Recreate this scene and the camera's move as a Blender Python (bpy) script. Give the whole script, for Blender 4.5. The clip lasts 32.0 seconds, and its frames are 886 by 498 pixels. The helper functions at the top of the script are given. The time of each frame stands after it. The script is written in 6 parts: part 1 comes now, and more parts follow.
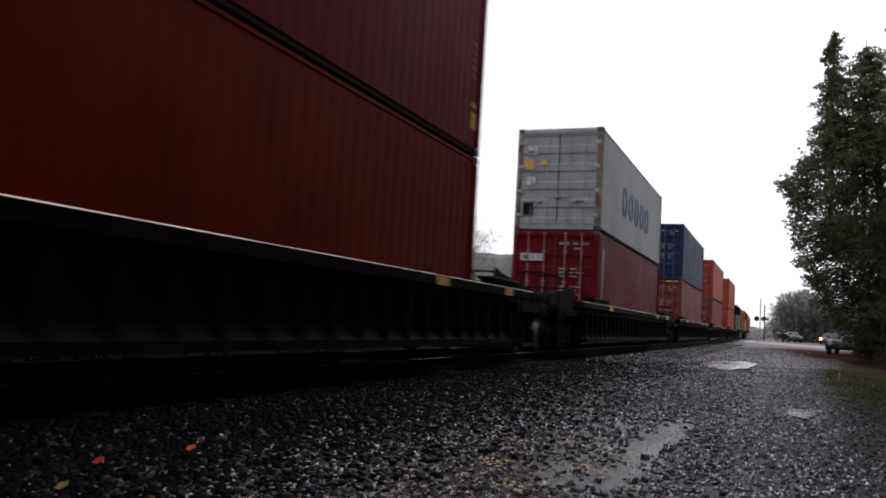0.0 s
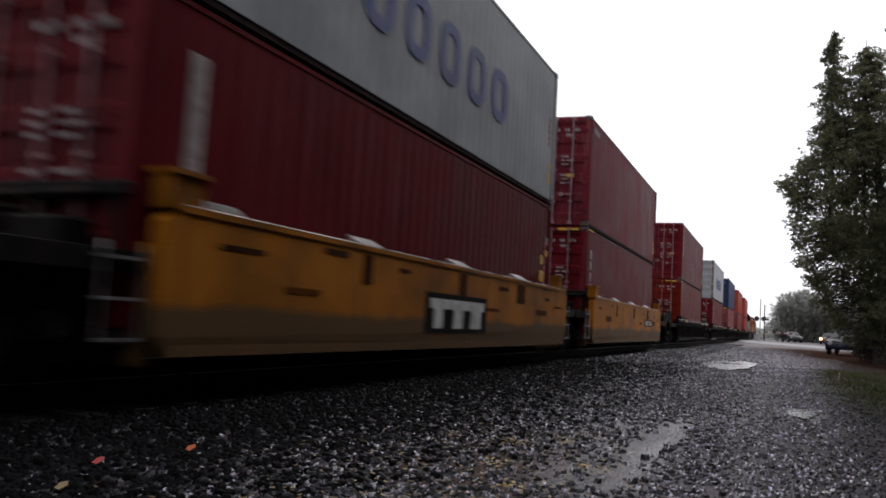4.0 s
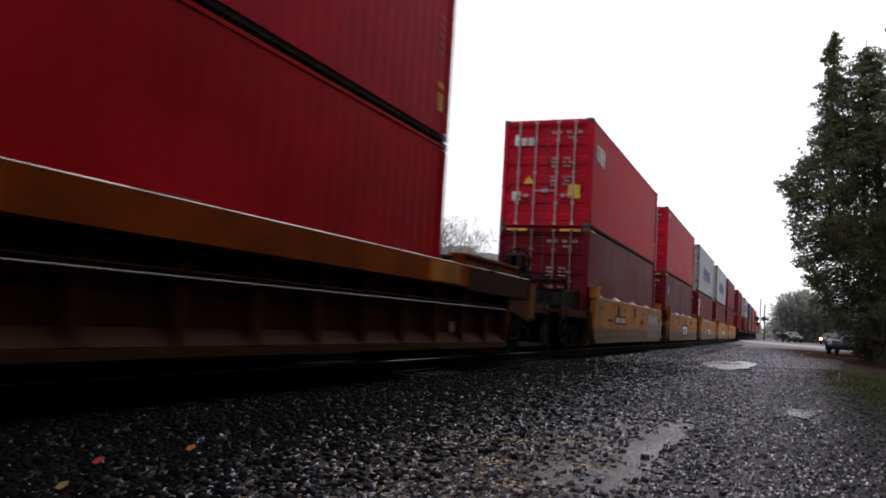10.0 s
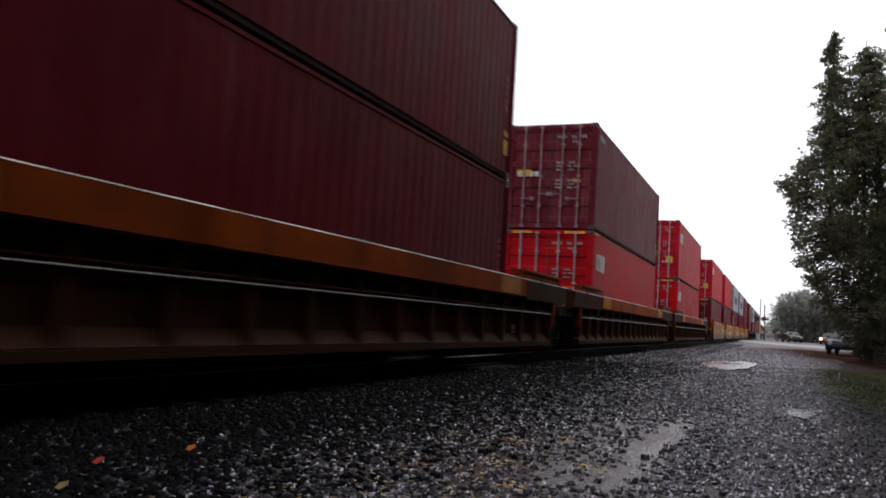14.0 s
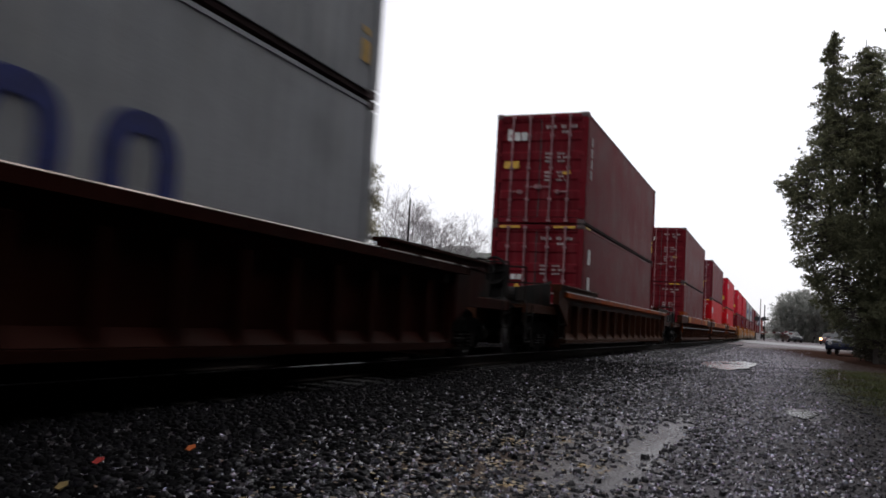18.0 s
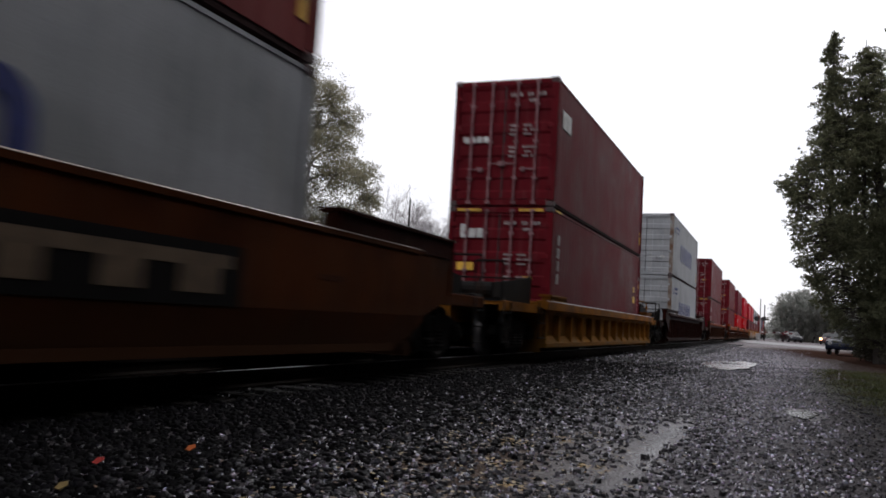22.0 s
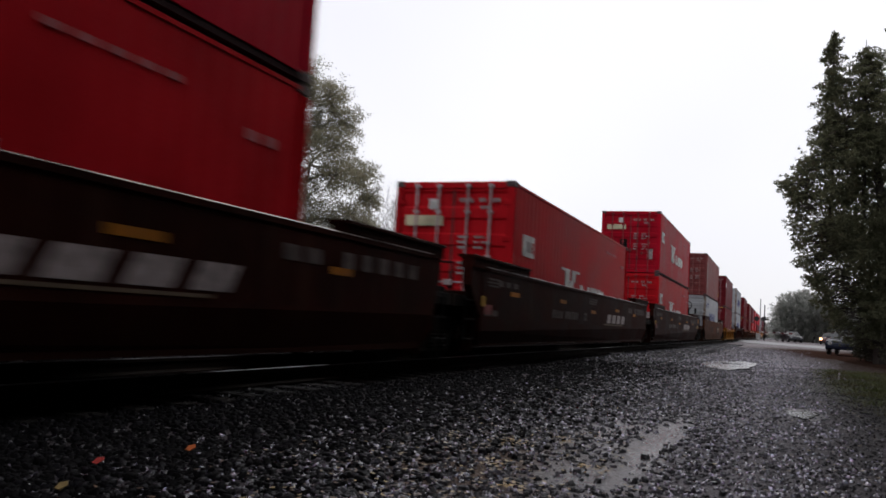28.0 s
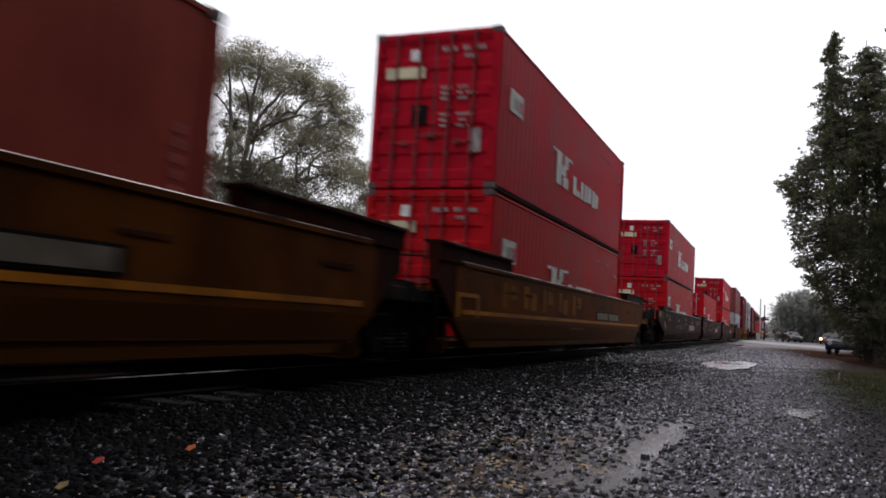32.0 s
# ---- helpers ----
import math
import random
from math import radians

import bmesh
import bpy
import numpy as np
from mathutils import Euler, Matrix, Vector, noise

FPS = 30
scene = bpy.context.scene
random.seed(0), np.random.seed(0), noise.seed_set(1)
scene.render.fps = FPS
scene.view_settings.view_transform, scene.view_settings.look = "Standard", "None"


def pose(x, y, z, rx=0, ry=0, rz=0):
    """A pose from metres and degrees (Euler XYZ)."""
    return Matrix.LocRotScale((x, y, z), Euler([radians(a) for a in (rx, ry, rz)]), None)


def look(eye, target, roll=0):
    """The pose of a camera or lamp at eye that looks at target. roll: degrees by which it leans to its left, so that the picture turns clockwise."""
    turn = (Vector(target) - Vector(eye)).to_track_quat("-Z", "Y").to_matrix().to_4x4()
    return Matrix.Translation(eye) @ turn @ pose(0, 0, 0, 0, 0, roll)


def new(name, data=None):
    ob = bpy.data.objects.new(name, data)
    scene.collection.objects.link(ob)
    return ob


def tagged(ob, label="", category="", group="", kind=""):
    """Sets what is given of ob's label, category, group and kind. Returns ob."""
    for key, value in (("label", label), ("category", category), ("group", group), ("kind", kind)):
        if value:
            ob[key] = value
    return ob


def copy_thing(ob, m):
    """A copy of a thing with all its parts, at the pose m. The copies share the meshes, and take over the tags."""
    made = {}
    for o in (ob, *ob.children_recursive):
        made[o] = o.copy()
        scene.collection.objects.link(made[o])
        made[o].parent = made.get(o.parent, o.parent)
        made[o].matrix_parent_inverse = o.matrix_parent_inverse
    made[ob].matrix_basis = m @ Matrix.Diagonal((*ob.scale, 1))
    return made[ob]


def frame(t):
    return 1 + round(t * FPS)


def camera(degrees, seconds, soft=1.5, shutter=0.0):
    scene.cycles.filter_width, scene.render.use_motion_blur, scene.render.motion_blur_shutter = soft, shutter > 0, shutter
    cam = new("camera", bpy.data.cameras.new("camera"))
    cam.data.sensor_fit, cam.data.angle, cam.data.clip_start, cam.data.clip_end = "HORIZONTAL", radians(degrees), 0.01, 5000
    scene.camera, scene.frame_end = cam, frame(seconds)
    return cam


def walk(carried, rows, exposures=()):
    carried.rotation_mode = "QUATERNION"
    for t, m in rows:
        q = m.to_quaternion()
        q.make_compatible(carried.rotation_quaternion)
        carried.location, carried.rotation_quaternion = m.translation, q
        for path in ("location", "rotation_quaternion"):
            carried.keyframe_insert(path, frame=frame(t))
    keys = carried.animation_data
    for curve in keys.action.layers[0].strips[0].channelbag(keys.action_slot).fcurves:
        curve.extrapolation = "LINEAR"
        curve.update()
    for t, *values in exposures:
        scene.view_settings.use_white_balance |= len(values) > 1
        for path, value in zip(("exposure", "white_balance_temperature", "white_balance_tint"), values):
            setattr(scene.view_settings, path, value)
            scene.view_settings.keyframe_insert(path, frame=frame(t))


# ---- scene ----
cam = camera(57.558, 32.0, 1.7, 0.6)
EYE = 0.84                      # metres over the gravel
TURN, TILT, LEAN = radians(22.729), radians(4.807), 3.431
ahead = (-math.sin(TURN) * math.cos(TILT), math.cos(TURN) * math.cos(TILT), math.sin(TILT))
CAM_POSE = look((0, 0, EYE), (ahead[0], ahead[1], EYE + ahead[2]), LEAN)
walk(cam, [(0.0, CAM_POSE), (32.0, CAM_POSE)], [(0.0, 0.02), (2.0, 0.0), (3.0, 0.06), (6.0, 0.25), (8.0, 0.25), (10.0, 0.12), (12.0, 0.18), (14.0, 0.14), (17.0, 0.02), (19.0, -0.1),
                                                (21.0, -0.05), (23.0, 0.0), (25.0, -0.08), (28.0, -0.17), (29.0, -0.19), (30.0, -0.14), (31.0, -0.12), (32.0, -0.03)])

# ---- world and light: a rainy overcast afternoon ----
world = bpy.data.worlds.new("overcast")
scene.world = world
world.use_nodes = True
wn, wl = world.node_tree.nodes, world.node_tree.links
wn.clear()
w_out, w_bg = wn.new("ShaderNodeOutputWorld"), wn.new("ShaderNodeBackground")
w_sky, w_tc, w_noise = wn.new("ShaderNodeTexSky"), wn.new("ShaderNodeTexCoord"), wn.new("ShaderNodeTexNoise")
w_ramp, w_mix = wn.new("ShaderNodeValToRGB"), wn.new("ShaderNodeMix")
w_sky.sky_type, w_sky.sun_disc = "NISHITA", False
w_sky.sun_elevation, w_sky.sun_rotation = radians(48), radians(25)
w_noise.inputs["Scale"].default_value, w_noise.inputs["Detail"].default_value = 1.4, 3
w_ramp.color_ramp.elements[0].position, w_ramp.color_ramp.elements[0].color = 0.3, (9.3, 9.25, 10.05, 1)
w_ramp.color_ramp.elements[1].position, w_ramp.color_ramp.elements[1].color = 0.7, (10.8, 10.75, 11.2, 1)
w_mix.data_type = "RGBA"
w_mix.inputs[0].default_value = 0.93
w_bg.inputs["Strength"].default_value = 0.112
wl.new(w_tc.outputs["Generated"], w_noise.inputs["Vector"])
wl.new(w_noise.outputs["Fac"], w_ramp.inputs["Fac"])
wl.new(w_sky.outputs["Color"], w_mix.inputs[6])
wl.new(w_ramp.outputs["Color"], w_mix.inputs[7])
# an overcast sky is brightest overhead and a little dim along the horizon
w_sep, w_low, w_high, w_all, w_mul = wn.new("ShaderNodeSeparateXYZ"), wn.new("ShaderNodeMapRange"), wn.new("ShaderNodeMapRange"), wn.new("ShaderNodeMath"), wn.new("ShaderNodeVectorMath")
wl.new(w_tc.outputs["Generated"], w_sep.inputs[0])
for node, lo, hi, a, b in ((w_low, -0.02, 0.2, 0.88, 1.0), (w_high, 0.45, 0.95, 1.0, 1.4)):
    node.interpolation_type = "SMOOTHSTEP"
    node.inputs["From Min"].default_value, node.inputs["From Max"].default_value = lo, hi
    node.inputs["To Min"].default_value, node.inputs["To Max"].default_value = a, b
    wl.new(w_sep.outputs["Z"], node.inputs["Value"])
w_all.operation, w_mul.operation = "MULTIPLY", "MULTIPLY"
wl.new(w_low.outputs["Result"], w_all.inputs[0])
wl.new(w_high.outputs["Result"], w_all.inputs[1])
wl.new(w_mix.outputs[2], w_mul.inputs[0])
wl.new(w_all.outputs[0], w_mul.inputs[1])
# the cloud is thicker towards the west
w_dot, w_west, w_tone = wn.new("ShaderNodeVectorMath"), wn.new("ShaderNodeMapRange"), wn.new("ShaderNodeVectorMath")
w_dot.operation, w_tone.operation, w_west.interpolation_type = "DOT_PRODUCT", "MULTIPLY", "SMOOTHSTEP"
w_dot.inputs[1].default_value = (-math.sin(radians(75)), math.cos(radians(75)), 0.0)
for sock, value in (("From Min", 0.74), ("From Max", 0.97), ("To Min", 1.0), ("To Max", 0.5)):
    w_west.inputs[sock].default_value = value
wl.new(w_tc.outputs["Generated"], w_dot.inputs[0])
wl.new(w_dot.outputs["Value"], w_west.inputs["Value"])
wl.new(w_mul.outputs[0], w_tone.inputs[0])
wl.new(w_west.outputs["Result"], w_tone.inputs[1])
wl.new(w_tone.outputs[0], w_bg.inputs["Color"])
wl.new(w_bg.outputs["Background"], w_out.inputs["Surface"])
sun = new("sun", bpy.data.lights.new("sun", "SUN"))
sun.data.energy, sun.data.angle, sun.data.color = 0.5, radians(40), (1.0, 0.97, 0.93)
sun.matrix_world = look((0, 0, 50), (-3, -30, 10))


# ---- materials ----
def material(name, base, rough=0.6, metal=0.0, second=None, scale=2.0, fine=60.0, bump=0.15, stretch=(1, 1, 1),
             streak=0.0, streak_colour=(0.07, 0.035, 0.02), grime=None, spec=0.5, vary=0.12, contrast=0.25, wet=0.0):
    """A surface with two scales of variation; streak: rust and dirt that ran down; grime: (height, depth, colour) of road dirt."""
    m = bpy.data.materials.new(name)
    m.use_nodes = True
    n, l = m.node_tree.nodes, m.node_tree.links
    bsdf = n["Principled BSDF"]
    tc, info = n.new("ShaderNodeTexCoord"), n.new("ShaderNodeObjectInfo")
    shift = n.new("ShaderNodeVectorMath")
    shift.operation = "MULTIPLY_ADD"
    shift.inputs[1].default_value = (31.0, 17.0, 9.0)
    l.new(info.outputs["Random"], shift.inputs[0])
    l.new(tc.outputs["Object"], shift.inputs[2])
    mp = n.new("ShaderNodeMapping")
    mp.inputs["Scale"].default_value = stretch
    l.new(shift.outputs[0], mp.inputs["Vector"])
    big, small = n.new("ShaderNodeTexNoise"), n.new("ShaderNodeTexNoise")
    big.inputs["Scale"].default_value, big.inputs["Detail"].default_value = scale, 6
    small.inputs["Scale"].default_value, small.inputs["Detail"].default_value = fine, 3
    l.new(mp.outputs[0], big.inputs["Vector"])
    l.new(mp.outputs[0], small.inputs["Vector"])
    second = second or tuple(c * (1 - contrast * 1.6) for c in base)
    ramp = n.new("ShaderNodeValToRGB")
    ramp.color_ramp.elements[0].position, ramp.color_ramp.elements[0].color = 0.36, (*second, 1)
    ramp.color_ramp.elements[1].position, ramp.color_ramp.elements[1].color = 0.62, (*base, 1)
    l.new(big.outputs["Fac"], ramp.inputs["Fac"])
    colour = ramp.outputs["Color"]

    def blend(fac, a, b, kind="MIX"):
        mx = n.new("ShaderNodeMix")
        mx.data_type, mx.blend_type = "RGBA", kind
        if isinstance(fac, float):
            mx.inputs[0].default_value = fac
        else:
            l.new(fac, mx.inputs[0])
        l.new(a, mx.inputs[6])
        if isinstance(b, tuple):
            mx.inputs[7].default_value = (*b, 1)
        else:
            l.new(b, mx.inputs[7])
        return mx.outputs[2]

    grain = n.new("ShaderNodeValToRGB")
    grain.color_ramp.elements[0].position, grain.color_ramp.elements[0].color = 0.3, (0.72, 0.72, 0.72, 1)
    grain.color_ramp.elements[1].position, grain.color_ramp.elements[1].color = 0.7, (1.1, 1.1, 1.1, 1)
    l.new(small.outputs["Fac"], grain.inputs["Fac"])
    colour = blend(1.0, colour, grain.outputs["Color"], "MULTIPLY")
    if streak:
        sm, sn, sr = n.new("ShaderNodeMapping"), n.new("ShaderNodeTexNoise"), n.new("ShaderNodeValToRGB")
        sm.inputs["Scale"].default_value = (4.5, 4.5, 0.3)
        sn.inputs["Scale"].default_value, sn.inputs["Detail"].default_value = 1.6, 5
        sr.color_ramp.elements[0].position, sr.color_ramp.elements[0].color = 0.52, (0, 0, 0, 1)
        sr.color_ramp.elements[1].position, sr.color_ramp.elements[1].color = 0.78, (streak, streak, streak, 1)
        l.new(shift.outputs[0], sm.inputs["Vector"])
        l.new(sm.outputs[0], sn.inputs["Vector"])
        l.new(sn.outputs["Fac"], sr.inputs["Fac"])
        colour = blend(sr.outputs["Color"], colour, streak_colour)
    if grime:
        top, depth, dirt = grime
        sep, mr, ad = n.new("ShaderNodeSeparateXYZ"), n.new("ShaderNodeMapRange"), n.new("ShaderNodeMath")
        l.new(tc.outputs["Object"], sep.inputs[0])
        ad.operation = "MULTIPLY_ADD"
        ad.inputs[1].default_value = 0.25
        l.new(big.outputs["Fac"], ad.inputs[0])
        l.new(sep.outputs["Z"], ad.inputs[2])
        mr.inputs["From Min"].default_value, mr.inputs["From Max"].default_value = top + 0.12, top + 0.12 - depth
        mr.inputs["To Max"].default_value = 0.85
        l.new(ad.outputs[0], mr.inputs["Value"])
        colour = blend(mr.outputs["Result"], colour, dirt)
    if vary:
        hsv, mr2 = n.new("ShaderNodeHueSaturation"), n.new("ShaderNodeMapRange")
        mr2.inputs["To Min"].default_value, mr2.inputs["To Max"].default_value = 1 - vary, 1 + vary
        l.new(info.outputs["Random"], mr2.inputs["Value"])
        l.new(mr2.outputs["Result"], hsv.inputs["Value"])
        l.new(colour, hsv.inputs["Color"])
        colour = hsv.outputs["Color"]
    l.new(colour, bsdf.inputs["Base Color"])
    rr = n.new("ShaderNodeMapRange")
    rr.inputs["To Min"].default_value, rr.inputs["To Max"].default_value = max(rough - 0.18, 0.04), min(rough + 0.18, 1)
    l.new(big.outputs["Fac"], rr.inputs["Value"])
    l.new(rr.outputs["Result"], bsdf.inputs["Roughness"])
    bsdf.inputs["Metallic"].default_value = metal
    bsdf.inputs["Specular IOR Level"].default_value = spec
    if wet:
        bsdf.inputs["Coat Weight"].default_value, bsdf.inputs["Coat Roughness"].default_value = wet, 0.2
    if bump:
        bp = n.new("ShaderNodeBump")
        bp.inputs["Strength"].default_value, bp.inputs["Distance"].default_value = bump, 0.02
        l.new(small.outputs["Fac"], bp.inputs["Height"])
        l.new(bp.outputs["Normal"], bsdf.inputs["Normal"])
    return m


def glow(name, colour, strength):
    m = bpy.data.materials.new(name)
    m.use_nodes = True
    b = m.node_tree.nodes["Principled BSDF"]
    b.inputs["Base Color"].default_value = (*colour, 1)
    b.inputs["Emission Color"].default_value = (*colour, 1)
    b.inputs["Emission Strength"].default_value = strength
    return m


PAINT = {k: material("paint_" + k, c, 0.46, spec=0.025, streak=s, streak_colour=sc, scale=0.9, fine=90, bump=0.08, contrast=0.16, vary=0.06)
         for k, c, s, sc in (
    ("maroon", (0.116, 0.009, 0.014), 0.32, (0.17, 0.065, 0.07)),
    ("oxide", (0.128, 0.011, 0.007), 0.2, (0.10, 0.02, 0.015)),
    ("plum", (0.138, 0.019, 0.028), 0.5, (0.20, 0.11, 0.11)),
    ("red", (0.460, 0.014, 0.030), 0.15, (0.16, 0.02, 0.02)),
    ("scarlet", (0.440, 0.009, 0.015), 0.12, (0.2, 0.02, 0.02)),
    ("crimson", (0.420, 0.007, 0.022), 0.15, (0.12, 0.02, 0.02)),
    ("grey", (0.350, 0.360, 0.375), 0.35, (0.40, 0.38, 0.35)),
    ("navy", (0.025, 0.034, 0.085), 0.3, (0.08, 0.08, 0.10)),
    ("faded", (0.185, 0.045, 0.045), 0.4, (0.26, 0.13, 0.12)),
    ("orange_red", (0.290, 0.055, 0.042), 0.2, (0.2, 0.04, 0.03)),
)}
PAINT_ROD = {k: material("worn_rod_" + k, c, 0.6, spec=0.1, scale=6, contrast=0.3)
             for k, c in (("maroon", (0.27, 0.15, 0.16)), ("oxide", (0.27, 0.13, 0.12)), ("plum", (0.30, 0.20, 0.22)), ("red", (0.3, 0.2, 0.2)), ("scarlet", (0.30, 0.035, 0.04)),
                          ("crimson", (0.24, 0.04, 0.045)), ("grey", (0.40, 0.41, 0.42)), ("navy", (0.08, 0.09, 0.13)), ("faded", (0.26, 0.11, 0.10)), ("orange_red", (0.4, 0.1, 0.07)))}
CAR = {k: material("car_paint_" + k, c, 0.6, spec=0.12 if k == "yellow" else 0.018, streak=0.4, streak_colour=(0.05, 0.03, 0.02), scale=1.1, fine=70, bump=0.15,
                   contrast=0.32, vary=0.05, grime=g)
       for k, c, g in (
    ("black", (0.009, 0.006, 0.006), (0.9, 0.5, (0.011, 0.008, 0.008))),
    ("yellow", (0.400, 0.142, 0.008), (0.86, 0.09, (0.075, 0.052, 0.030))),
    ("ochre", (0.232, 0.092, 0.015), (0.7, 0.5, (0.13, 0.075, 0.02))),
    ("rust_orange", (0.250, 0.048, 0.007), (0.9, 0.4, (0.07, 0.03, 0.015))),
    ("brown", (0.050, 0.018, 0.010), (0.9, 0.6, (0.040, 0.019, 0.011))),
    ("dark_brown", (0.028, 0.006, 0.004), (0.9, 0.6, (0.018, 0.006, 0.004))),
    ("tan_brown", (0.112, 0.034, 0.006), (1.1, 0.5, (0.050, 0.018, 0.004))),
    ("old_orange", (0.066, 0.019, 0.006), (1.0, 0.5, (0.040, 0.019, 0.010))),
)}
STEEL = material("dark_steel", (0.011, 0.010, 0.0095), 0.75, 0.0, spec=0.06, scale=3, streak=0.3)
TREAD = material("ground_wheel_tread", (0.16, 0.15, 0.15), 0.45, 0.8, scale=6)
BARE = material("worn_bright_steel", (0.52, 0.52, 0.52), 0.35, 0.9, scale=6)
WET_TANK = material("wet_dark_tank", (0.020, 0.018, 0.020), 0.5, spec=0.2, scale=3)
TYRE_STEEL = material("wheel_steel", (0.016, 0.013, 0.012), 0.7, 0.0, spec=0.1, scale=5)
RAIL_STEEL = material("rail_steel", (0.014, 0.010, 0.008), 0.8, 0.0, spec=0.06, scale=3)
# bright metal that stands in for the sky's glint on wet edges
EDGE_GLINT = material("edge_glint_metal", (0.36, 0.29, 0.26), 0.3, 0.9, scale=1.2, contrast=0.5)
WET_RAIL = material("wet_grab_rail", (0.10, 0.085, 0.08), 0.4, 0.5, scale=3)
RAIL_TOP = material("polished_rail_head", (0.55, 0.55, 0.57), 0.32, 1.0, scale=5)
ROD = material("painted_rod", (0.42, 0.33, 0.34), 0.6, 0.1, scale=8)
GASKET = material("black_rubber", (0.02, 0.02, 0.02), 0.7)
# dark brown; on the containers' bottom rails it also carries the seam's shadow
DARK_BROWN = material("dark_brown_steel", (0.030, 0.016, 0.016), 0.8, spec=0.05, scale=3)
STAINED_POST = material("rust_stained_grey_post", (0.24, 0.22, 0.20), 0.7, spec=0.1, scale=2.5, second=(0.11, 0.055, 0.03))
CASTING = material("corner_casting_steel", (0.075, 0.045, 0.045), 0.6, 0.2, scale=8)
WHITE = material("white_marking", (0.62, 0.62, 0.60), 0.6, scale=6, contrast=0.25, streak=0.3, streak_colour=(0.3, 0.2, 0.18))
DIM_WHITE = material("grimy_white_lettering", (0.100, 0.078, 0.073), 0.65, spec=0.1, scale=8, contrast=0.35)
FADED_WHITE = material("worn_white_marking", (0.34, 0.28, 0.275), 0.6, scale=10, contrast=0.3)
YELLOW = material("yellow_marking", (0.70, 0.40, 0.03), 0.55, scale=7)
BLUE = material("blue_marking", (0.020, 0.032, 0.17), 0.55, scale=7)
SKY_BLUE = material("bright_blue_marking", (0.03, 0.16, 0.55), 0.5, scale=7)
BLACK = material("black_marking", (0.010, 0.009, 0.009), 0.7, spec=0.05, scale=7)
PINK = material("faded_pink_paint", (0.42, 0.10, 0.11), 0.6, scale=7)
TIMBER = material("tie_timber", (0.012, 0.010, 0.009), 0.85, spec=0.15, scale=5, stretch=(1, 6, 1), bump=0.4)


# ---- builders ----
class Solid:
    """Collects boxes, prisms and tubes into one mesh."""

    def __init__(self):
        self.v, self.f = [], []

    def box(self, x0, x1, y0, y1, z0, z1, chamfer=0.0):
        k, c = len(self.v), min(chamfer, abs(x1 - x0) / 3, abs(y1 - y0) / 3, abs(z1 - z0) / 3)
        if not c:
            self.v += [(x, y, z) for z in (z0, z1) for x, y in ((x0, y0), (x1, y0), (x1, y1), (x0, y1))]
            self.f += [tuple(k + i for i in q) for q in ((3, 2, 1, 0), (4, 5, 6, 7), (0, 1, 5, 4), (1, 2, 6, 5), (2, 3, 7, 6), (3, 0, 4, 7))]
            return self
        ring = lambda a, z: [(x0 + a, y0 + c, z), (x0 + c, y0 + a, z), (x1 - c, y0 + a, z), (x1 - a, y0 + c, z),
                             (x1 - a, y1 - c, z), (x1 - c, y1 - a, z), (x0 + c, y1 - a, z), (x0 + a, y1 - c, z)]
        flat = lambda z: [(min(max(p[0], x0 + c), x1 - c), min(max(p[1], y0 + c), y1 - c), z) for p in ring(0, z)]
        rows = [flat(z0), ring(0, z0 + c), ring(0, z1 - c), flat(z1)]
        for r in rows:
            self.v += r
        self.f.append(tuple(k + i for i in range(7, -1, -1)))
        self.f.append(tuple(k + 24 + i for i in range(8)))
        for j in range(3):
            for i in range(8):
                a, b = k + 8 * j + i, k + 8 * j + (i + 1) % 8
                self.f.append((a, b, b + 8, a + 8))
        return self

    def prism(self, outline, axis, a, b):
        """outline: points in the plane across the axis, extruded from a to b."""
        k, n = len(self.v), len(outline)
        put = {"x": lambda p, t: (t, p[0], p[1]), "y": lambda p, t: (p[0], t, p[1]), "z": lambda p, t: (p[0], p[1], t)}[axis]
        self.v += [put(p, a) for p in outline] + [put(p, b) for p in outline]
        self.f += [tuple(k + i for i in range(n)), tuple(k + n + i for i in reversed(range(n)))]
        self.f += [(k + i, k + n + i, k + n + (i + 1) % n, k + (i + 1) % n) for i in range(n)]
        return self

    def tube(self, p, q, r0, r1=None, n=8):
        r1 = r0 if r1 is None else r1
        p, q = Vector(p), Vector(q)
        rot = (q - p).to_track_quat("Z", "Y").to_matrix()
        k = len(self.v)
        for c, r in ((p, r0), (q, r1)):
            self.v += [tuple(c + rot @ Vector((r * math.cos(2 * math.pi * i / n), r * math.sin(2 * math.pi * i / n), 0))) for i in range(n)]
        self.f += [(k + i, k + (i + 1) % n, k + n + (i + 1) % n, k + n + i) for i in range(n)]
        self.f += [tuple(k + i for i in reversed(range(n))), tuple(k + n + i for i in range(n))]
        return self

    def disc_stack(self, centre, axis, profile, n=20):
        """A body of revolution: profile is (offset along the axis, radius)."""
        k = len(self.v)
        for off, r in profile:
            for i in range(n):
                a = 2 * math.pi * i / n
                c, s = r * math.cos(a), r * math.sin(a)
                d = {"x": (off, c, s), "y": (c, off, s), "z": (c, s, off)}[axis]
                self.v.append((centre[0] + d[0], centre[1] + d[1], centre[2] + d[2]))
        for j in range(len(profile) - 1):
            for i in range(n):
                a, b = k + n * j + i, k + n * j + (i + 1) % n
                self.f.append((a, b, b + n, a + n))
        m = k + n * (len(profile) - 1)
        self.f += [tuple(k + i for i in reversed(range(n))), tuple(m + i for i in range(n))]
        return self

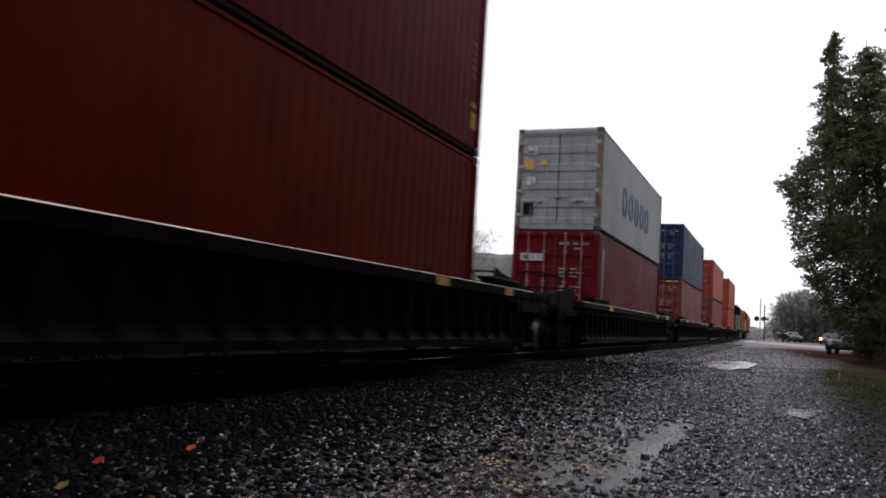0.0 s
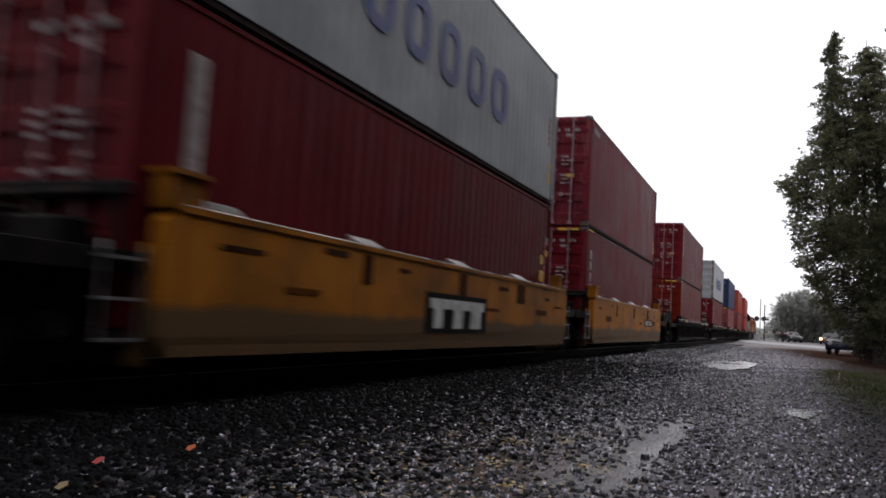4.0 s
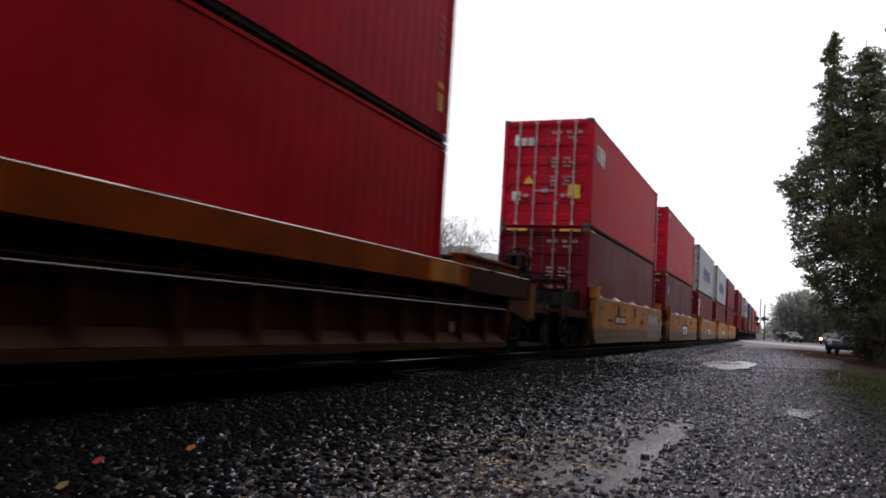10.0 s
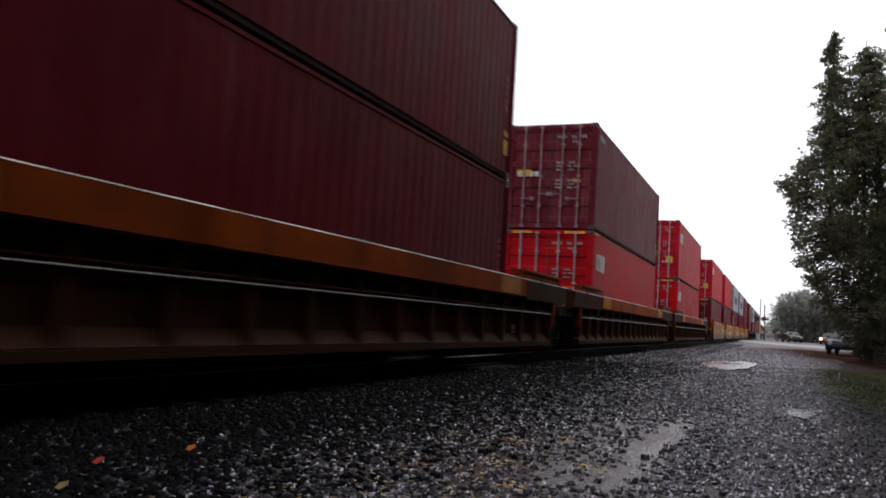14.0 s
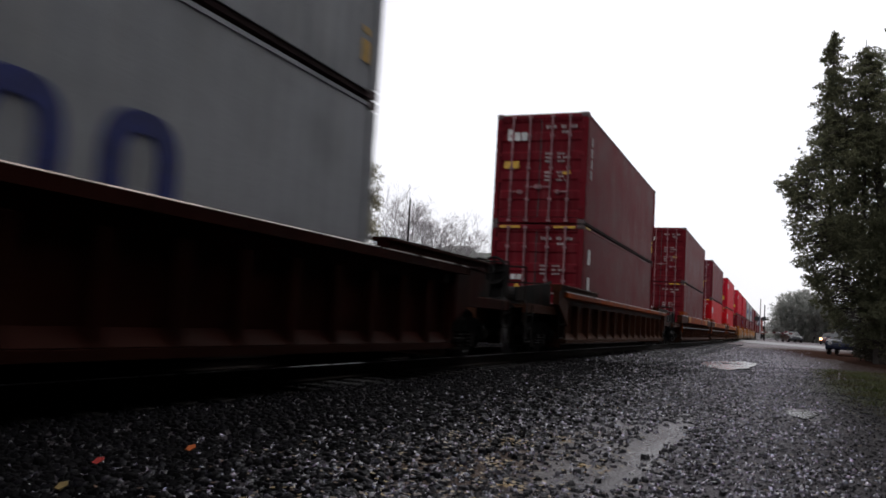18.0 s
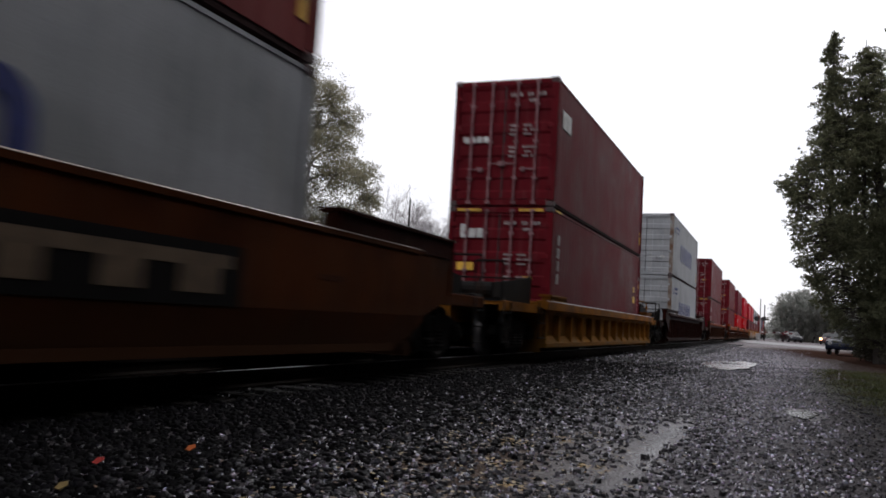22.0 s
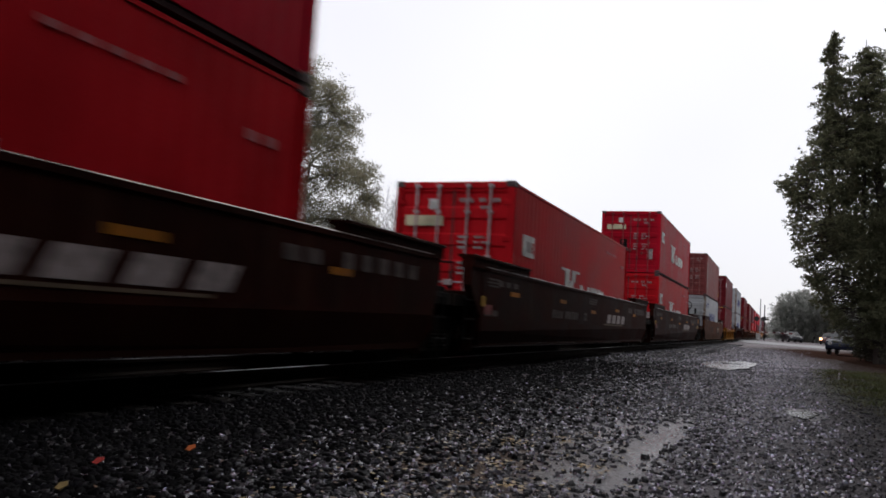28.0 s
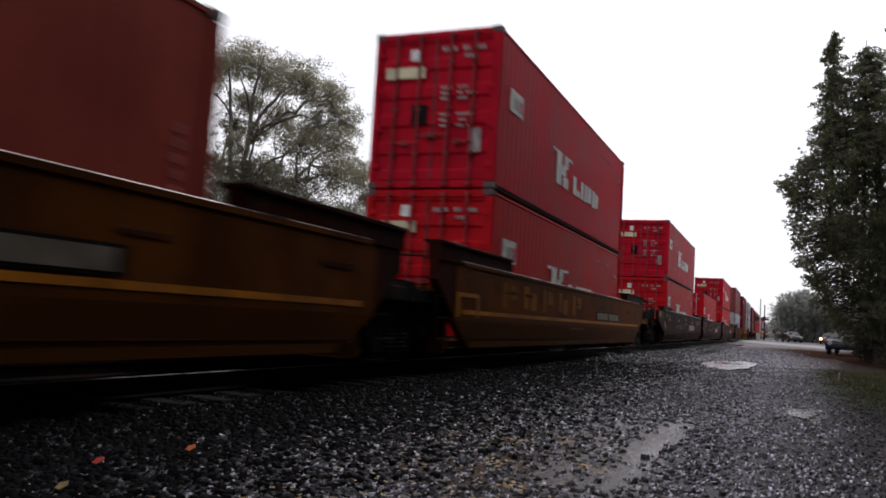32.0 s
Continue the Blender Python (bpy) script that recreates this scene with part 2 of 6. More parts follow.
    def mesh(self, name, mat, smooth=False):
        me = bpy.data.meshes.new(name)
        me.from_pydata(self.v, [], self.f)
        bm = bmesh.new()
        bm.from_mesh(me)
        bmesh.ops.recalc_face_normals(bm, faces=bm.faces)
        bm.to_mesh(me)
        bm.free()
        me.materials.append(mat)
        if smooth:
            me.shade_smooth()
        return me


def part(name, solid, mat, parent, label="", smooth=False):
    me = solid if isinstance(solid, bpy.types.Mesh) else solid.mesh(name, mat, smooth)
    ob = new(name, me)
    ob.parent = parent
    if label:
        ob["label"] = label
    return ob


def thing(name, label, category, group="", kind=""):
    ob = new(name)
    ob.empty_display_size = 0.3
    return tagged(ob, label, category, group, kind)


def raw_mesh(name, verts, faces, mat, smooth=False, count=4):
    """A large mesh from arrays: faces all with the same number of corners."""
    verts, faces = np.asarray(verts, np.float32), np.asarray(faces, np.int32)
    me = bpy.data.meshes.new(name)
    me.vertices.add(len(verts))
    me.vertices.foreach_set("co", verts.ravel())
    me.loops.add(faces.size)
    me.loops.foreach_set("vertex_index", faces.ravel())
    me.polygons.add(len(faces))
    me.polygons.foreach_set("loop_start", np.arange(0, faces.size, faces.shape[1], dtype=np.int32))
    me.update(calc_edges=True)
    me.materials.append(mat)
    if smooth:
        me.shade_smooth()
    return me


# ---- the train's run along its straight track ----
RUN_X = -5.79                  # centre of the track
RAIL_Z = 0.18
RUN = []                       # (thing, place along the train, height)


def run_y(t):
    d = t - 16
    return 10.53 * d - 0.002 * d * d


def rolling(ob, s, z):
    ob.matrix_world = pose(RUN_X, s + run_y(0), z)
    RUN.append((ob, s, z))
    return ob


def motions():
    times = [0, 2, 4, 6, 8, 10, 12, 14, 16, 18, 20, 22, 24, 26, 28, 30, 32]
    for ob, s, z in RUN:
        walk(ob, [(t, pose(RUN_X, s + run_y(t), z)) for t in times])
    # wheelsets roll on the rails
    steps = [k / FPS for k in range(int(32 * FPS) + 1)]
    turns = {r: [Euler((-(run_y(t) - run_y(0)) / r, 0, 0)).to_matrix().to_4x4() for t in steps] for r in WHEEL_MESH}
    for ob in [o for o in scene.objects if o.name.startswith("wheelset")]:
        axle = Matrix.Translation(ob.location)
        walk(ob, [(t, axle @ m) for t, m in zip(steps, turns[round(ob.data["radius"], 3)])])


# ---- containers ----
LONG, HALF = 12.192, 1.219


def corrugated(y0, y1, z0, z1, x_out, sign, pitch=0.278, depth=0.008):
    """A wall of pressed sheet: trapezoidal waves along y, outer faces at x_out."""
    s = Solid()
    n = max(2, round((y1 - y0) / pitch))
    p = (y1 - y0) / n
    line = []
    for i in range(n):
        a = y0 + i * p
        line += [(x_out, a), (x_out, a + 0.26 * p), (x_out - sign * depth, a + 0.5 * p), (x_out - sign * depth, a + 0.76 * p)]
    line += [(x_out, y1)]
    k = len(line)
    s.v = [(x, y, z0) for x, y in line] + [(x, y, z1) for x, y in line]
    s.v += [(x_out - sign * (depth + 0.012), y0, z0), (x_out - sign * (depth + 0.012), y1, z0),
            (x_out - sign * (depth + 0.012), y1, z1), (x_out - sign * (depth + 0.012), y0, z1)]
    s.f = [(i, i + 1, k + i + 1, k + i) for i in range(k - 1)] + [(2 * k, 2 * k + 1, 2 * k + 2, 2 * k + 3)]
    return s


def container(high, paint):
    """A forty-foot box: doors towards -y, its base at z = 0."""
    m = PAINT[paint]
    rod = ROD if paint == "red" or (paint, high) == ("scarlet", 2.896) else PAINT_ROD[paint]
    c = thing("shipping_container", "shipping container", "container", "containers on the freight train")
    for sign, nm in ((1, "side_panel"), (-1, "side_panel")):
        part(nm, corrugated(0.15, LONG - 0.15, 0.095, high - 0.09, sign * (HALF - 0.012), sign), m, c)
    part("roof", Solid().box(-HALF + 0.06, HALF - 0.06, 0.1, LONG - 0.1, high - 0.05, high - 0.012), m, c)
    fr = Solid()
    for i in range(9):
        a = -1.06 + i * 0.236
        fr.box(a, a + 0.13, LONG - 0.05, LONG - 0.015, 0.16, high - 0.12, 0.008)
    fr.box(-1.07, 1.07, LONG - 0.09, LONG - 0.045, 0.16, high - 0.12)
    part("front_wall", fr, m, c)
    for sx in (-1, 1):
        for y0, y1 in ((0.0, 0.13), (LONG - 0.13, LONG)):
            part("corner_post", Solid().box(sx * HALF, sx * (HALF - 0.13), y0 + 0.004, y1 - 0.004, 0.118, high - 0.118, 0.012), STAINED_POST if paint == "grey" and y0 == 0 else m, c)
        part("top_rail", Solid().box(sx * (HALF - 0.004), sx * (HALF - 0.07), 0.17, LONG - 0.17, high - 0.09, high - 0.025, 0.01), m, c)
        part("bottom_rail", Solid().box(sx * (HALF - 0.030), sx * (HALF - 0.09), 0.17, LONG - 0.17, 0.012, 0.10, 0.01), DARK_BROWN, c)
        for y in (0.0, LONG - 0.178):
            for z in (0.0, high - 0.118):
                cs = Solid().box(sx * (HALF + 0.003), sx * (HALF - 0.16), y, y + 0.178, z, z + 0.118, 0.01)
                part("corner_casting", cs, CASTING, c)
    part("door_header", Solid().box(-1.09, 1.09, 0.02, 0.12, high - 0.15, high - 0.012, 0.01), m, c)
    part("door_sill", Solid().box(-1.09, 1.09, 0.02, 0.14, 0.012, 0.15, 0.01), m, c)
    part("front_header", Solid().box(-1.05, 1.05, LONG - 0.1, LONG - 0.004, high - 0.12, high - 0.012, 0.01), m, c)
    part("floor_frame", Solid().box(-1.15, 1.15, 0.15, LONG - 0.1, 0.06, 0.2), GASKET, c)
    low, top = 0.165, high - 0.165
    for s in (-1, 1):
        bands = 5
        step = (top - low) / bands
        line = [(0.026, low)]
        for i in range(bands):
            z = low + step * i
            line += [(0.026, z + step * 0.30), (0.056, z + step * 0.38), (0.056, z + step * 0.86), (0.026, z + step * 0.94)]
        line += [(0.026, top), (0.09, top), (0.09, low)]
        d = Solid().prism(line, "x", s * 0.014, s * 1.075)
        door = part("door", d, m, c)
        for x in (0.30, 0.76):
            r = Solid().tube((s * x, -0.012, 0.06), (s * x, -0.012, high - 0.06), 0.012 if paint == "grey" else 0.024, n=7)
            for z in () if paint == "grey" else (0.07, 0.62, high * 0.5, high - 0.6, high - 0.1):
                r.box(s * x - 0.055, s * x + 0.055, -0.034, 0.024, z - 0.03, z + 0.03, 0.008)
            part("lock_rod", r, rod, door)
            hz = 0.93 if x < 0.5 else 0.80
            h = Solid().box(s * (x - 0.34), s * (x + 0.03), -0.05, -0.022, hz, hz + 0.035, 0.008).box(s * (x - 0.3), s * (x - 0.22), -0.06, 0.02, hz - 0.04, hz + 0.07, 0.01)
            part("handle", h, rod, door)
        for i in range(4):
            z = low + 0.25 + i * (top - low - 0.5) / 3
            part("hinge", Solid().box(s * 1.02, s * 1.16, -0.008, 0.03, z - 0.05, z + 0.05, 0.008), m, door)
        part("gasket", Solid().box(s * 0.001, s * 0.013, 0.03, 0.06, low, top), GASKET, door)
    return c


TEMPLATES = {}


def make_container(high, paint, s, z, label, marks=()):
    key = (high, paint)
    if key not in TEMPLATES:
        TEMPLATES[key] = container(high, paint)
        ob = TEMPLATES[key]
    else:
        ob = copy_thing(TEMPLATES[key], Matrix.Identity(4))
    ob["label"] = label
    TODO_MARKS.append((ob, high, marks))
    return rolling(ob, s, z)


TODO_MARKS = []


def side_slab(c, mat, y0, y1, z0, z1, name="marking"):
    part(name, Solid().box(HALF - 0.011, HALF + 0.002, y0, y1, z0, z1), mat, c)


def door_slab(c, mat, x0, x1, z0, z1, name="marking"):
    part(name, Solid().box(x0, x1, -0.004, 0.026, z0, z1), mat, c)


def ring_sign(c, mat, y0, y1, z0, z1, w, gaps=0):
    """A plain emblem: an upright ring with flattened sides; gaps leaves out its far side."""
    s, x0, x1, n = Solid(), HALF - 0.011, HALF + 0.002, 32
    cy, cz, ry, rz = (y0 + y1) / 2, (z0 + z1) / 2, (y1 - y0) / 2, (z1 - z0) / 2
    rim = lambda a, b, q: (cy + a * math.copysign(abs(math.cos(q)) ** 0.72, math.cos(q)), cz + b * math.copysign(abs(math.sin(q)) ** 0.72, math.sin(q)))
    for k in range(n):
        p, q = 2 * math.pi * k / n, 2 * math.pi * (k + 1) / n
        if gaps and abs(math.sin((p + q) / 2)) < 0.4 and math.cos((p + q) / 2) > 0:
            continue
        s.prism([rim(ry, rz, p), rim(ry, rz, q), rim(ry - w, rz - w * 0.72, q), rim(ry - w, rz - w * 0.72, p)], "x", x0, x1)
    part("marking", s, mat, c)


def door_print(c, high, seed, light=FADED_WHITE):
    """The rows of unreadable stencilled figures on a right-hand door."""
    r = random.Random(seed)

    def row(x, z, n, h, w=0.062):
        for i in range(n):
            if r.random() > 0.12:
                door_slab(c, light, x + i * w, x + i * w + w * 0.66, z, z + h)
    row(0.13, high - 0.41, 4, 0.075, 0.072)
    row(0.46, high - 0.41, 7, 0.075, 0.072)
    row(0.56, high - 0.54, 4, 0.06, 0.06)
    for i in range(2):
        for j in range(3):
            z = high * (0.62 - 0.17 * i) - j * 0.1
            door_slab(c, light, 0.14, 0.26 + r.uniform(0, 0.1), z, z + 0.045)
            row(0.46, z, r.randint(4, 7), 0.045, 0.05)

def put_marks(c, high, marks):
    for k, m in enumerate(marks):
        if m == "print":
            door_print(c, high, len(c.children) + k)
        elif m == "lash":                      # yellow height bars over the doors
            for s in (-1, 1):
                door_slab(c, YELLOW, s * 0.45, s * 1.0, high - 0.11, high - 0.05)
                side_slab(c, YELLOW, 0.3, 0.85, high - 0.075, high - 0.03)
        elif m == "word":                      # owner's word, left door
            for i in range(3):
                x = -0.90 + i * 0.19
                door_slab(c, WHITE, x, x + 0.15, high * 0.755, high * 0.755 + (0.30 if i == 0 else 0.21))
        elif m == "low_word":
            for i in range(4):
                door_slab(c, WHITE, -0.95 + i * 0.16, -0.83 + i * 0.16, high * 0.50, high * 0.50 + 0.13)
        elif m == "plate":
            door_slab(c, WHITE, -0.98, -0.28, high * 0.70, high * 0.70 + 0.2)
            for i in range(3):
                door_slab(c, BLACK, -0.90 + i * 0.22, -0.78 + i * 0.22, high * 0.70 + 0.04, high * 0.70 + 0.16, "black_bar")
                c.children[-1].data.vertices.foreach_set("co", np.array([(v.co.x, v.co.y - 0.003, v.co.z) for v in c.children[-1].data.vertices], np.float32).ravel())
        elif m == "yellow_square":
            door_slab(c, YELLOW, 0.62, 0.94, high * 0.26, high * 0.26 + 0.36)
        elif m == "yellow_plate":
            door_slab(c, YELLOW, -0.96, -0.56, high * 0.50, high * 0.50 + 0.18)
            door_slab(c, YELLOW, 0.62, 0.82, high * 0.44, high * 0.44 + 0.08)
        elif m == "warning":
            part("marking", Solid().prism([(-0.60, high * 0.40), (-0.32, high * 0.40), (-0.46, high * 0.40 + 0.2)], "y", -0.004, 0.024), YELLOW, c)
            door_slab(c, WHITE, -0.9, -0.68, high * 0.24, high * 0.24 + 0.24)
        elif m == "red_white":
            for i, mm in enumerate((WHITE, PAINT["scarlet"], WHITE)):
                door_slab(c, mm, -0.62, -0.25, high * 0.56 + 0.28 + 0.11 * i, high * 0.56 + 0.38 + 0.11 * i)
        elif m == "dark_square":
            door_slab(c, BLACK, -0.42, -0.12, high * 0.40, high * 0.40 + 0.36)
        elif m == "cream_bar":
            door_slab(c, material("cream_marking", (0.6, 0.55, 0.36), 0.6), -0.98, -0.2, high * 0.70, high * 0.70 + 0.2)
            door_slab(c, WHITE, -0.5, -0.3, high * 0.81, high * 0.81 + 0.2)
            door_slab(c, FADED_WHITE, 0.72, 0.94, high * 0.22, high * 0.22 + 0.42)
        elif m in ("grey_doors", "worn_grey_doors"):
            for z, mm in ((0.74, WHITE), (0.44, WHITE)):
                door_slab(c, mm, -0.92, -0.66, high * z, high * z + 0.24)
            door_slab(c, BLUE, -0.90, -0.68, high * 0.75, high * 0.75 + 0.10, "blue_bar")
            if m == "grey_doors":
                door_slab(c, YELLOW, -0.97, -0.68, high * 0.59, high * 0.59 + 0.3)
                door_slab(c, YELLOW, -0.48, -0.36, high * 0.63, high * 0.63 + 0.14)
            door_slab(c, BLACK, -0.98, -0.70, high * 0.15, high * 0.15 + 0.34)
            door_slab(c, WHITE, 0.66, 0.86, high * 0.27, high * 0.27 + 0.12)
        elif m == "side_plate":                # white plate high on the side
            side_slab(c, WHITE, 0.55, 1.30, 1.86, 2.26)
        elif m == "side_two":
            side_slab(c, WHITE, 0.66, 0.94, 1.93, 2.32)
            side_slab(c, WHITE, 0.68, 0.96, 1.17, 1.60)
        elif m == "side_tall":
            for i in range(4):
                side_slab(c, FADED_WHITE, 0.55 + 0.03 * (i % 2), 0.74, 1.24 + i * 0.29, 1.24 + i * 0.29 + 0.22)
        elif m == "side_long":
            for i in range(6):
                side_slab(c, FADED_WHITE, 0.55, 0.80, 0.55 + i * 0.30, 0.55 + i * 0.30 + 0.24)
        elif m == "side_box":
            side_slab(c, WHITE, 0.60, 1.28, 1.05, 2.45)
            for z in (1.25, 1.72, 2.12):
                part("black_bar", Solid().box(HALF, HALF + 0.005, 0.80, 1.08, z, z + 0.13), BLACK, c)
        elif m == "side_strip":
            side_slab(c, FADED_WHITE, 0.62, 0.82, 1.0, 2.45)
        elif m == "side_number":
            for i in range(6):
                side_slab(c, FADED_WHITE, 0.45 + 0.11 * i, 0.53 + 0.11 * i, high - 0.38, high - 0.24)
        elif m == "end_yellow":
            side_slab(c, YELLOW, LONG - 0.40, LONG - 0.26, 0.40, 0.66)
            side_slab(c, YELLOW, LONG - 0.40, LONG - 0.28, 0.74, 0.82)
            for i in range(5):
                side_slab(c, PINK, LONG - 0.44, LONG - 0.37, 1.2 + i * 0.13, 1.28 + i * 0.13)
        elif m in ("end_signs", "inner_signs"):    # yellow warning plates by the far corner
            o = LONG - (0.58 if m == "inner_signs" else 0.0)
            side_slab(c, YELLOW, o - 0.72, o - 0.36, 1.22, 1.44)
            side_slab(c, YELLOW, o - 0.68, o - 0.48, 1.58, 1.76)
            side_slab(c, YELLOW, LONG - 0.30, LONG - 0.17, 1.76, 1.90)
            for i in range(7):
                side_slab(c, PINK, LONG - 0.42, LONG - 0.31, 0.98 + i * 0.16, 1.09 + i * 0.16)
            side_slab(c, FADED_WHITE, LONG - 0.30, LONG - 0.18, 2.02, 2.16)
        elif m == "emblem":                    # white emblem of upright bars
            ring_sign(c, WHITE, 0.62, 1.02, 1.85, 2.32, 0.11)
            side_slab(c, WHITE, 1.10, 1.38, 1.85, 2.32)
            side_slab(c, WHITE, 1.46, 1.68, 1.85, 2.32)
        elif m == "blue_letters":
            for i in range(5):
                a = 3.42 + i * 1.15
                ring_sign(c, BLUE, a, a + 0.84, 0.90, 1.81, 0.24)
        elif m == "blue_small":
            ring_sign(c, BLUE, 0.72, 1.22, 2.08, 2.32, 0.05, 1)
            for i in range(5):
                side_slab(c, BLUE, 1.46 + 0.25 * i, 1.62 + 0.25 * i, 2.32, 2.43)
                side_slab(c, BLUE, 1.6 + 0.2 * i, 1.72 + 0.2 * i, 2.14, 2.20)
        elif m == "blue_dot":
            part("marking", Solid().disc_stack((HALF - 0.012, 1.18, 2.16), "x", ((0, 0.21), (0.014, 0.21)), 18), SKY_BLUE, c)
        elif m == "white_letters":             # a large white name in plain blocks
            z, y = 0.84, 4.16
            side_slab(c, WHITE, y, y + 0.44, z, z + 0.74)
            for a, w, b, h in ((0.50, 0.34, 0.26, 0.22), (0.66, 0.36, 0.46, 0.28), (0.62, 0.46, 0.0, 0.24), (-0.36, 0.30, 0.68, 0.06), (1.02, 0.44, 0.68, 0.06), (0.30, 0.22, 0.26, 0.16)):
                side_slab(c, WHITE, y + a, y + a + w, z + b, z + b + h)
            for a, w, b, h in ((1.58, 0.30, 0, 0.44), (1.90, 0.36, 0, 0.16), (2.40, 0.26, 0, 0.44), (2.80, 0.30, 0, 0.44), (3.14, 0.44, 0.04, 0.40), (3.72, 0.34, 0, 0.44), (4.10, 0.34, 0.04, 0.36)):
                side_slab(c, WHITE, y + a, y + a + w, z + b, z + b + h)
            b = high * 0.535
            side_slab(c, WHITE, 0.70, 1.48, b, b + 0.42)
            part("grey_bar", Solid().box(HALF, HALF + 0.005, 0.94, 1.24, b + 0.09, b + 0.30), FADED_WHITE, c)
            part("red_bar", Solid().box(HALF, HALF + 0.005, 1.30, 1.42, b + 0.09, b + 0.30), PAINT["scarlet"], c)
            for i in range(5):
                side_slab(c, PINK, 8.9 + 0.30 * i, 9.06 + 0.30 * i, high - 0.52, high - 0.46)
            for i in range(2):
                side_slab(c, PINK, 11.2 + 0.3 * i, 11.36 + 0.3 * i, high - 0.78, high - 0.68)

# ---- railway cars ----
WHEEL_MESH = {}


def wheel_mesh(wheel_r):
    if wheel_r not in WHEEL_MESH:
        w = Solid().tube((-1.05, 0, 0), (1.05, 0, 0), 0.075, n=10)
        for s in (-1, 1):
            w.disc_stack((s * 0.70, 0, 0), "x", tuple((s * o, r) for o, r in ((0, 0.1), (0.0, wheel_r + 0.03), (0.03, wheel_r + 0.02), (0.045, wheel_r), (0.13, wheel_r - 0.01), (0.13, wheel_r - 0.07), (0.10, wheel_r - 0.1), (0.10, 0.14), (0.15, 0.12))), 24)
            for i in range(3):              # chalked and cast marks on the wheel plate
                a = 2.1 * i
                w.box(s * 0.80, s * 0.806, 0.2 * math.cos(a) - 0.03, 0.2 * math.cos(a) + 0.03, 0.2 * math.sin(a) - 0.03, 0.2 * math.sin(a) + 0.03)
        WHEEL_MESH[wheel_r] = w.mesh("wheelset", TYRE_STEEL)
        me = WHEEL_MESH[wheel_r]
        me["radius"] = wheel_r
        me.materials.append(TREAD)          # the tread is ground bright by the rail
        for p in me.polygons:
            c = p.center
            if math.hypot(c.y, c.z) > wheel_r - 0.02:
                p.material_index = 1
    return WHEEL_MESH[wheel_r]


def truck(parent, y, wheel_r=0.42):
    """A two-axle truck under a car's end, with side frames, springs and brake gear."""
    t = Solid()
    z = RAIL_Z + wheel_r
    for s in (-1, 1):
        x0, x1 = s * 0.92, s * 1.08
        t.prism([(y - 1.15, z + 0.14), (y - 1.15, z - 0.02), (y - 0.70, z - 0.02), (y - 0.52, z - 0.27), (y + 0.52, z - 0.27), (y + 0.70, z - 0.02),
                 (y + 1.15, z - 0.02), (y + 1.15, z + 0.14), (y + 0.62, z + 0.26), (y - 0.62, z + 0.26)], "x", x0, x1)
    t.box(-1.0, 1.0, y - 0.24, y + 0.24, z - 0.02, z + 0.22, 0.02)
    tr = part("truck", t, STEEL, parent)
    for s in (-1, 1):
        for k in (-0.2, 0.2):
            coil = [(0.055 * i + o, r) for i in range(5) for o, r in ((0, 0.07), (0.028, 0.09))]
            part("spring", Solid().disc_stack((s * 1.1, y + k, z - 0.22), "z", coil, 8), TYRE_STEEL, tr)
    for k in (-0.89, 0.89):
        ws = part("wheelset", wheel_mesh(wheel_r), TYRE_STEEL, tr)
        ws.matrix_local = pose(0, y + k, z)
        for s in (-1, 1):
            b = Solid().box(s * 1.0, s * 1.15, y + k - 0.13, y + k + 0.13, z - 0.12, z + 0.13, 0.03)
            b.disc_stack((s * 1.15, y + k, z), "x", ((0, 0.09), (s * 0.04, 0.08)), 10)
            part("bearing_cap", b, STEEL, tr, smooth=False)
    return tr


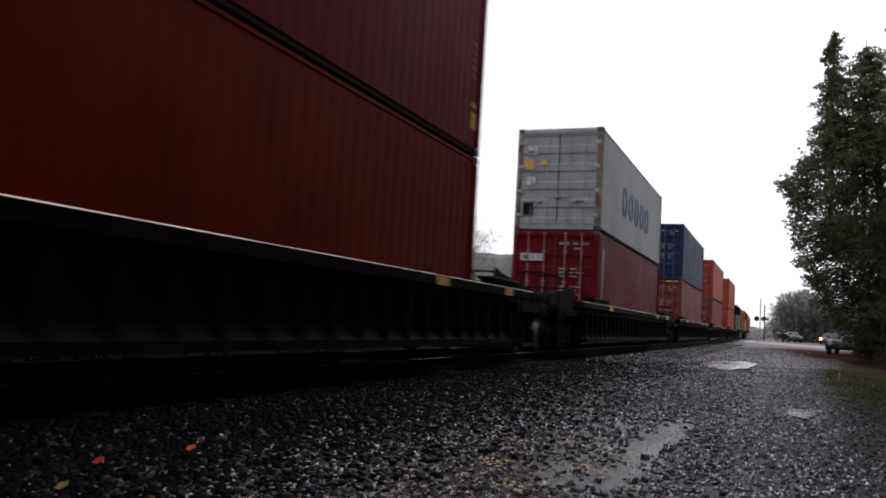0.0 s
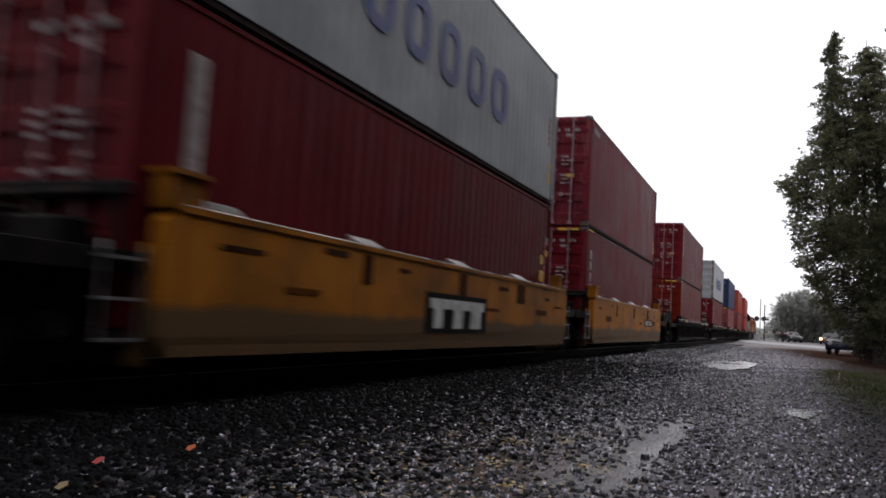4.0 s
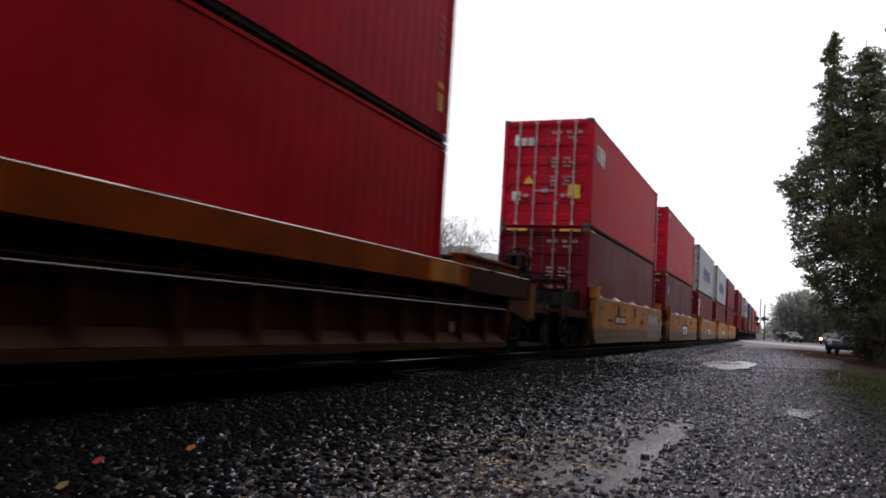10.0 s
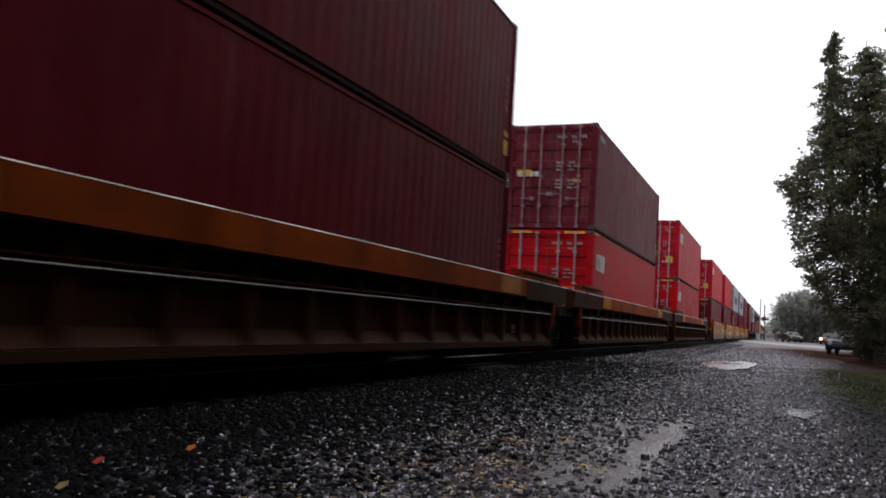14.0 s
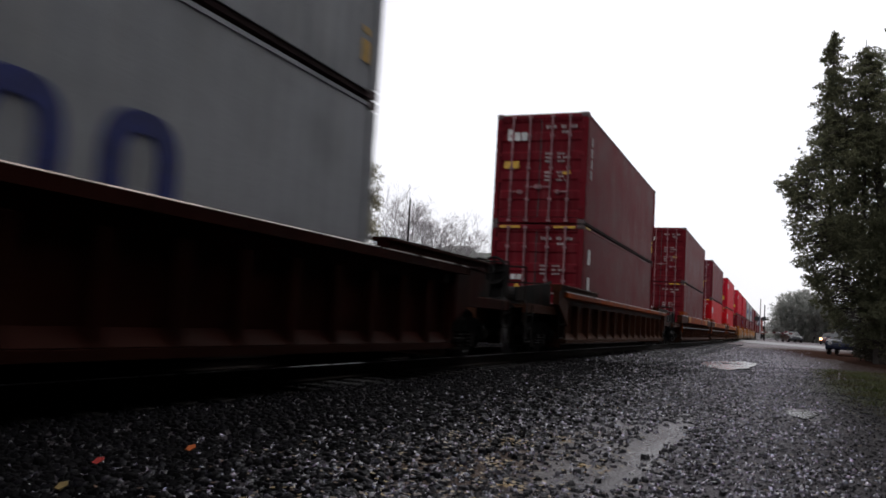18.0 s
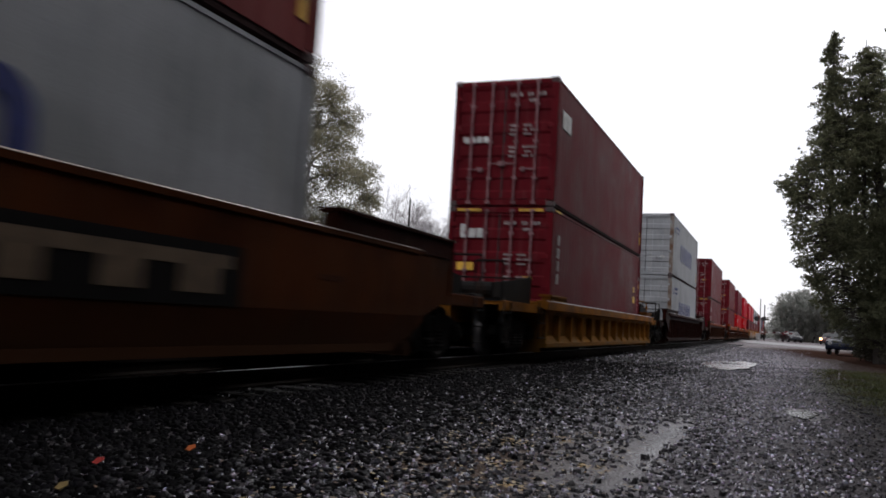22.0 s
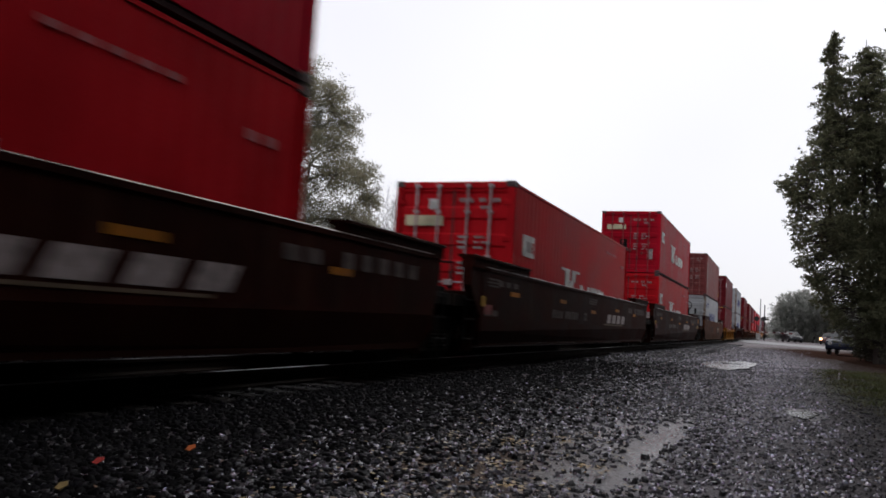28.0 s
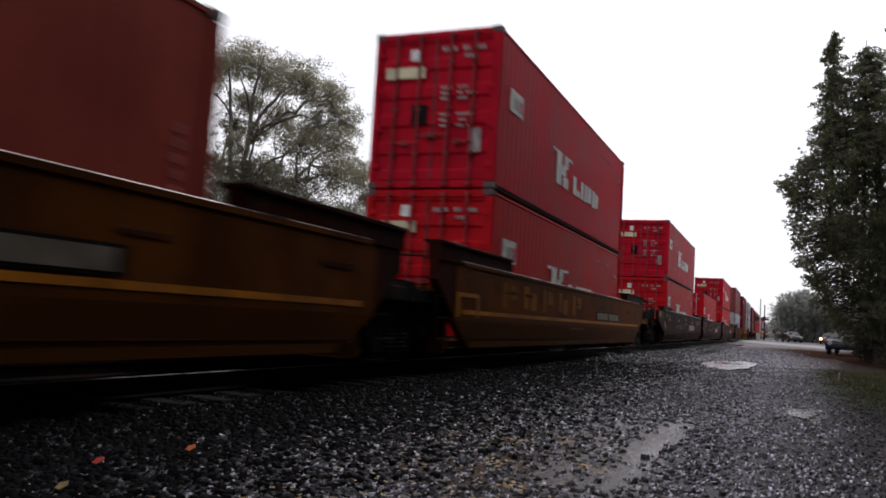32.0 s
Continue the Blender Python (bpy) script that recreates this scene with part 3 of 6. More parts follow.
def well_car(style, near_end, far_end, near_gap, far_gap, brake=0):
    """One well of a car, for a container whose near end is at y = 0. near_end, far_end: 'joint' (shared truck) or 'coupler'."""
    g = STYLE[style]
    m, y0, y1, zb, zs = g["paint"], g["y0"], g["y1"], g["bottom"], g["sill"]
    m2 = g.get("upper", m)
    c = thing("well_car", g["label"], "railway car", "well cars of the freight train")
    xo, xi = 1.44, 1.30
    for s in (1, -1):
        if g["ribs"]:
            top_low, xw = zs - 0.28, 1.245     # the sheet stands back under the wide top chord
            w = Solid().box(s * xw, s * (xw - 0.02), y0, y1, zb + 0.02, max(top_low + 0.05, zs - g["band"] + 0.01))
            w.box(s * (xo - 0.03), s * (xw - 0.02), y0, y1, zb, zb + 0.1, 0.01)
            w.prism([(s * xw, zb + 0.24), (s * xw, zb + 0.1), (s * (xo - 0.06), zb + 0.1)], "y", y0, y1)
            side = part("side_wall", w, m, c)
            n = round((y1 - y0) / g["ribs"])
            for i in range(n + 1):
                y = y0 + 0.06 + (y1 - y0 - 0.12) * i / n
                part("rib", Solid().box(s * (xw - 0.004), s * (xo - 0.05), y - 0.045, y + 0.045, zb + 0.1, top_low, 0.008), m, side)
            ca, cb = g.get("chord", (y0 - g["over"], y1 + g["over"]))
            fl = Solid().box(s * (xo + 0.03), s * (xi - 0.04), ca, cb, zs - g["band"], zs, 0.015)
            if "chord" in g:
                for a, b in ((y0 - g["over"], ca), (cb, y1 + g["over"])):
                    part("chord_end", Solid().box(s * (xo + 0.026), s * (xi - 0.04), a, b, zs - g["band"] - 0.05, zs - 0.01, 0.015), m, c)
            chord = part("top_chord", fl, m2, c)
            # thin strip added for the glint along the chord's wet upper edge
            e = Solid().prism([(s * (xo + 0.032), zs - 0.012), (s * (xo + 0.020), zs + 0.002), (s * xo, zs - 0.03)], "y", y0 - g["over"], y1 + g["over"])
            part("worn_edge", e, EDGE_GLINT, chord, "bright strip standing in for the sky's glint on the wet upper edge")
            if g["band"] > 0.2:
                part("hand_rail", Solid().tube((s * (xo - 0.03), y0 + 0.2, zs - 0.61), (s * (xo - 0.03), y1 - 0.2, zs - 0.61), 0.014, n=6), WET_RAIL, c)
                part("pipe", Solid().tube((s * (xo - 0.09), y0 + 0.2, zs - 0.56), (s * (xo - 0.09), y1 - 0.2, zs - 0.56), 0.02, n=6), m, c)
        else:
            a = g["taper"]
            rise, zc, lean = g.get("rise", a * 1.2), g.get("crease", zb + 0.3), g.get("lean", 0.02)
            out = [(y0, zc), (y1, zc), (y1, zs - 0.12), (y1 - 0.15, zs), (y0 + 0.15, zs), (y0, zs - 0.12)]
            side = part("side_wall", Solid().prism(out, "x", s * xo, s * xi), m, c)
            # below the crease the plate leans in towards the bottom chord
            k = Solid()
            ring = lambda d, e: [(s * (xo - d), y0, zc), (s * (xo - d), y1, zc), (s * (xo - d), y1, zb + rise), (s * (xo - e), y1 - a, zb), (s * (xo - e), y0 + a, zb), (s * (xo - d), y0, zb + rise)]
            k.v = ring(0, lean) + ring(0.12, lean + 0.12)
            k.f = [tuple(range(6)), tuple(range(11, 5, -1))] + [(i, (i + 1) % 6, (i + 1) % 6 + 6, i + 6) for i in range(6)]
            part("lower_side", k, m, c)
            chord = part("top_chord", Solid().box(s * (xo + 0.02), s * (xi - 0.03), y0 + 0.18, y1 - 0.18, zs - 0.05, zs + 0.025, 0.01), m, c)
            e = Solid().prism([(s * (xo + 0.022), zs + 0.015), (s * (xo + 0.010), zs + 0.027), (s * xo, zs)], "y", y0 + 0.2, y1 - 0.2)
            part("worn_edge", e, EDGE_GLINT, chord, "bright strip standing in for the sky's glint on the wet upper edge")
            part("bottom_chord", Solid().box(s * (xo + 0.018 - lean), s * (xi - 0.05 - lean), y0 + a, y1 - a, zb - 0.02, zb + 0.09, 0.01), m, c)
            for y in g.get("guides", ()):
                q = Solid().prism([(s * (xi - 0.02), zs + 0.02), (s * (xo - 0.01), zs + 0.02), (s * (xo + 0.0), zs + 0.035), (s * (xi - 0.01), zs + 0.12)], "y", y, y + 0.6)
                part("container_guide", q, g["guide_paint"], c)
        for a, b in g["raised"]:
            r = Solid().box(s * (xo + 0.012), s * (xi - 0.03), a, b, zs - 0.03, g["raise_z"], 0.012)
            r.box(s * (xo + 0.05), s * (xi - 0.10), a - 0.02, b + 0.02, g["raise_z"] - 0.03, g["raise_z"] + 0.012)
            plate = part("end_plate", r, g.get("raise_paint", m), c)
            e = Solid().prism([(s * (xo + 0.052), g["raise_z"] + 0.0), (s * (xo + 0.036), g["raise_z"] + 0.014), (s * (xo + 0.02), g["raise_z"] - 0.01)], "y", a, b)
            part("worn_edge", e, EDGE_GLINT, plate, "bright strip standing in for the sky's glint on the wet upper edge")
            for edge, end, sg in ((y0, a, -1), (y1, b, 1)):
                if sg * (end - edge) > 0.12:
                    q = [(edge - sg * 0.04, zs + 0.01), (end, zs + 0.01), (end, zs - 0.30), (edge - sg * 0.04, zb + 0.4)]
                    part("end_gusset", Solid().prism(q, "x", s * (xo - 0.01), s * (xi - 0.01)), g.get("raise_paint", m), c)
    for a, b in ((y0 + 0.2, y0 + 1.4), (5.2, 7.0), (y1 - 1.4, y1 - 0.2)):
        part("cross_bearer", Solid().box(-xi, xi, a, b, zb, zb + 0.09), m, c)
    for y, e, sg in ((y0, near_end, -1), (y1, far_end, 1)):
        # end wall and the deck over the truck
        deck = 1.18
        b = Solid().box(-1.28, 1.28, y, y - sg * 0.12, zb - 0.1, deck + 0.1, 0.015)
        part("end_wall", b, m, c)
        gap = near_gap if sg < 0 else far_gap
        reach = gap / 2 - (0.5 if e == "coupler" else 0.06)
        dm = (CAR["old_orange"] if style == "yellow" else m) if e == "coupler" else STEEL
        part("end_deck", Solid().box(-1.25, 1.25, y, y + sg * reach, deck - 0.06, deck, 0.01), dm, c)
        part("centre_sill", Solid().box(-0.32, 0.32, y, y + sg * reach, deck - 0.42, deck - 0.064, 0.02), dm, c)
        for s in (-1, 1):
            part("deck_edge", Solid().box(s * 1.254, s * 1.32, y, y + sg * reach, deck - 0.16, deck + 0.02, 0.01), dm, c)
        for s in (-1, 1):
            st = Solid()
            for i in range(3):
                st.box(s * 1.34, s * 1.40, y + sg * 0.12, y + sg * 0.55, 0.52 + i * 0.30, 0.545 + i * 0.30)
            for k in (0.12, 0.52):
                st.tube((s * 1.37, y + sg * k, 0.52), (s * 1.37, y + sg * k, 1.25), 0.014, n=6)
            part("ladder", st, BARE if g.get("bright_steps") and e == "joint" else STEEL, c)
        tb = Solid()
        tb.box(-0.9, -0.3, y + sg * 0.1, y + sg * 0.55, deck, deck + 0.25, 0.02)
        tb.box(0.2, 0.85, y + sg * 0.15, y + sg * 0.5, deck, deck + 0.16, 0.02)
        for k in (-1.0, -0.1, 0.95):
            tb.tube((k, y + sg * 0.08, deck), (k, y + sg * 0.08, deck + 0.55), 0.02, n=6)
        tb.tube((-1.0, y + sg * 0.08, deck + 0.55), (0.95, y + sg * 0.08, deck + 0.55), 0.02, n=6)
        part("brake_gear", tb, STEEL, c)
        if e == "coupler":
            truck(c, y + sg * 1.15)
            cp = Solid().box(-0.11, 0.11, y + sg * (reach - 0.3), y + sg * (reach + 0.42), 0.86, 1.06, 0.03)
            cp.box(-0.18, 0.20, y + sg * (reach + 0.40), y + sg * (reach + 0.62), 0.82, 1.10, 0.04)
            part("coupler", cp, STEEL, c)
            hose = Solid()
            for i in range(6):
                a, b2 = i / 6, (i + 1) / 6
                hose.tube((0.35, y + sg * (reach + 0.5 * a), 0.85 - 0.5 * math.sin(a * 2.6)), (0.35, y + sg * (reach + 0.5 * b2), 0.85 - 0.5 * math.sin(b2 * 2.6)), 0.025, n=6)
            part("air_hose", hose, GASKET, c)
            # crossover platform, pipes and brake gear between the cars
            near, far = y + sg * 0.7, y + sg * max(reach, 0.9)
            part("air_reservoir", Solid().disc_stack((0, y + sg * 1.0, deck + (0.1 if style == "yellow" else 0.24)), "x", ((-0.95, 0.05), (-0.9, 0.18), (0.9, 0.18), (0.95, 0.05)), 14), STEEL, c)
            part("brake_cylinder", Solid().disc_stack((-0.55, (near + far) / 2, deck + 0.16), "y", ((-0.4, 0.04), (-0.38, 0.13), (0.2, 0.13), (0.22, 0.03), (0.5, 0.03)), 12), STEEL, c)
            pf = Solid().box(-1.3, 1.3, far - sg * 0.42, far, deck + 0.002, deck + 0.06, 0.01)
            for k in range(7):
                pf.box(-1.24 + k * 0.4, -1.18 + k * 0.4, far - sg * 0.40, far - sg * 0.02, deck + 0.06, deck + 0.075)
            part("crossover_platform", pf, STEEL, c)
            for s in (-1, 1):
                gp = Solid().prism([(y, deck), (y, deck + 0.62), (y + sg * 0.35, deck + 0.54), (far - sg * 0.3, deck + 0.34), (far - sg * 0.3, deck)], "x", s * 0.98, s * 1.02)
                if style != "yellow" or sg < 0:
                    part("gusset_plate", gp, STEEL, c)
                hr = Solid().tube((s * 1.27, far - sg * 0.06, deck - 0.4), (s * 1.27, far - sg * 0.06, deck + 0.72), 0.02, n=6)
                hr.tube((s * 1.27, far - sg * 0.06, deck + 0.72), (s * 0.75, far - sg * 0.06, deck + 0.72), 0.02, n=6)
                hr.tube((s * 0.75, far - sg * 0.06, deck + 0.72), (s * 0.75, far - sg * 0.06, deck), 0.02, n=6)
                part("grab_iron", hr, STEEL, c)
                stp = Solid()
                for k in range(3):
                    stp.box(s * 1.30, s * 1.345, far - sg * 0.46, far - sg * 0.04, 0.45 + 0.26 * k, 0.475 + 0.26 * k)
                for k in (0.04, 0.44):
                    stp.box(s * 1.305, s * 1.335, far - sg * k - 0.02, far - sg * k + 0.02, 0.44, deck)
                part("side_steps", stp, STEEL, c)
            if sg == {"yellow": -1, "rust": 1, "old_orange": -1, "dark_smooth": 1}.get(style):
                eq = Solid().box(-0.9, 0.9, y + sg * 0.18, y + sg * 1.15, deck + 0.01, deck + 0.52, 0.05).box(-1.1, -0.2, y + sg * 1.2, far - sg * 0.45, deck + 0.01, deck + 0.40, 0.04)
                for k in (-0.7, 0.0, 0.7):
                    eq.tube((k, y + sg * 0.3, deck + 0.5), (k, y + sg * 0.3, deck + 0.78), 0.05, n=8)
                eq.tube((-0.7, y + sg * 0.3, deck + 0.78), (0.7, y + sg * 0.3, deck + 0.78), 0.05, n=8)
                part("equipment_box", eq, STEEL, c)
            if g.get("end_panel") and sg > 0:
                q = [(y - 0.1, zs - 0.02), (y + g["end_panel"], zs - 0.06), (y + g["end_panel"], zs - 0.76), (y + g["end_panel"] - 0.5, zs - 0.78), (y - 0.1, zs - 0.6)]
                for s in (-1, 1):
                    part("end_panel", Solid().prism(q, "x", s * (xo - 0.004), s * (xi + 0.01)), CAR["tan_brown"], c)
                    part("panel_patch", Solid().box(s * xo, s * (xo + 0.004), y + 1.1, y + 1.48, zs - 0.72, zs - 0.12), CAR["ochre"], c)
            if g.get("end_side"):
                # the side plate runs on past the well, its underside sloping up over the truck
                far_y, tip, top = g["end_side"]
                tip_y = y + sg * (far_y + (0.3 if sg < 0 and style == "dark_smooth" else 0.0))
                q = [(y - sg * 0.05, top - 0.02), (tip_y - sg * 0.08, top - 0.04), (tip_y, top - 0.12), (tip_y, tip), (y - sg * 0.05, zb + g.get("rise", 0.3) + 0.05)]
                for s in (-1, 1):
                    pn = part("end_panel", Solid().prism(q, "x", s * (xo - 0.004), s * (xi + 0.03)), m, c)
                    part("panel_rib", Solid().box(s * (xo + 0.012), s * (xo - 0.006), tip_y - sg * 0.1, tip_y - sg * 0.03, tip + 0.02, top - 0.13), m, pn)
                    if style == "dark_smooth":
                        a = tip_y - sg * (1.1 if sg > 0 else 0.79)
                        part("panel_patch", Solid().box(s * (xo - 0.006), s * (xo + 0.004), min(a, a + sg * 0.5), max(a, a + sg * 0.5), 1.36, 1.59), CAR["yellow"], pn)
                        for k in range(3):
                            a = tip_y - sg * ((2.05 if sg > 0 else 1.66) - 0.05 * k)
                            part("marking", Solid().box(s * (xo - 0.006), s * (xo + 0.004), min(a, a + sg * 0.68), max(a, a + sg * 0.68), 1.34 + k * 0.075, 1.365 + k * 0.075), DIM_WHITE, pn)
            if style == "dark_smooth" and sg > 0:
                part("panel_patch", Solid().box(xo - 0.006, xo + 0.005, y + 0.19, y + 0.46, 1.04, 1.23), YELLOW, c)
                # a long tank on cradles over the truck
                tk = Solid().disc_stack((0.32, y + 0.95, 1.98), "y", ((-0.62, 0.05), (-0.59, 0.2), (-0.5, 0.27), (0.66, 0.27), (0.74, 0.2), (0.77, 0.05)), 32)
                tk = part("air_tank", tk, WET_TANK, c)
                cr = Solid()
                for k in (0.55, 1.45):
                    cr.box(0.06, 0.58, y + k - 0.05, y + k + 0.05, deck, 1.78, 0.01)
                    cr.disc_stack((0.32, y + k, 1.98), "y", ((-0.03, 0.272), (-0.03, 0.285), (0.03, 0.285), (0.03, 0.272)), 32)
                part("cradle", cr, STEEL, tk)
            if style == "old_orange" and sg < 0:
                hg = Solid().disc_stack((0.35, y - 1.45, 1.62), "y", ((-0.95, 0.06), (-0.92, 0.22), (-0.84, 0.30), (0.80, 0.30), (0.88, 0.2), (0.9, 0.05)), 14)
                for k, ky, top in ((0.38, -2.35, 2.40), (0.42, -1.7, 2.42), (0.36, -0.14, 2.45), (0.78, -0.12, 2.40)):
                    hg.box(k - 0.05, k + 0.05, y + ky - 0.05, y + ky + 0.05, deck, top, 0.01)
                    hg.box(k - 0.065, k + 0.065, y + ky - 0.065, y + ky + 0.065, top - 0.16, top, 0.02)
                part("air_gear", hg, STEEL, c)
            if sg == brake:
                up, by = g.get("brake_up", 0.62), y + sg * (2.05 if style == "dark_smooth" else reach - (0.3 if style == "rust" else -0.1))
                bs = Solid().box(0.58, 0.74, by - sg * 0.30, by - sg * 0.14, deck - 0.02, deck + up, 0.03).box(0.50, 0.82, by - sg * 0.34, by - sg * 0.30, deck - 0.02, deck + up * 0.7, 0.01)
                bs.box(0.3, 1.1, y + sg * (reach - 0.2), by, deck - 0.08, deck - 0.03, 0.01)
                if style in ("rust", "brown_ribbed", "yellow"):    # a broad stand with its gear housing
                    w = 0.15 if style == "yellow" else 0.22
                    bs.box(0.66 - w, 0.66 + w, by - sg * 0.30, by - sg * 0.06, deck + up - 0.32, deck + up + 0.04, 0.05)
                    if style != "yellow":
                        bs.box(0.49, 0.83, by - sg * 0.30, by - sg * 0.12, deck - 0.02, deck + up * 0.62, 0.03)
                bs.tube((0.66, by, deck + up - 0.1), (0.66, by - sg * 0.25, deck + up - 0.1), 0.04, n=8)
                for q in range(16):            # the rim and spokes of the brake wheel
                    a, b2 = 2 * math.pi * q / 16, 2 * math.pi * (q + 1) / 16
                    at = lambda w: (0.66 + 0.26 * math.cos(w), by, deck + up - 0.1 + 0.26 * math.sin(w))
                    bs.tube(at(a), at(b2), 0.028, n=6)
                    if q % 4 == 0:
                        bs.tube((0.66, by, deck + up - 0.1), at(a), 0.02, n=6)
                if style == "rust":
                    st = Solid().box(0.42, 0.78, by + sg * 0.42, by + sg * 0.60, deck - 0.02, 1.98, 0.03).box(0.36, 0.84, by + sg * 0.40, by + sg * 0.62, 1.72, 1.90, 0.03)
                    part("gear_stand", st, DARK_BROWN, c)
                part("hand_brake", bs, m if style == "ochre" else STEEL, c)
        elif sg < 0:
            if style == "yellow":              # pipe frame and air gear over the shared truck
                fr = Solid().box(-1.3, 1.3, y - 0.32, y - 0.2, 1.60, 1.72, 0.02).box(-1.1, 0.3, y - 0.75, y - 0.25, deck + 0.005, 1.52, 0.04).box(0.45, 1.0, y - 0.6, y - 0.25, deck + 0.005, 1.42, 0.03)
                for k in (-1.22, -0.4, 0.4, 1.22):
                    fr.tube((k, y - 0.26, deck), (k, y - 0.26, 1.62), 0.035, n=8)
                fr.tube((-1.2, y - 0.5, 1.56), (1.2, y - 0.5, 1.60), 0.03, n=8)
                part("air_gear", fr, STEEL, c)
            truck(c, y - near_gap / 2)
    return c


STYLE = {
    "black": dict(paint=CAR["black"], y0=-1.8, y1=14.0, bottom=0.42, sill=1.42, ribs=0.62, over=0.9, band=0.16, raised=((-1.55, 0.5), (12.5, 13.9)), raise_z=1.54,
                  label="black wet well car with ribbed low sides and yellow marks"),
    "yellow": dict(paint=CAR["yellow"], y0=0.22, y1=13.05, bottom=0.41, sill=1.58, ribs=0, taper=0.12, raised=((0.24, 0.62), (12.2, 12.5)), raise_z=1.86,
                   guides=(0.6, 3.3, 6.25, 9.3), guide_paint=BARE, bright_steps=True, brake_up=0.88, label="yellow smooth-sided well car, grey with road dirt below"),
    "rust": dict(paint=CAR["brown"], upper=CAR["rust_orange"], y0=-1.87, y1=15.0, bottom=0.38, sill=1.64, ribs=1.05, over=0.95, band=0.34, chord=(0.35, 12.75), raised=((-2.0, 0.4), (12.6, 15.2)), raise_z=1.80, end_panel=1.55, brake_up=1.05,
                 raise_paint=CAR["rust_orange"], label="brown ribbed well car with a faded orange top chord"),
    "brown_ribbed": dict(paint=CAR["brown"], upper=CAR["rust_orange"], y0=-2.1, y1=14.7, bottom=0.40, sill=1.56, ribs=1.2, brake_up=0.72, over=0.3, band=0.14, raised=((-2.9, 0.9), (12.5, 15.5)), raise_z=1.68,
                         raise_paint=CAR["brown"], label="dull brown well car with ribbed sides"),
    "dark_ribbed": dict(paint=CAR["dark_brown"], y0=-2.0, y1=14.7, bottom=0.38, sill=1.62, ribs=0.85, over=0.3, band=0.14, raised=((-3.2, 0.86), (12.3, 15.9)), raise_z=1.75,
                        label="dark brown well car with ribbed sides"),
    "ochre": dict(paint=CAR["ochre"], y0=-0.7, y1=13.9, bottom=0.33, sill=1.30, ribs=1.13, over=0.3, band=0.2, raised=((-0.7, 0.55), (12.4, 13.6)), raise_z=1.42,
                  label="ochre yellow well car with open ribbed sides"),
    "old_orange": dict(paint=CAR["old_orange"], y0=-2.4, y1=14.9, bottom=0.40, sill=1.68, ribs=0, taper=0.75, rise=0.36, crease=0.84, lean=0.07, end_side=(0.95, 1.12, 1.68), raised=((-3.1, 0.55), (12.5, 15.8)), raise_z=1.93,
                       raise_paint=CAR["dark_brown"], label="dirty orange-brown smooth-sided well car with large panels of lettering"),
    "dark_smooth": dict(paint=CAR["dark_brown"], y0=-2.1, y1=15.3, bottom=0.415, sill=1.66, ribs=0, taper=0.2, crease=0.86, lean=0.11, end_side=(1.6, 1.26, 1.67), brake_up=1.36, raised=((-2.6, 0.42), (12.75, 15.5)), raise_z=1.82,
                        label="dark brown smooth-sided well car with white lettering"),
    "tan": dict(paint=CAR["tan_brown"], y0=-2.0, y1=15.0, bottom=0.40, sill=1.66, ribs=0, taper=0.75, rise=0.4, crease=0.82, lean=0.05, end_side=(0.74, 1.09, 1.66), raised=((-2.7, 0.56), (12.4, 15.7)), raise_z=1.90,
                raise_paint=CAR["dark_brown"], label="yellowish brown smooth-sided well car with a yellow stripe"),
}
J, K = "joint", "coupler"
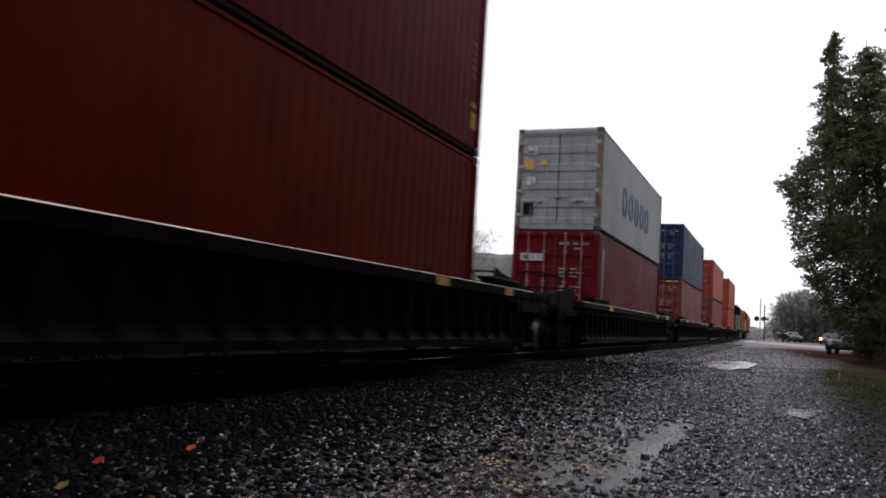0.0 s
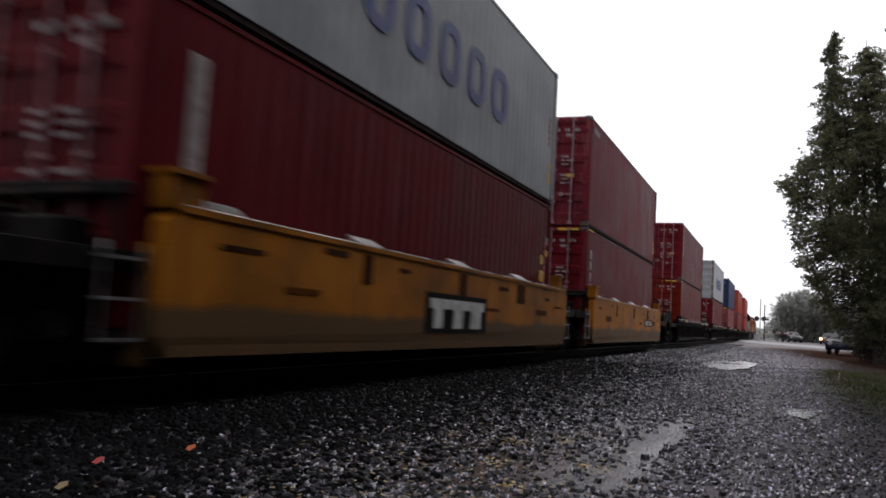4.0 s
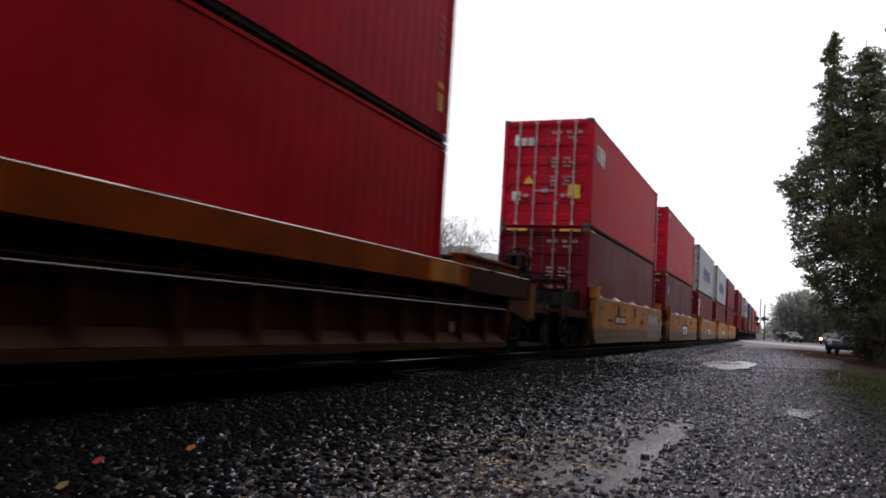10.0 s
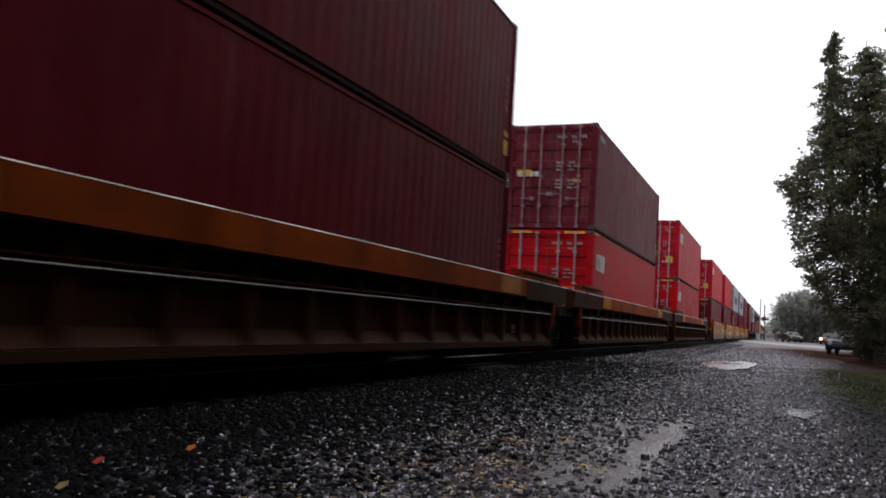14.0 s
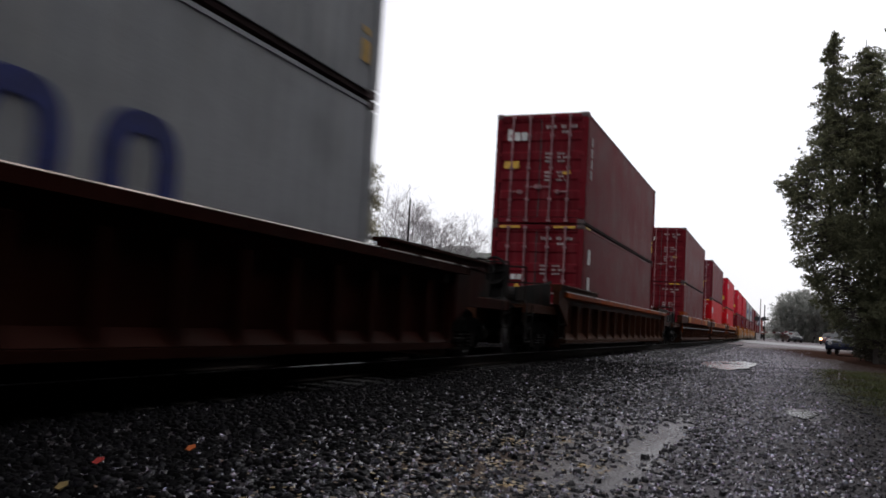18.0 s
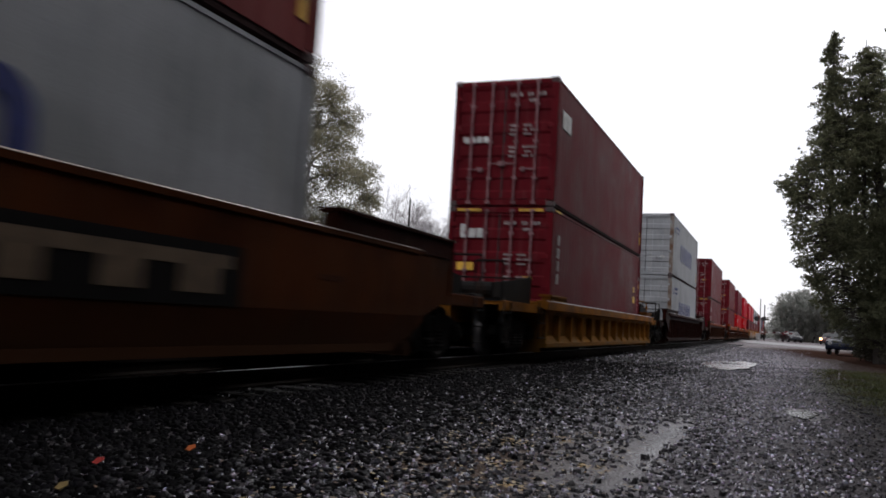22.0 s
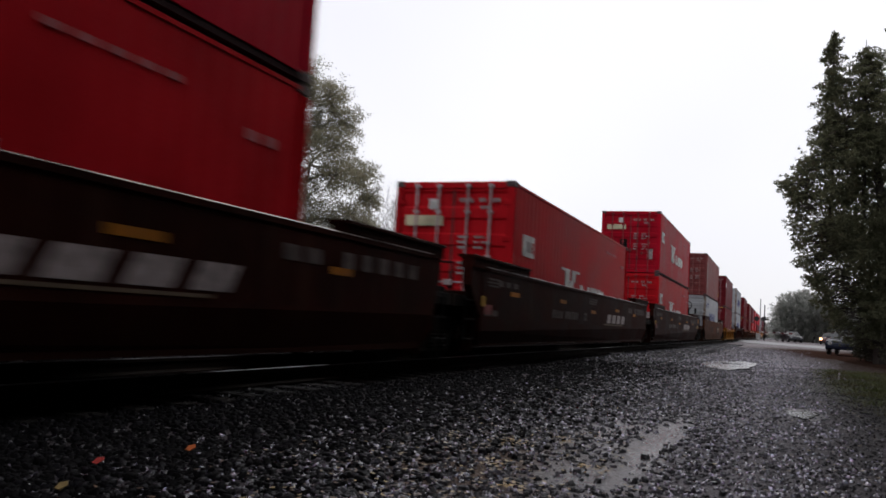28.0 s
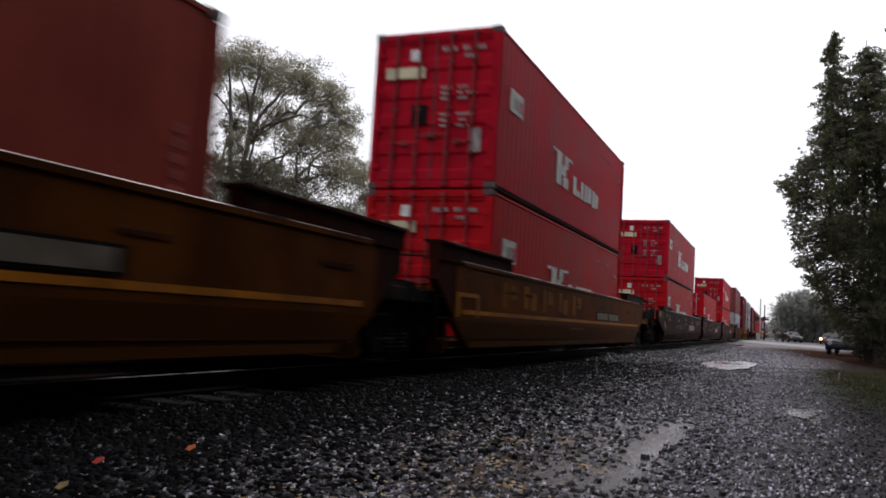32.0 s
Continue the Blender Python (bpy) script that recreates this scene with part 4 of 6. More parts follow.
# place along the train, car style, near end, far end, containers from below: (height, paint, label, marks)
TALL, STD = 2.896, 2.591
STACKS = [
    (254.01, "black", K, K, ((TALL, "orange_red", "faded orange-red container on a well car", ("print",)), (TALL, "orange_red", "faded orange-red container on top of another", ("print",)))),
    (232.81, "black", K, K, ((TALL, "faded", "dull red container in a well car", ("print",)), (TALL, "orange_red", "faded orange-red container on top of another", ("print",)))),
    (211.71, "black", K, K, ((TALL, "faded", "dull red container under a navy one", ("print", "lash")), (TALL, "navy", "navy blue container with pale door figures", ("print", "word")))),
    (190.86, "black", K, K, ((TALL, "maroon", "maroon container with a white door plate and a side strip", ("print", "plate", "side_strip")),
                             (TALL, "grey", "grey container with blue emblems on its side", ("grey_doors", "blue_letters")))),
    (168.97, "black", K, K, ((TALL, "oxide", "rust red container with a red and white door sign", ("print", "red_white", "lash")),
                            (TALL, "maroon", "maroon container with a white door mark and yellow plates", ("print", "word", "yellow_plate", "side_tall", "end_yellow")))),
    (147.0, "yellow", J, K, ((TALL, "maroon", "maroon container with a white door mark", ("print", "word", "lash", "side_tall", "end_yellow")),
                             (TALL, "plum", "streaked plum red container with yellow door plates", ("print", "yellow_plate", "side_number", "end_yellow")))),
    (131.29, "yellow", J, J, ((TALL, "maroon", "maroon container under a grey one", ("print", "side_strip", "end_signs")),
                             (TALL, "grey", "weathered grey container with five blue emblems", ("grey_doors", "blue_letters", "end_yellow")))),
    (115.33, "yellow", J, J, ((TALL, "maroon", "maroon container with a tall white side plate", ("print", "plate", "side_box")),
                             (TALL, "grey", "rain-streaked grey container with five blue emblems", ("grey_doors", "blue_letters")))),
    (99.53, "yellow", J, J, ((TALL, "maroon", "maroon container with a blue dot on its side", ("print", "lash", "blue_dot", "end_yellow")),
                             (TALL, "red", "bright red container with yellow end marks", ("print", "end_yellow", "side_number")))),
    (83.84, "yellow", K, J, ((TALL, "maroon", "maroon container under a red one", ("print", "low_word", "lash", "end_yellow")),
                             (TALL, "red", "red container with a yellow door square", ("print", "word", "warning", "yellow_square", "emblem", "end_yellow")))),
    (61.88, "rust", J, K, ((TALL, "scarlet", "scarlet container with a white side emblem", ("print", "low_word", "lash", "emblem")),
                          (TALL, "red", "red container with a yellow door square and white emblem", ("print", "word", "warning", "yellow_square", "end_yellow", "emblem")))),
    (42.18, "rust", J, J, ((TALL, "scarlet", "scarlet container with a white side emblem under a plum one", ("print", "low_word", "lash", "emblem", "end_yellow")),
                          (TALL, "plum", "rain-streaked plum container with yellow door plates", ("print", "low_word", "yellow_plate", "side_number", "end_yellow")))),
    (22.73, "rust", K, J, ((TALL, "maroon", "maroon container with white stencilled doors", ("print", "low_word", "lash", "end_yellow")),
                          (TALL, "maroon", "maroon container with yellow plates on the doors", ("print", "yellow_plate", "word", "end_yellow")))),
    (-1.09, "brown_ribbed", K, K, ((TALL, "maroon", "maroon container with two white side plates", ("print", "low_word", "warning", "lash", "side_two")),
                                   (TALL, "maroon", "rain-streaked maroon container with a white door mark", ("print", "word", "yellow_plate", "side_tall", "end_yellow")))),
    (-24.71, "dark_ribbed", K, K, ((TALL, "grey", "grey container half hidden in a well, blue emblems on its side", ("grey_doors", "blue_letters", "blue_small")),
                                   (TALL, "grey", "grey container with rusty corner post and blue emblems", ("grey_doors", "blue_letters", "blue_small", "end_yellow")))),
    (-46.16, "ochre", K, K, ((TALL, "maroon", "maroon container with tall white figures on its side", ("print", "word", "yellow_plate", "lash", "side_tall", "inner_signs")),
                            (TALL, "maroon", "maroon container with a white side plate", ("print", "low_word", "side_plate", "end_yellow")))),
    (-68.16, "old_orange", K, K, ((TALL, "grey", "grey container low in a well with blue emblems", ("worn_grey_doors", "blue_letters", "blue_small")),
                                 (TALL, "faded", "sun-faded red container with a white door plate", ("print", "plate", "side_long", "end_yellow")))),
    (-92.05, "dark_smooth", J, K, ((STD, "scarlet", "scarlet container with a large white name in blocks", ("print", "cream_bar", "white_letters")),
                                   (STD, "crimson", "crimson container with a large white name in blocks", ("print", "cream_bar", "dark_square", "white_letters")))),
    (-111.88, "dark_smooth", J, J, ((TALL, "scarlet", "scarlet container alone in a well", ("print", "cream_bar", "white_letters")),)),
    (-131.2, "dark_smooth", K, J, ((STD, "scarlet", "scarlet container under another, white blocks on its side", ("print", "cream_bar", "white_letters")),
                                   (STD, "crimson", "crimson container with white blocks and a dark door square", ("print", "cream_bar", "dark_square", "white_letters")))),
    (-155.0, "tan", J, K, ((STD, "scarlet", "scarlet container low in a well, white blocks on its side", ("print", "cream_bar", "white_letters")),
                            (TALL, "crimson", "crimson container with cream door bar and white blocks", ("print", "cream_bar", "dark_square", "white_letters")))),
    (-174.57, "tan", J, J, ((TALL, "orange_red", "orange-brown weathered container alone in a well", ("print", "end_yellow")),)),
]
FLOOR_Z = {"dark_smooth": 0.56, "tan": 0.50, "black": 0.55}
CARS = []
CAR_TEMPLATES = {}
for i, (s, style, ne, fe, boxes) in enumerate(STACKS):
    g = STYLE[style]
    ahead_s, ahead_style = (STACKS[i - 1][0], STACKS[i - 1][1]) if i else (s + 22, style)
    behind_s, behind_style = (STACKS[i + 1][0], STACKS[i + 1][1]) if i + 1 < len(STACKS) else (s - 19.6, style)
    far_gap = round(ahead_s + STYLE[ahead_style]["y0"] - s - g["y1"], 2)
    near_gap = round(s + g["y0"] - behind_s - STYLE[behind_style]["y1"], 2)
    brake = {5: 1, 10: 1, 13: -1, 14: 1, 15: 1, 17: 1, 20: 1}.get(i, 0)
    key = (style, ne, fe, round(near_gap, 1), round(far_gap, 1), brake)
    if key in CAR_TEMPLATES:
        car = copy_thing(CAR_TEMPLATES[key], Matrix.Identity(4))
    else:
        car = CAR_TEMPLATES[key] = well_car(style, ne, fe, near_gap, far_gap, brake)
    CARS.append(rolling(car, s, 0.0))
    z = FLOOR_Z.get(style, 0.48)
    for high, paint, label, marks in boxes:
        make_container(high, paint, s, z, label, marks)
        z += high + 0.012
for ob, high, marks in TODO_MARKS:
    put_marks(ob, high, marks)


def car_slab(car, mat, y0, y1, z0, z1, depth=0.0, name="marking"):
    part(name, Solid().box(1.441 + depth, 1.447 + depth, y0, y1, z0, z1), mat, car)


def letters(car, mat, y, z, w, h, n, skip=0.28, seed=1):
    """n plain blocks in a row, in the size of a painted word."""
    r = random.Random(seed)
    for i in range(n):
        car_slab(car, mat, y + i * w, y + (i + 1 - skip) * w, z, z + h * r.uniform(0.9, 1.0))


# dark panels with pale blocks on the yellow cars, worn lettering on the rest
SCUFF = material("scuffed_patch", (0.150, 0.125, 0.095), 0.7, scale=4, second=(0.085, 0.065, 0.045))
CREAM_WORN = material("worn_cream_lettering", (0.12, 0.078, 0.043), 0.7, scale=5, second=(0.07, 0.04, 0.018))


def comb(car, mat, y, w, z0, z1, n=3):
    """A plain mark: a long bar over n broad stubs."""
    p, h = w / n, z1 - z0
    car_slab(car, mat, y, y + w, z1 - h * 0.34, z1, 0.006)
    for k in range(n):
        car_slab(car, mat, y + k * p + p * 0.20, y + k * p + p * (0.62 + 0.1 * k), z0, z1 - h * 0.34, 0.006)


for i, y in ((5, 8.9), (6, 5.25), (7, 5.25), (8, 5.25), (9, 3.0)):
    car = CARS[i]
    r = random.Random(40 + i)
    if i in (5, 9):
        car_slab(car, BLACK, y, y + 1.75, 0.93, 1.17)
        for k in range(2):
            car_slab(car, FADED_WHITE, y + 0.08 + k * 0.84, y + 0.80 + k * 0.84, 0.97, 1.13, 0.006)
    else:
        car_slab(car, BLACK, y, y + 2.45, 0.62, 1.17)
        comb(car, WHITE, y + 0.16, 2.15, 0.68, 1.09)
    for a, b in ((0.9, 1.30), (2.6, 1.42), (4.4, 1.36), (8.3, 1.34), (9.6, 1.24), (11.2, 1.28), (12.0, 1.16)):
        car_slab(car, CAR["brown"], a, a + r.uniform(0.2, 0.7), b, b + r.uniform(0.03, 0.07))
    for a in (3.35, 6.35, 9.4):           # rubbed patches under the container guides
        car_slab(car, CAR["old_orange"], a + r.uniform(-0.1, 0.1), a + r.uniform(0.22, 0.42), 1.16, 1.50)
    for a in (1.9, 7.7, 10.6):
        car_slab(car, CAR["tan_brown"], a, a + r.uniform(0.4, 0.9), 0.98, 1.02 + r.uniform(0, 0.12))
car_slab(CARS[9], SCUFF, 9.4, 11.95, 0.52, 1.46, 0.001)      # a tagged corner of one yellow car
for k in range(5):
    car_slab(CARS[9], FADED_WHITE, 9.62 + k * 0.46, 9.92 + k * 0.46, 1.0 + 0.07 * (k % 2), 1.36 - 0.05 * (k % 3), 0.005)
for a in (9.95, 10.9, 11.8):
    car_slab(CARS[9], FADED_WHITE, a, a + 0.4, 0.84, 0.89, 0.005)
for i in (0, 1, 2, 3, 4):                # yellow safety marks on the black cars
    for y in (0.7, 10.2, 13.2):
        car_slab(CARS[i], YELLOW, y, y + 0.42, 1.28, 1.40, 0.032)
for i in (10, 11, 12):                   # cleaner yellow ends of the orange chords
    for y in (0.55, 11.3):
        car_slab(CARS[i], CAR["yellow"], y, y + 1.1, 1.33, 1.61, 0.03)
    for y in (0.7, 12.6):
        car_slab(CARS[i], FADED_WHITE, y, y + 0.16, 0.62, 0.78, -0.17)
    car_slab(CARS[i], EDGE_GLINT, 6.1, 6.55, 1.62, 1.66, 0.0)
car = CARS[16]
car_slab(car, BLACK, 8.1, 10.9, 0.82, 1.34)
comb(car, CREAM_WORN, 8.3, 2.45, 0.92, 1.25)
car_slab(car, CAR["dark_brown"], 1.35, 4.45, 0.90, 1.26)
letters(car, CAR["old_orange"], 1.5, 0.98, 0.9, 0.20, 3, 0.2, 4)
for a, b in ((12.2, 1.15), (5.6, 1.3), (-1.2, 1.2)):
    car_slab(car, CAR["brown"], a, a + 0.5, b, b + 0.06)
for i in (17, 18, 19):
    car = CARS[i]
    r = random.Random(i)
    for k in range(4):                   # a slanting pale name with a rule below it
        y = 8.15 + 0.72 * k
        part("marking", Solid().prism([(y, 0.94), (y + 0.52, 0.94), (y + 0.64, 1.18), (y + 0.14, 1.18)], "x", 1.441, 1.447), FADED_WHITE, car)
    car_slab(car, CREAM_WORN, 7.7, 10.6, 0.88, 0.91)
    letters(car, DIM_WHITE, 2.3, 0.96, 0.23, 0.17, 4, seed=i + 5)
    letters(car, DIM_WHITE, 3.42, 0.96, 0.21, 0.18, 6, seed=i + 6)
    car_slab(car, DIM_WHITE, 5.26, 5.58, 0.96, 1.14)
    part("black_bar", Solid().box(1.445, 1.451, 5.36, 5.48, 1.0, 1.1), BLACK, car)
    for k in range(3):
        car_slab(car, DIM_WHITE, 5.8, 6.6 + r.uniform(0, 0.4), 1.38 + k * 0.055, 1.41 + k * 0.055)
        car_slab(car, DIM_WHITE, -1.85 + r.uniform(0, 0.1), -1.25, 1.38 + k * 0.055, 1.41 + k * 0.055)
    letters(car, DIM_WHITE, 11.6, 1.3, 0.4, 0.17, 2, seed=i + 9)
    letters(car, DIM_WHITE, 12.75, 1.3, 0.42, 0.19, 5, 0.4, seed=i + 2)
    letters(car, DIM_WHITE, -1.3, 1.41, 0.42, 0.1, 3, 0.4, seed=i + 8)
    letters(car, DIM_WHITE, -1.9, 0.90, 0.34, 0.10, 2, 0.2, seed=i + 3)
    for y, z, w in ((2.95, 1.29, 0.5), (6.1, 1.15, 0.55), (9.4, 1.28, 0.6), (-0.6, 1.27, 0.5), (12.5, 1.22, 0.45)):
        car_slab(car, CAR["yellow"], y, y + w, z, z + 0.08)
    car_slab(car, YELLOW, -2.08, -1.96, 1.05, 1.21)
    car_slab(car, material("reddish_panel", (0.25, 0.05, 0.05), 0.7), -1.95, -1.6, 0.92, 1.08)
for i in (20, 21):
    car = CARS[i]
    r = random.Random(i)
    car_slab(car, CAR["yellow"], -1.7, 14.7, 0.90, 0.965)
    car_slab(car, CAR["brown"], -1.7, 14.7, 0.53, 0.545, -0.03)
    for a, b, c2, d in ((-1.95, -1.0, 1.16, 1.22), (-1.95, -1.85, 0.85, 1.16), (-1.10, -1.0, 0.85, 1.16)):
        car_slab(car, CAR["yellow"], a, b, c2, d, 0.004)
    for k in range(5):                   # large worn blocks along the side
        y = 0.15 + k * 1.28
        car_slab(car, CAR["ochre"], y, y + 0.30, 1.06 + 0.03 * (k % 2), 1.50)
        car_slab(car, CAR["ochre"], y + 0.42, y + 0.86, 1.22 - 0.16 * (k % 2), 1.48 - 0.1 * (k % 2))
    car_slab(car, BLACK, 7.9, 11.1, 0.99, 1.22, 0.004)
    for k in range(2):
        car_slab(car, SCUFF, 8.02 + k * 1.56, 9.42 + k * 1.56, 1.02, 1.19, 0.010)
    for _ in range(9):
        y = r.uniform(-1, 13.8)
        car_slab(car, CAR["brown"], y, y + r.uniform(0.2, 0.9), 1.3, 1.3 + r.uniform(0.02, 0.06), 0.006)
    car_slab(car, CREAM_WORN, 5.2, 6.6, 0.74, 0.76, -0.01)


# ---- locomotives at the head ----
def locomotive():
    c = thing("locomotive", "dark diesel locomotive at the head of the freight train", "locomotive", "locomotives")
    green = CAR["black"]
    f = Solid().box(-1.5, 1.5, 0.6, 21.6, 1.25, 1.5, 0.03).box(-0.9, 0.9, 0, 22.2, 1.1, 1.4, 0.03)
    part("underframe", f, green, c)
    h = Solid().prism([(-0.95, 1.5), (0.95, 1.5), (0.95, 3.9), (0.7, 4.2), (-0.7, 4.2), (-0.95, 3.9)], "y", 2.0, 16.2)
    for i in range(10):
        h.box(0.93, 0.98, 2.4 + i * 1.35, 3.4 + i * 1.35, 1.8, 3.5, 0.02)
    part("hood", h, material("locomotive_green", (0.03, 0.05, 0.035), 0.5), c)
    part("radiator", Solid().prism([(-1.45, 3.3), (1.45, 3.3), (1.45, 4.1), (1.1, 4.45), (-1.1, 4.45), (-1.45, 4.1)], "y", 0.9, 5.0), green, c)
    cab = Solid().prism([(-1.48, 1.5), (1.48, 1.5), (1.48, 3.7), (1.0, 4.4), (-1.0, 4.4), (-1.48, 3.7)], "y", 16.2, 19.0)
    cb = part("cab", cab, material("locomotive_orange", (0.35, 0.10, 0.02), 0.5), c)
    part("cab_window", Solid().box(1.485, 1.5, 16.7, 17.5, 2.9, 3.5).box(1.485, 1.5, 17.7, 18.5, 2.9, 3.5), BLACK, cb)
    part("nose", Solid().prism([(-0.9, 1.5), (0.9, 1.5), (0.9, 2.9), (-0.9, 2.9)], "y", 19.0, 21.2), green, c)
    part("fuel_tank", Solid().box(-1.3, 1.3, 8.0, 14.2, 0.35, 1.2, 0.15), GASKET, c)
    for y in (1.6, 11.0, 20.6):
        for s in (-1, 1):
            part("hand_rail", Solid().tube((s * 1.45, y, 1.5), (s * 1.45, y, 2.5), 0.025, n=6), BARE, c)
    for y in (3.6, 5.6, 16.6, 18.6):
        truck(c, y, 0.5)
    part("roof_fan", Solid().disc_stack((0, 3, 4.45), "z", ((0, 0.6), (0.12, 0.55)), 16), STEEL, c)
    return c


loco = locomotive()
rolling(loco, 273.21, 0.0)
rolling(copy_thing(loco, Matrix.Identity(4)), 296.51, 0.0)


# ---- ground ----
def ground_z(x, y):
    rise = np.clip((y - 100) / 16, 0, 1)
    near = np.exp(-((y / 45) ** 2))
    bump = 0.018 * np.sin(x * 1.7 + 0.4 * y) * np.sin(y * 1.1) + 0.012 * np.sin(3.1 * x - 2.3 * y)
    bed = np.clip((np.abs(x + 5.79) - 1.5) / 1.2, 0, 1)
    # a bank beyond the track, added to stop light coming through under the cars
    added_bank = np.clip((-x - 7.36) / 0.55, 0, 1) * np.clip((98 - y) / 16, 0, 1)
    return 1.25 * added_bank * added_bank * (3 - 2 * added_bank) + 0.25 * rise * rise * (3 - 2 * rise) * bed - 0.03 + bump * near * bed


def gravel_ground_material():
    m = bpy.data.materials.new("wet_gravel_ground")
    m.use_nodes = True
    n, l = m.node_tree.nodes, m.node_tree.links
    b = n["Principled BSDF"]
    tc = n.new("ShaderNodeTexCoord")
    vo, big, mid = n.new("ShaderNodeTexVoronoi"), n.new("ShaderNodeTexNoise"), n.new("ShaderNodeTexNoise")
    vo.inputs["Scale"].default_value = 42
    big.inputs["Scale"].default_value, big.inputs["Detail"].default_value = 0.35, 6
    mid.inputs["Scale"].default_value, mid.inputs["Detail"].default_value = 7, 8
    for t in (vo, big, mid):
        l.new(tc.outputs["Object"], t.inputs["Vector"])
    hue = n.new("ShaderNodeValToRGB")
    hue.color_ramp.elements[0].color, hue.color_ramp.elements[1].color = (0.005, 0.0042, 0.0052, 1), (0.042, 0.037, 0.045, 1)
    l.new(vo.outputs["Color"], hue.inputs["Fac"])
    soil = n.new("ShaderNodeValToRGB")
    soil.color_ramp.elements[0].position, soil.color_ramp.elements[0].color = 0.42, (0, 0, 0, 1)
    soil.color_ramp.elements[1].position, soil.color_ramp.elements[1].color = 0.62, (1, 1, 1, 1)
    l.new(big.outputs["Fac"], soil.inputs["Fac"])

    def mask(nx, ny, rx, ry, soft=0.5, ragged=0.9):
        """1 inside an ellipse on the ground, fading out, with a ragged edge."""
        mp, le, mr = n.new("ShaderNodeMapping"), n.new("ShaderNodeVectorMath"), n.new("ShaderNodeMapRange")
        mp.vector_type = "TEXTURE"
        mp.inputs["Location"].default_value, mp.inputs["Scale"].default_value = (nx + ragged / 2, ny + ragged / 2, 0), (rx, ry, 50)
        le.operation = "LENGTH"
        wob = n.new("ShaderNodeVectorMath")
        wob.operation = "MULTIPLY_ADD"
        wob.inputs[1].default_value = (ragged, ragged, 0)
        l.new(mid.outputs["Color"], wob.inputs[0])
        l.new(tc.outputs["Object"], wob.inputs[2])
        l.new(wob.outputs[0], mp.inputs["Vector"])
        l.new(mp.outputs[0], le.inputs[0])
        mr.inputs["From Min"].default_value, mr.inputs["From Max"].default_value = 1 + soft, 1 - soft
        l.new(le.outputs["Value"], mr.inputs["Value"])
        return mr.outputs["Result"]

    def most(*masks):
        out = masks[0]
        for q in masks[1:]:
            mx = n.new("ShaderNodeMath")
            mx.operation = "MAXIMUM"
            l.new(out, mx.inputs[0])
            l.new(q, mx.inputs[1])
            out = mx.outputs[0]
        return out

    def mix(fac, a, colour):
        x = n.new("ShaderNodeMix")
        x.data_type = "RGBA"
        if isinstance(fac, float):
            x.inputs[0].default_value = fac
        else:
            l.new(fac, x.inputs[0])
        l.new(a, x.inputs[6])
        x.inputs[7].default_value = (*colour, 1)
        return x.outputs[2]

    damp = n.new("ShaderNodeMath")
    damp.operation, damp.inputs[1].default_value = "MULTIPLY", 0.2
    l.new(soil.outputs["Color"], damp.inputs[0])
    col = mix(damp.outputs[0], hue.outputs["Color"], (0.055, 0.044, 0.037))
    # the train's shade on the track bed, painted into the ground colour
    track_shade = mask(-6.6, 39.5, 4.0, 75, 0.45)
    col = mix(track_shade, col, (0.009, 0.008, 0.009))
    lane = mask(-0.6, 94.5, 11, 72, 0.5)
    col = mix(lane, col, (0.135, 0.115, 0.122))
    # ground beyond the track coloured near black, to stay dark under the cars
    far_dark = mask(-27.5, 39.5, 20, 85, 0.02, 0.1)
    col = mix(far_dark, col, (0.010, 0.010, 0.008))
    # brown litter and needles, darkened further for the shade under the trees
    litter = mask(7.8, 44.5, 7.6, 34, 0.3)
    col = mix(litter, col, (0.026, 0.018, 0.013))
    needles = mask(2.2, 54.0, 4.4, 20, 0.4)
    col = mix(needles, col, (0.040, 0.022, 0.017))
    # a paler, slightly bluish band along the lane
    pale_band = mask(-0.6, 32.0, 1.7, 21, 0.5)
    pale_part = n.new("ShaderNodeMath")
    pale_part.operation, pale_part.inputs[1].default_value = "MULTIPLY", 0.85
    l.new(pale_band, pale_part.inputs[0])
    col = mix(pale_part.outputs[0], col, (0.190, 0.172, 0.200))
    # the trees' shade along the lane's right edge, painted into colour and gloss
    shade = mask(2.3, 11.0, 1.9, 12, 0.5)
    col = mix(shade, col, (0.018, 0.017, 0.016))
    grass = mask(2.2, 17.5, 1.3, 5.2, 0.5)
    col = mix(grass, col, (0.038, 0.046, 0.014))
    brown = mask(-1.65, 4.9, 0.55, 1.5, 0.6, 0.6)
    col = mix(brown, col, (0.060, 0.036, 0.022))
    # smooth wet mud between the stones: a wheel's rut and the flats beside it
    rut = mask(-0.82, 6.5, 0.13, 2.3, 0.7, 0.26)
    flats = most(mask(-1.2, 6.7, 0.35, 1.45, 0.6, 0.5), mask(-1.06, 4.75, 0.26, 0.5, 0.5, 0.4), mask(0.28, 10.2, 0.22, 0.55, 0.5, 0.2))
    half = n.new("ShaderNodeMath")
    half.operation, half.inputs[1].default_value = "MULTIPLY", 0.85
    l.new(flats, half.inputs[0])
    mud = most(rut, half.outputs[0])
    col = mix(mud, col, (0.036, 0.032, 0.036))
    # the lane is wet: a thin film of water, thickest in the ruts
    film = mask(-0.55, 14, 1.5, 14, 0.5)
    sp, sp2 = n.new("ShaderNodeMapRange"), n.new("ShaderNodeMath")
    sp.inputs["To Min"].default_value, sp.inputs["To Max"].default_value = 0.06, 0.12
    l.new(film, sp.inputs["Value"])
    sp2.operation, sp2.inputs[1].default_value = "MULTIPLY_ADD", 0.35
    l.new(mud, sp2.inputs[0])
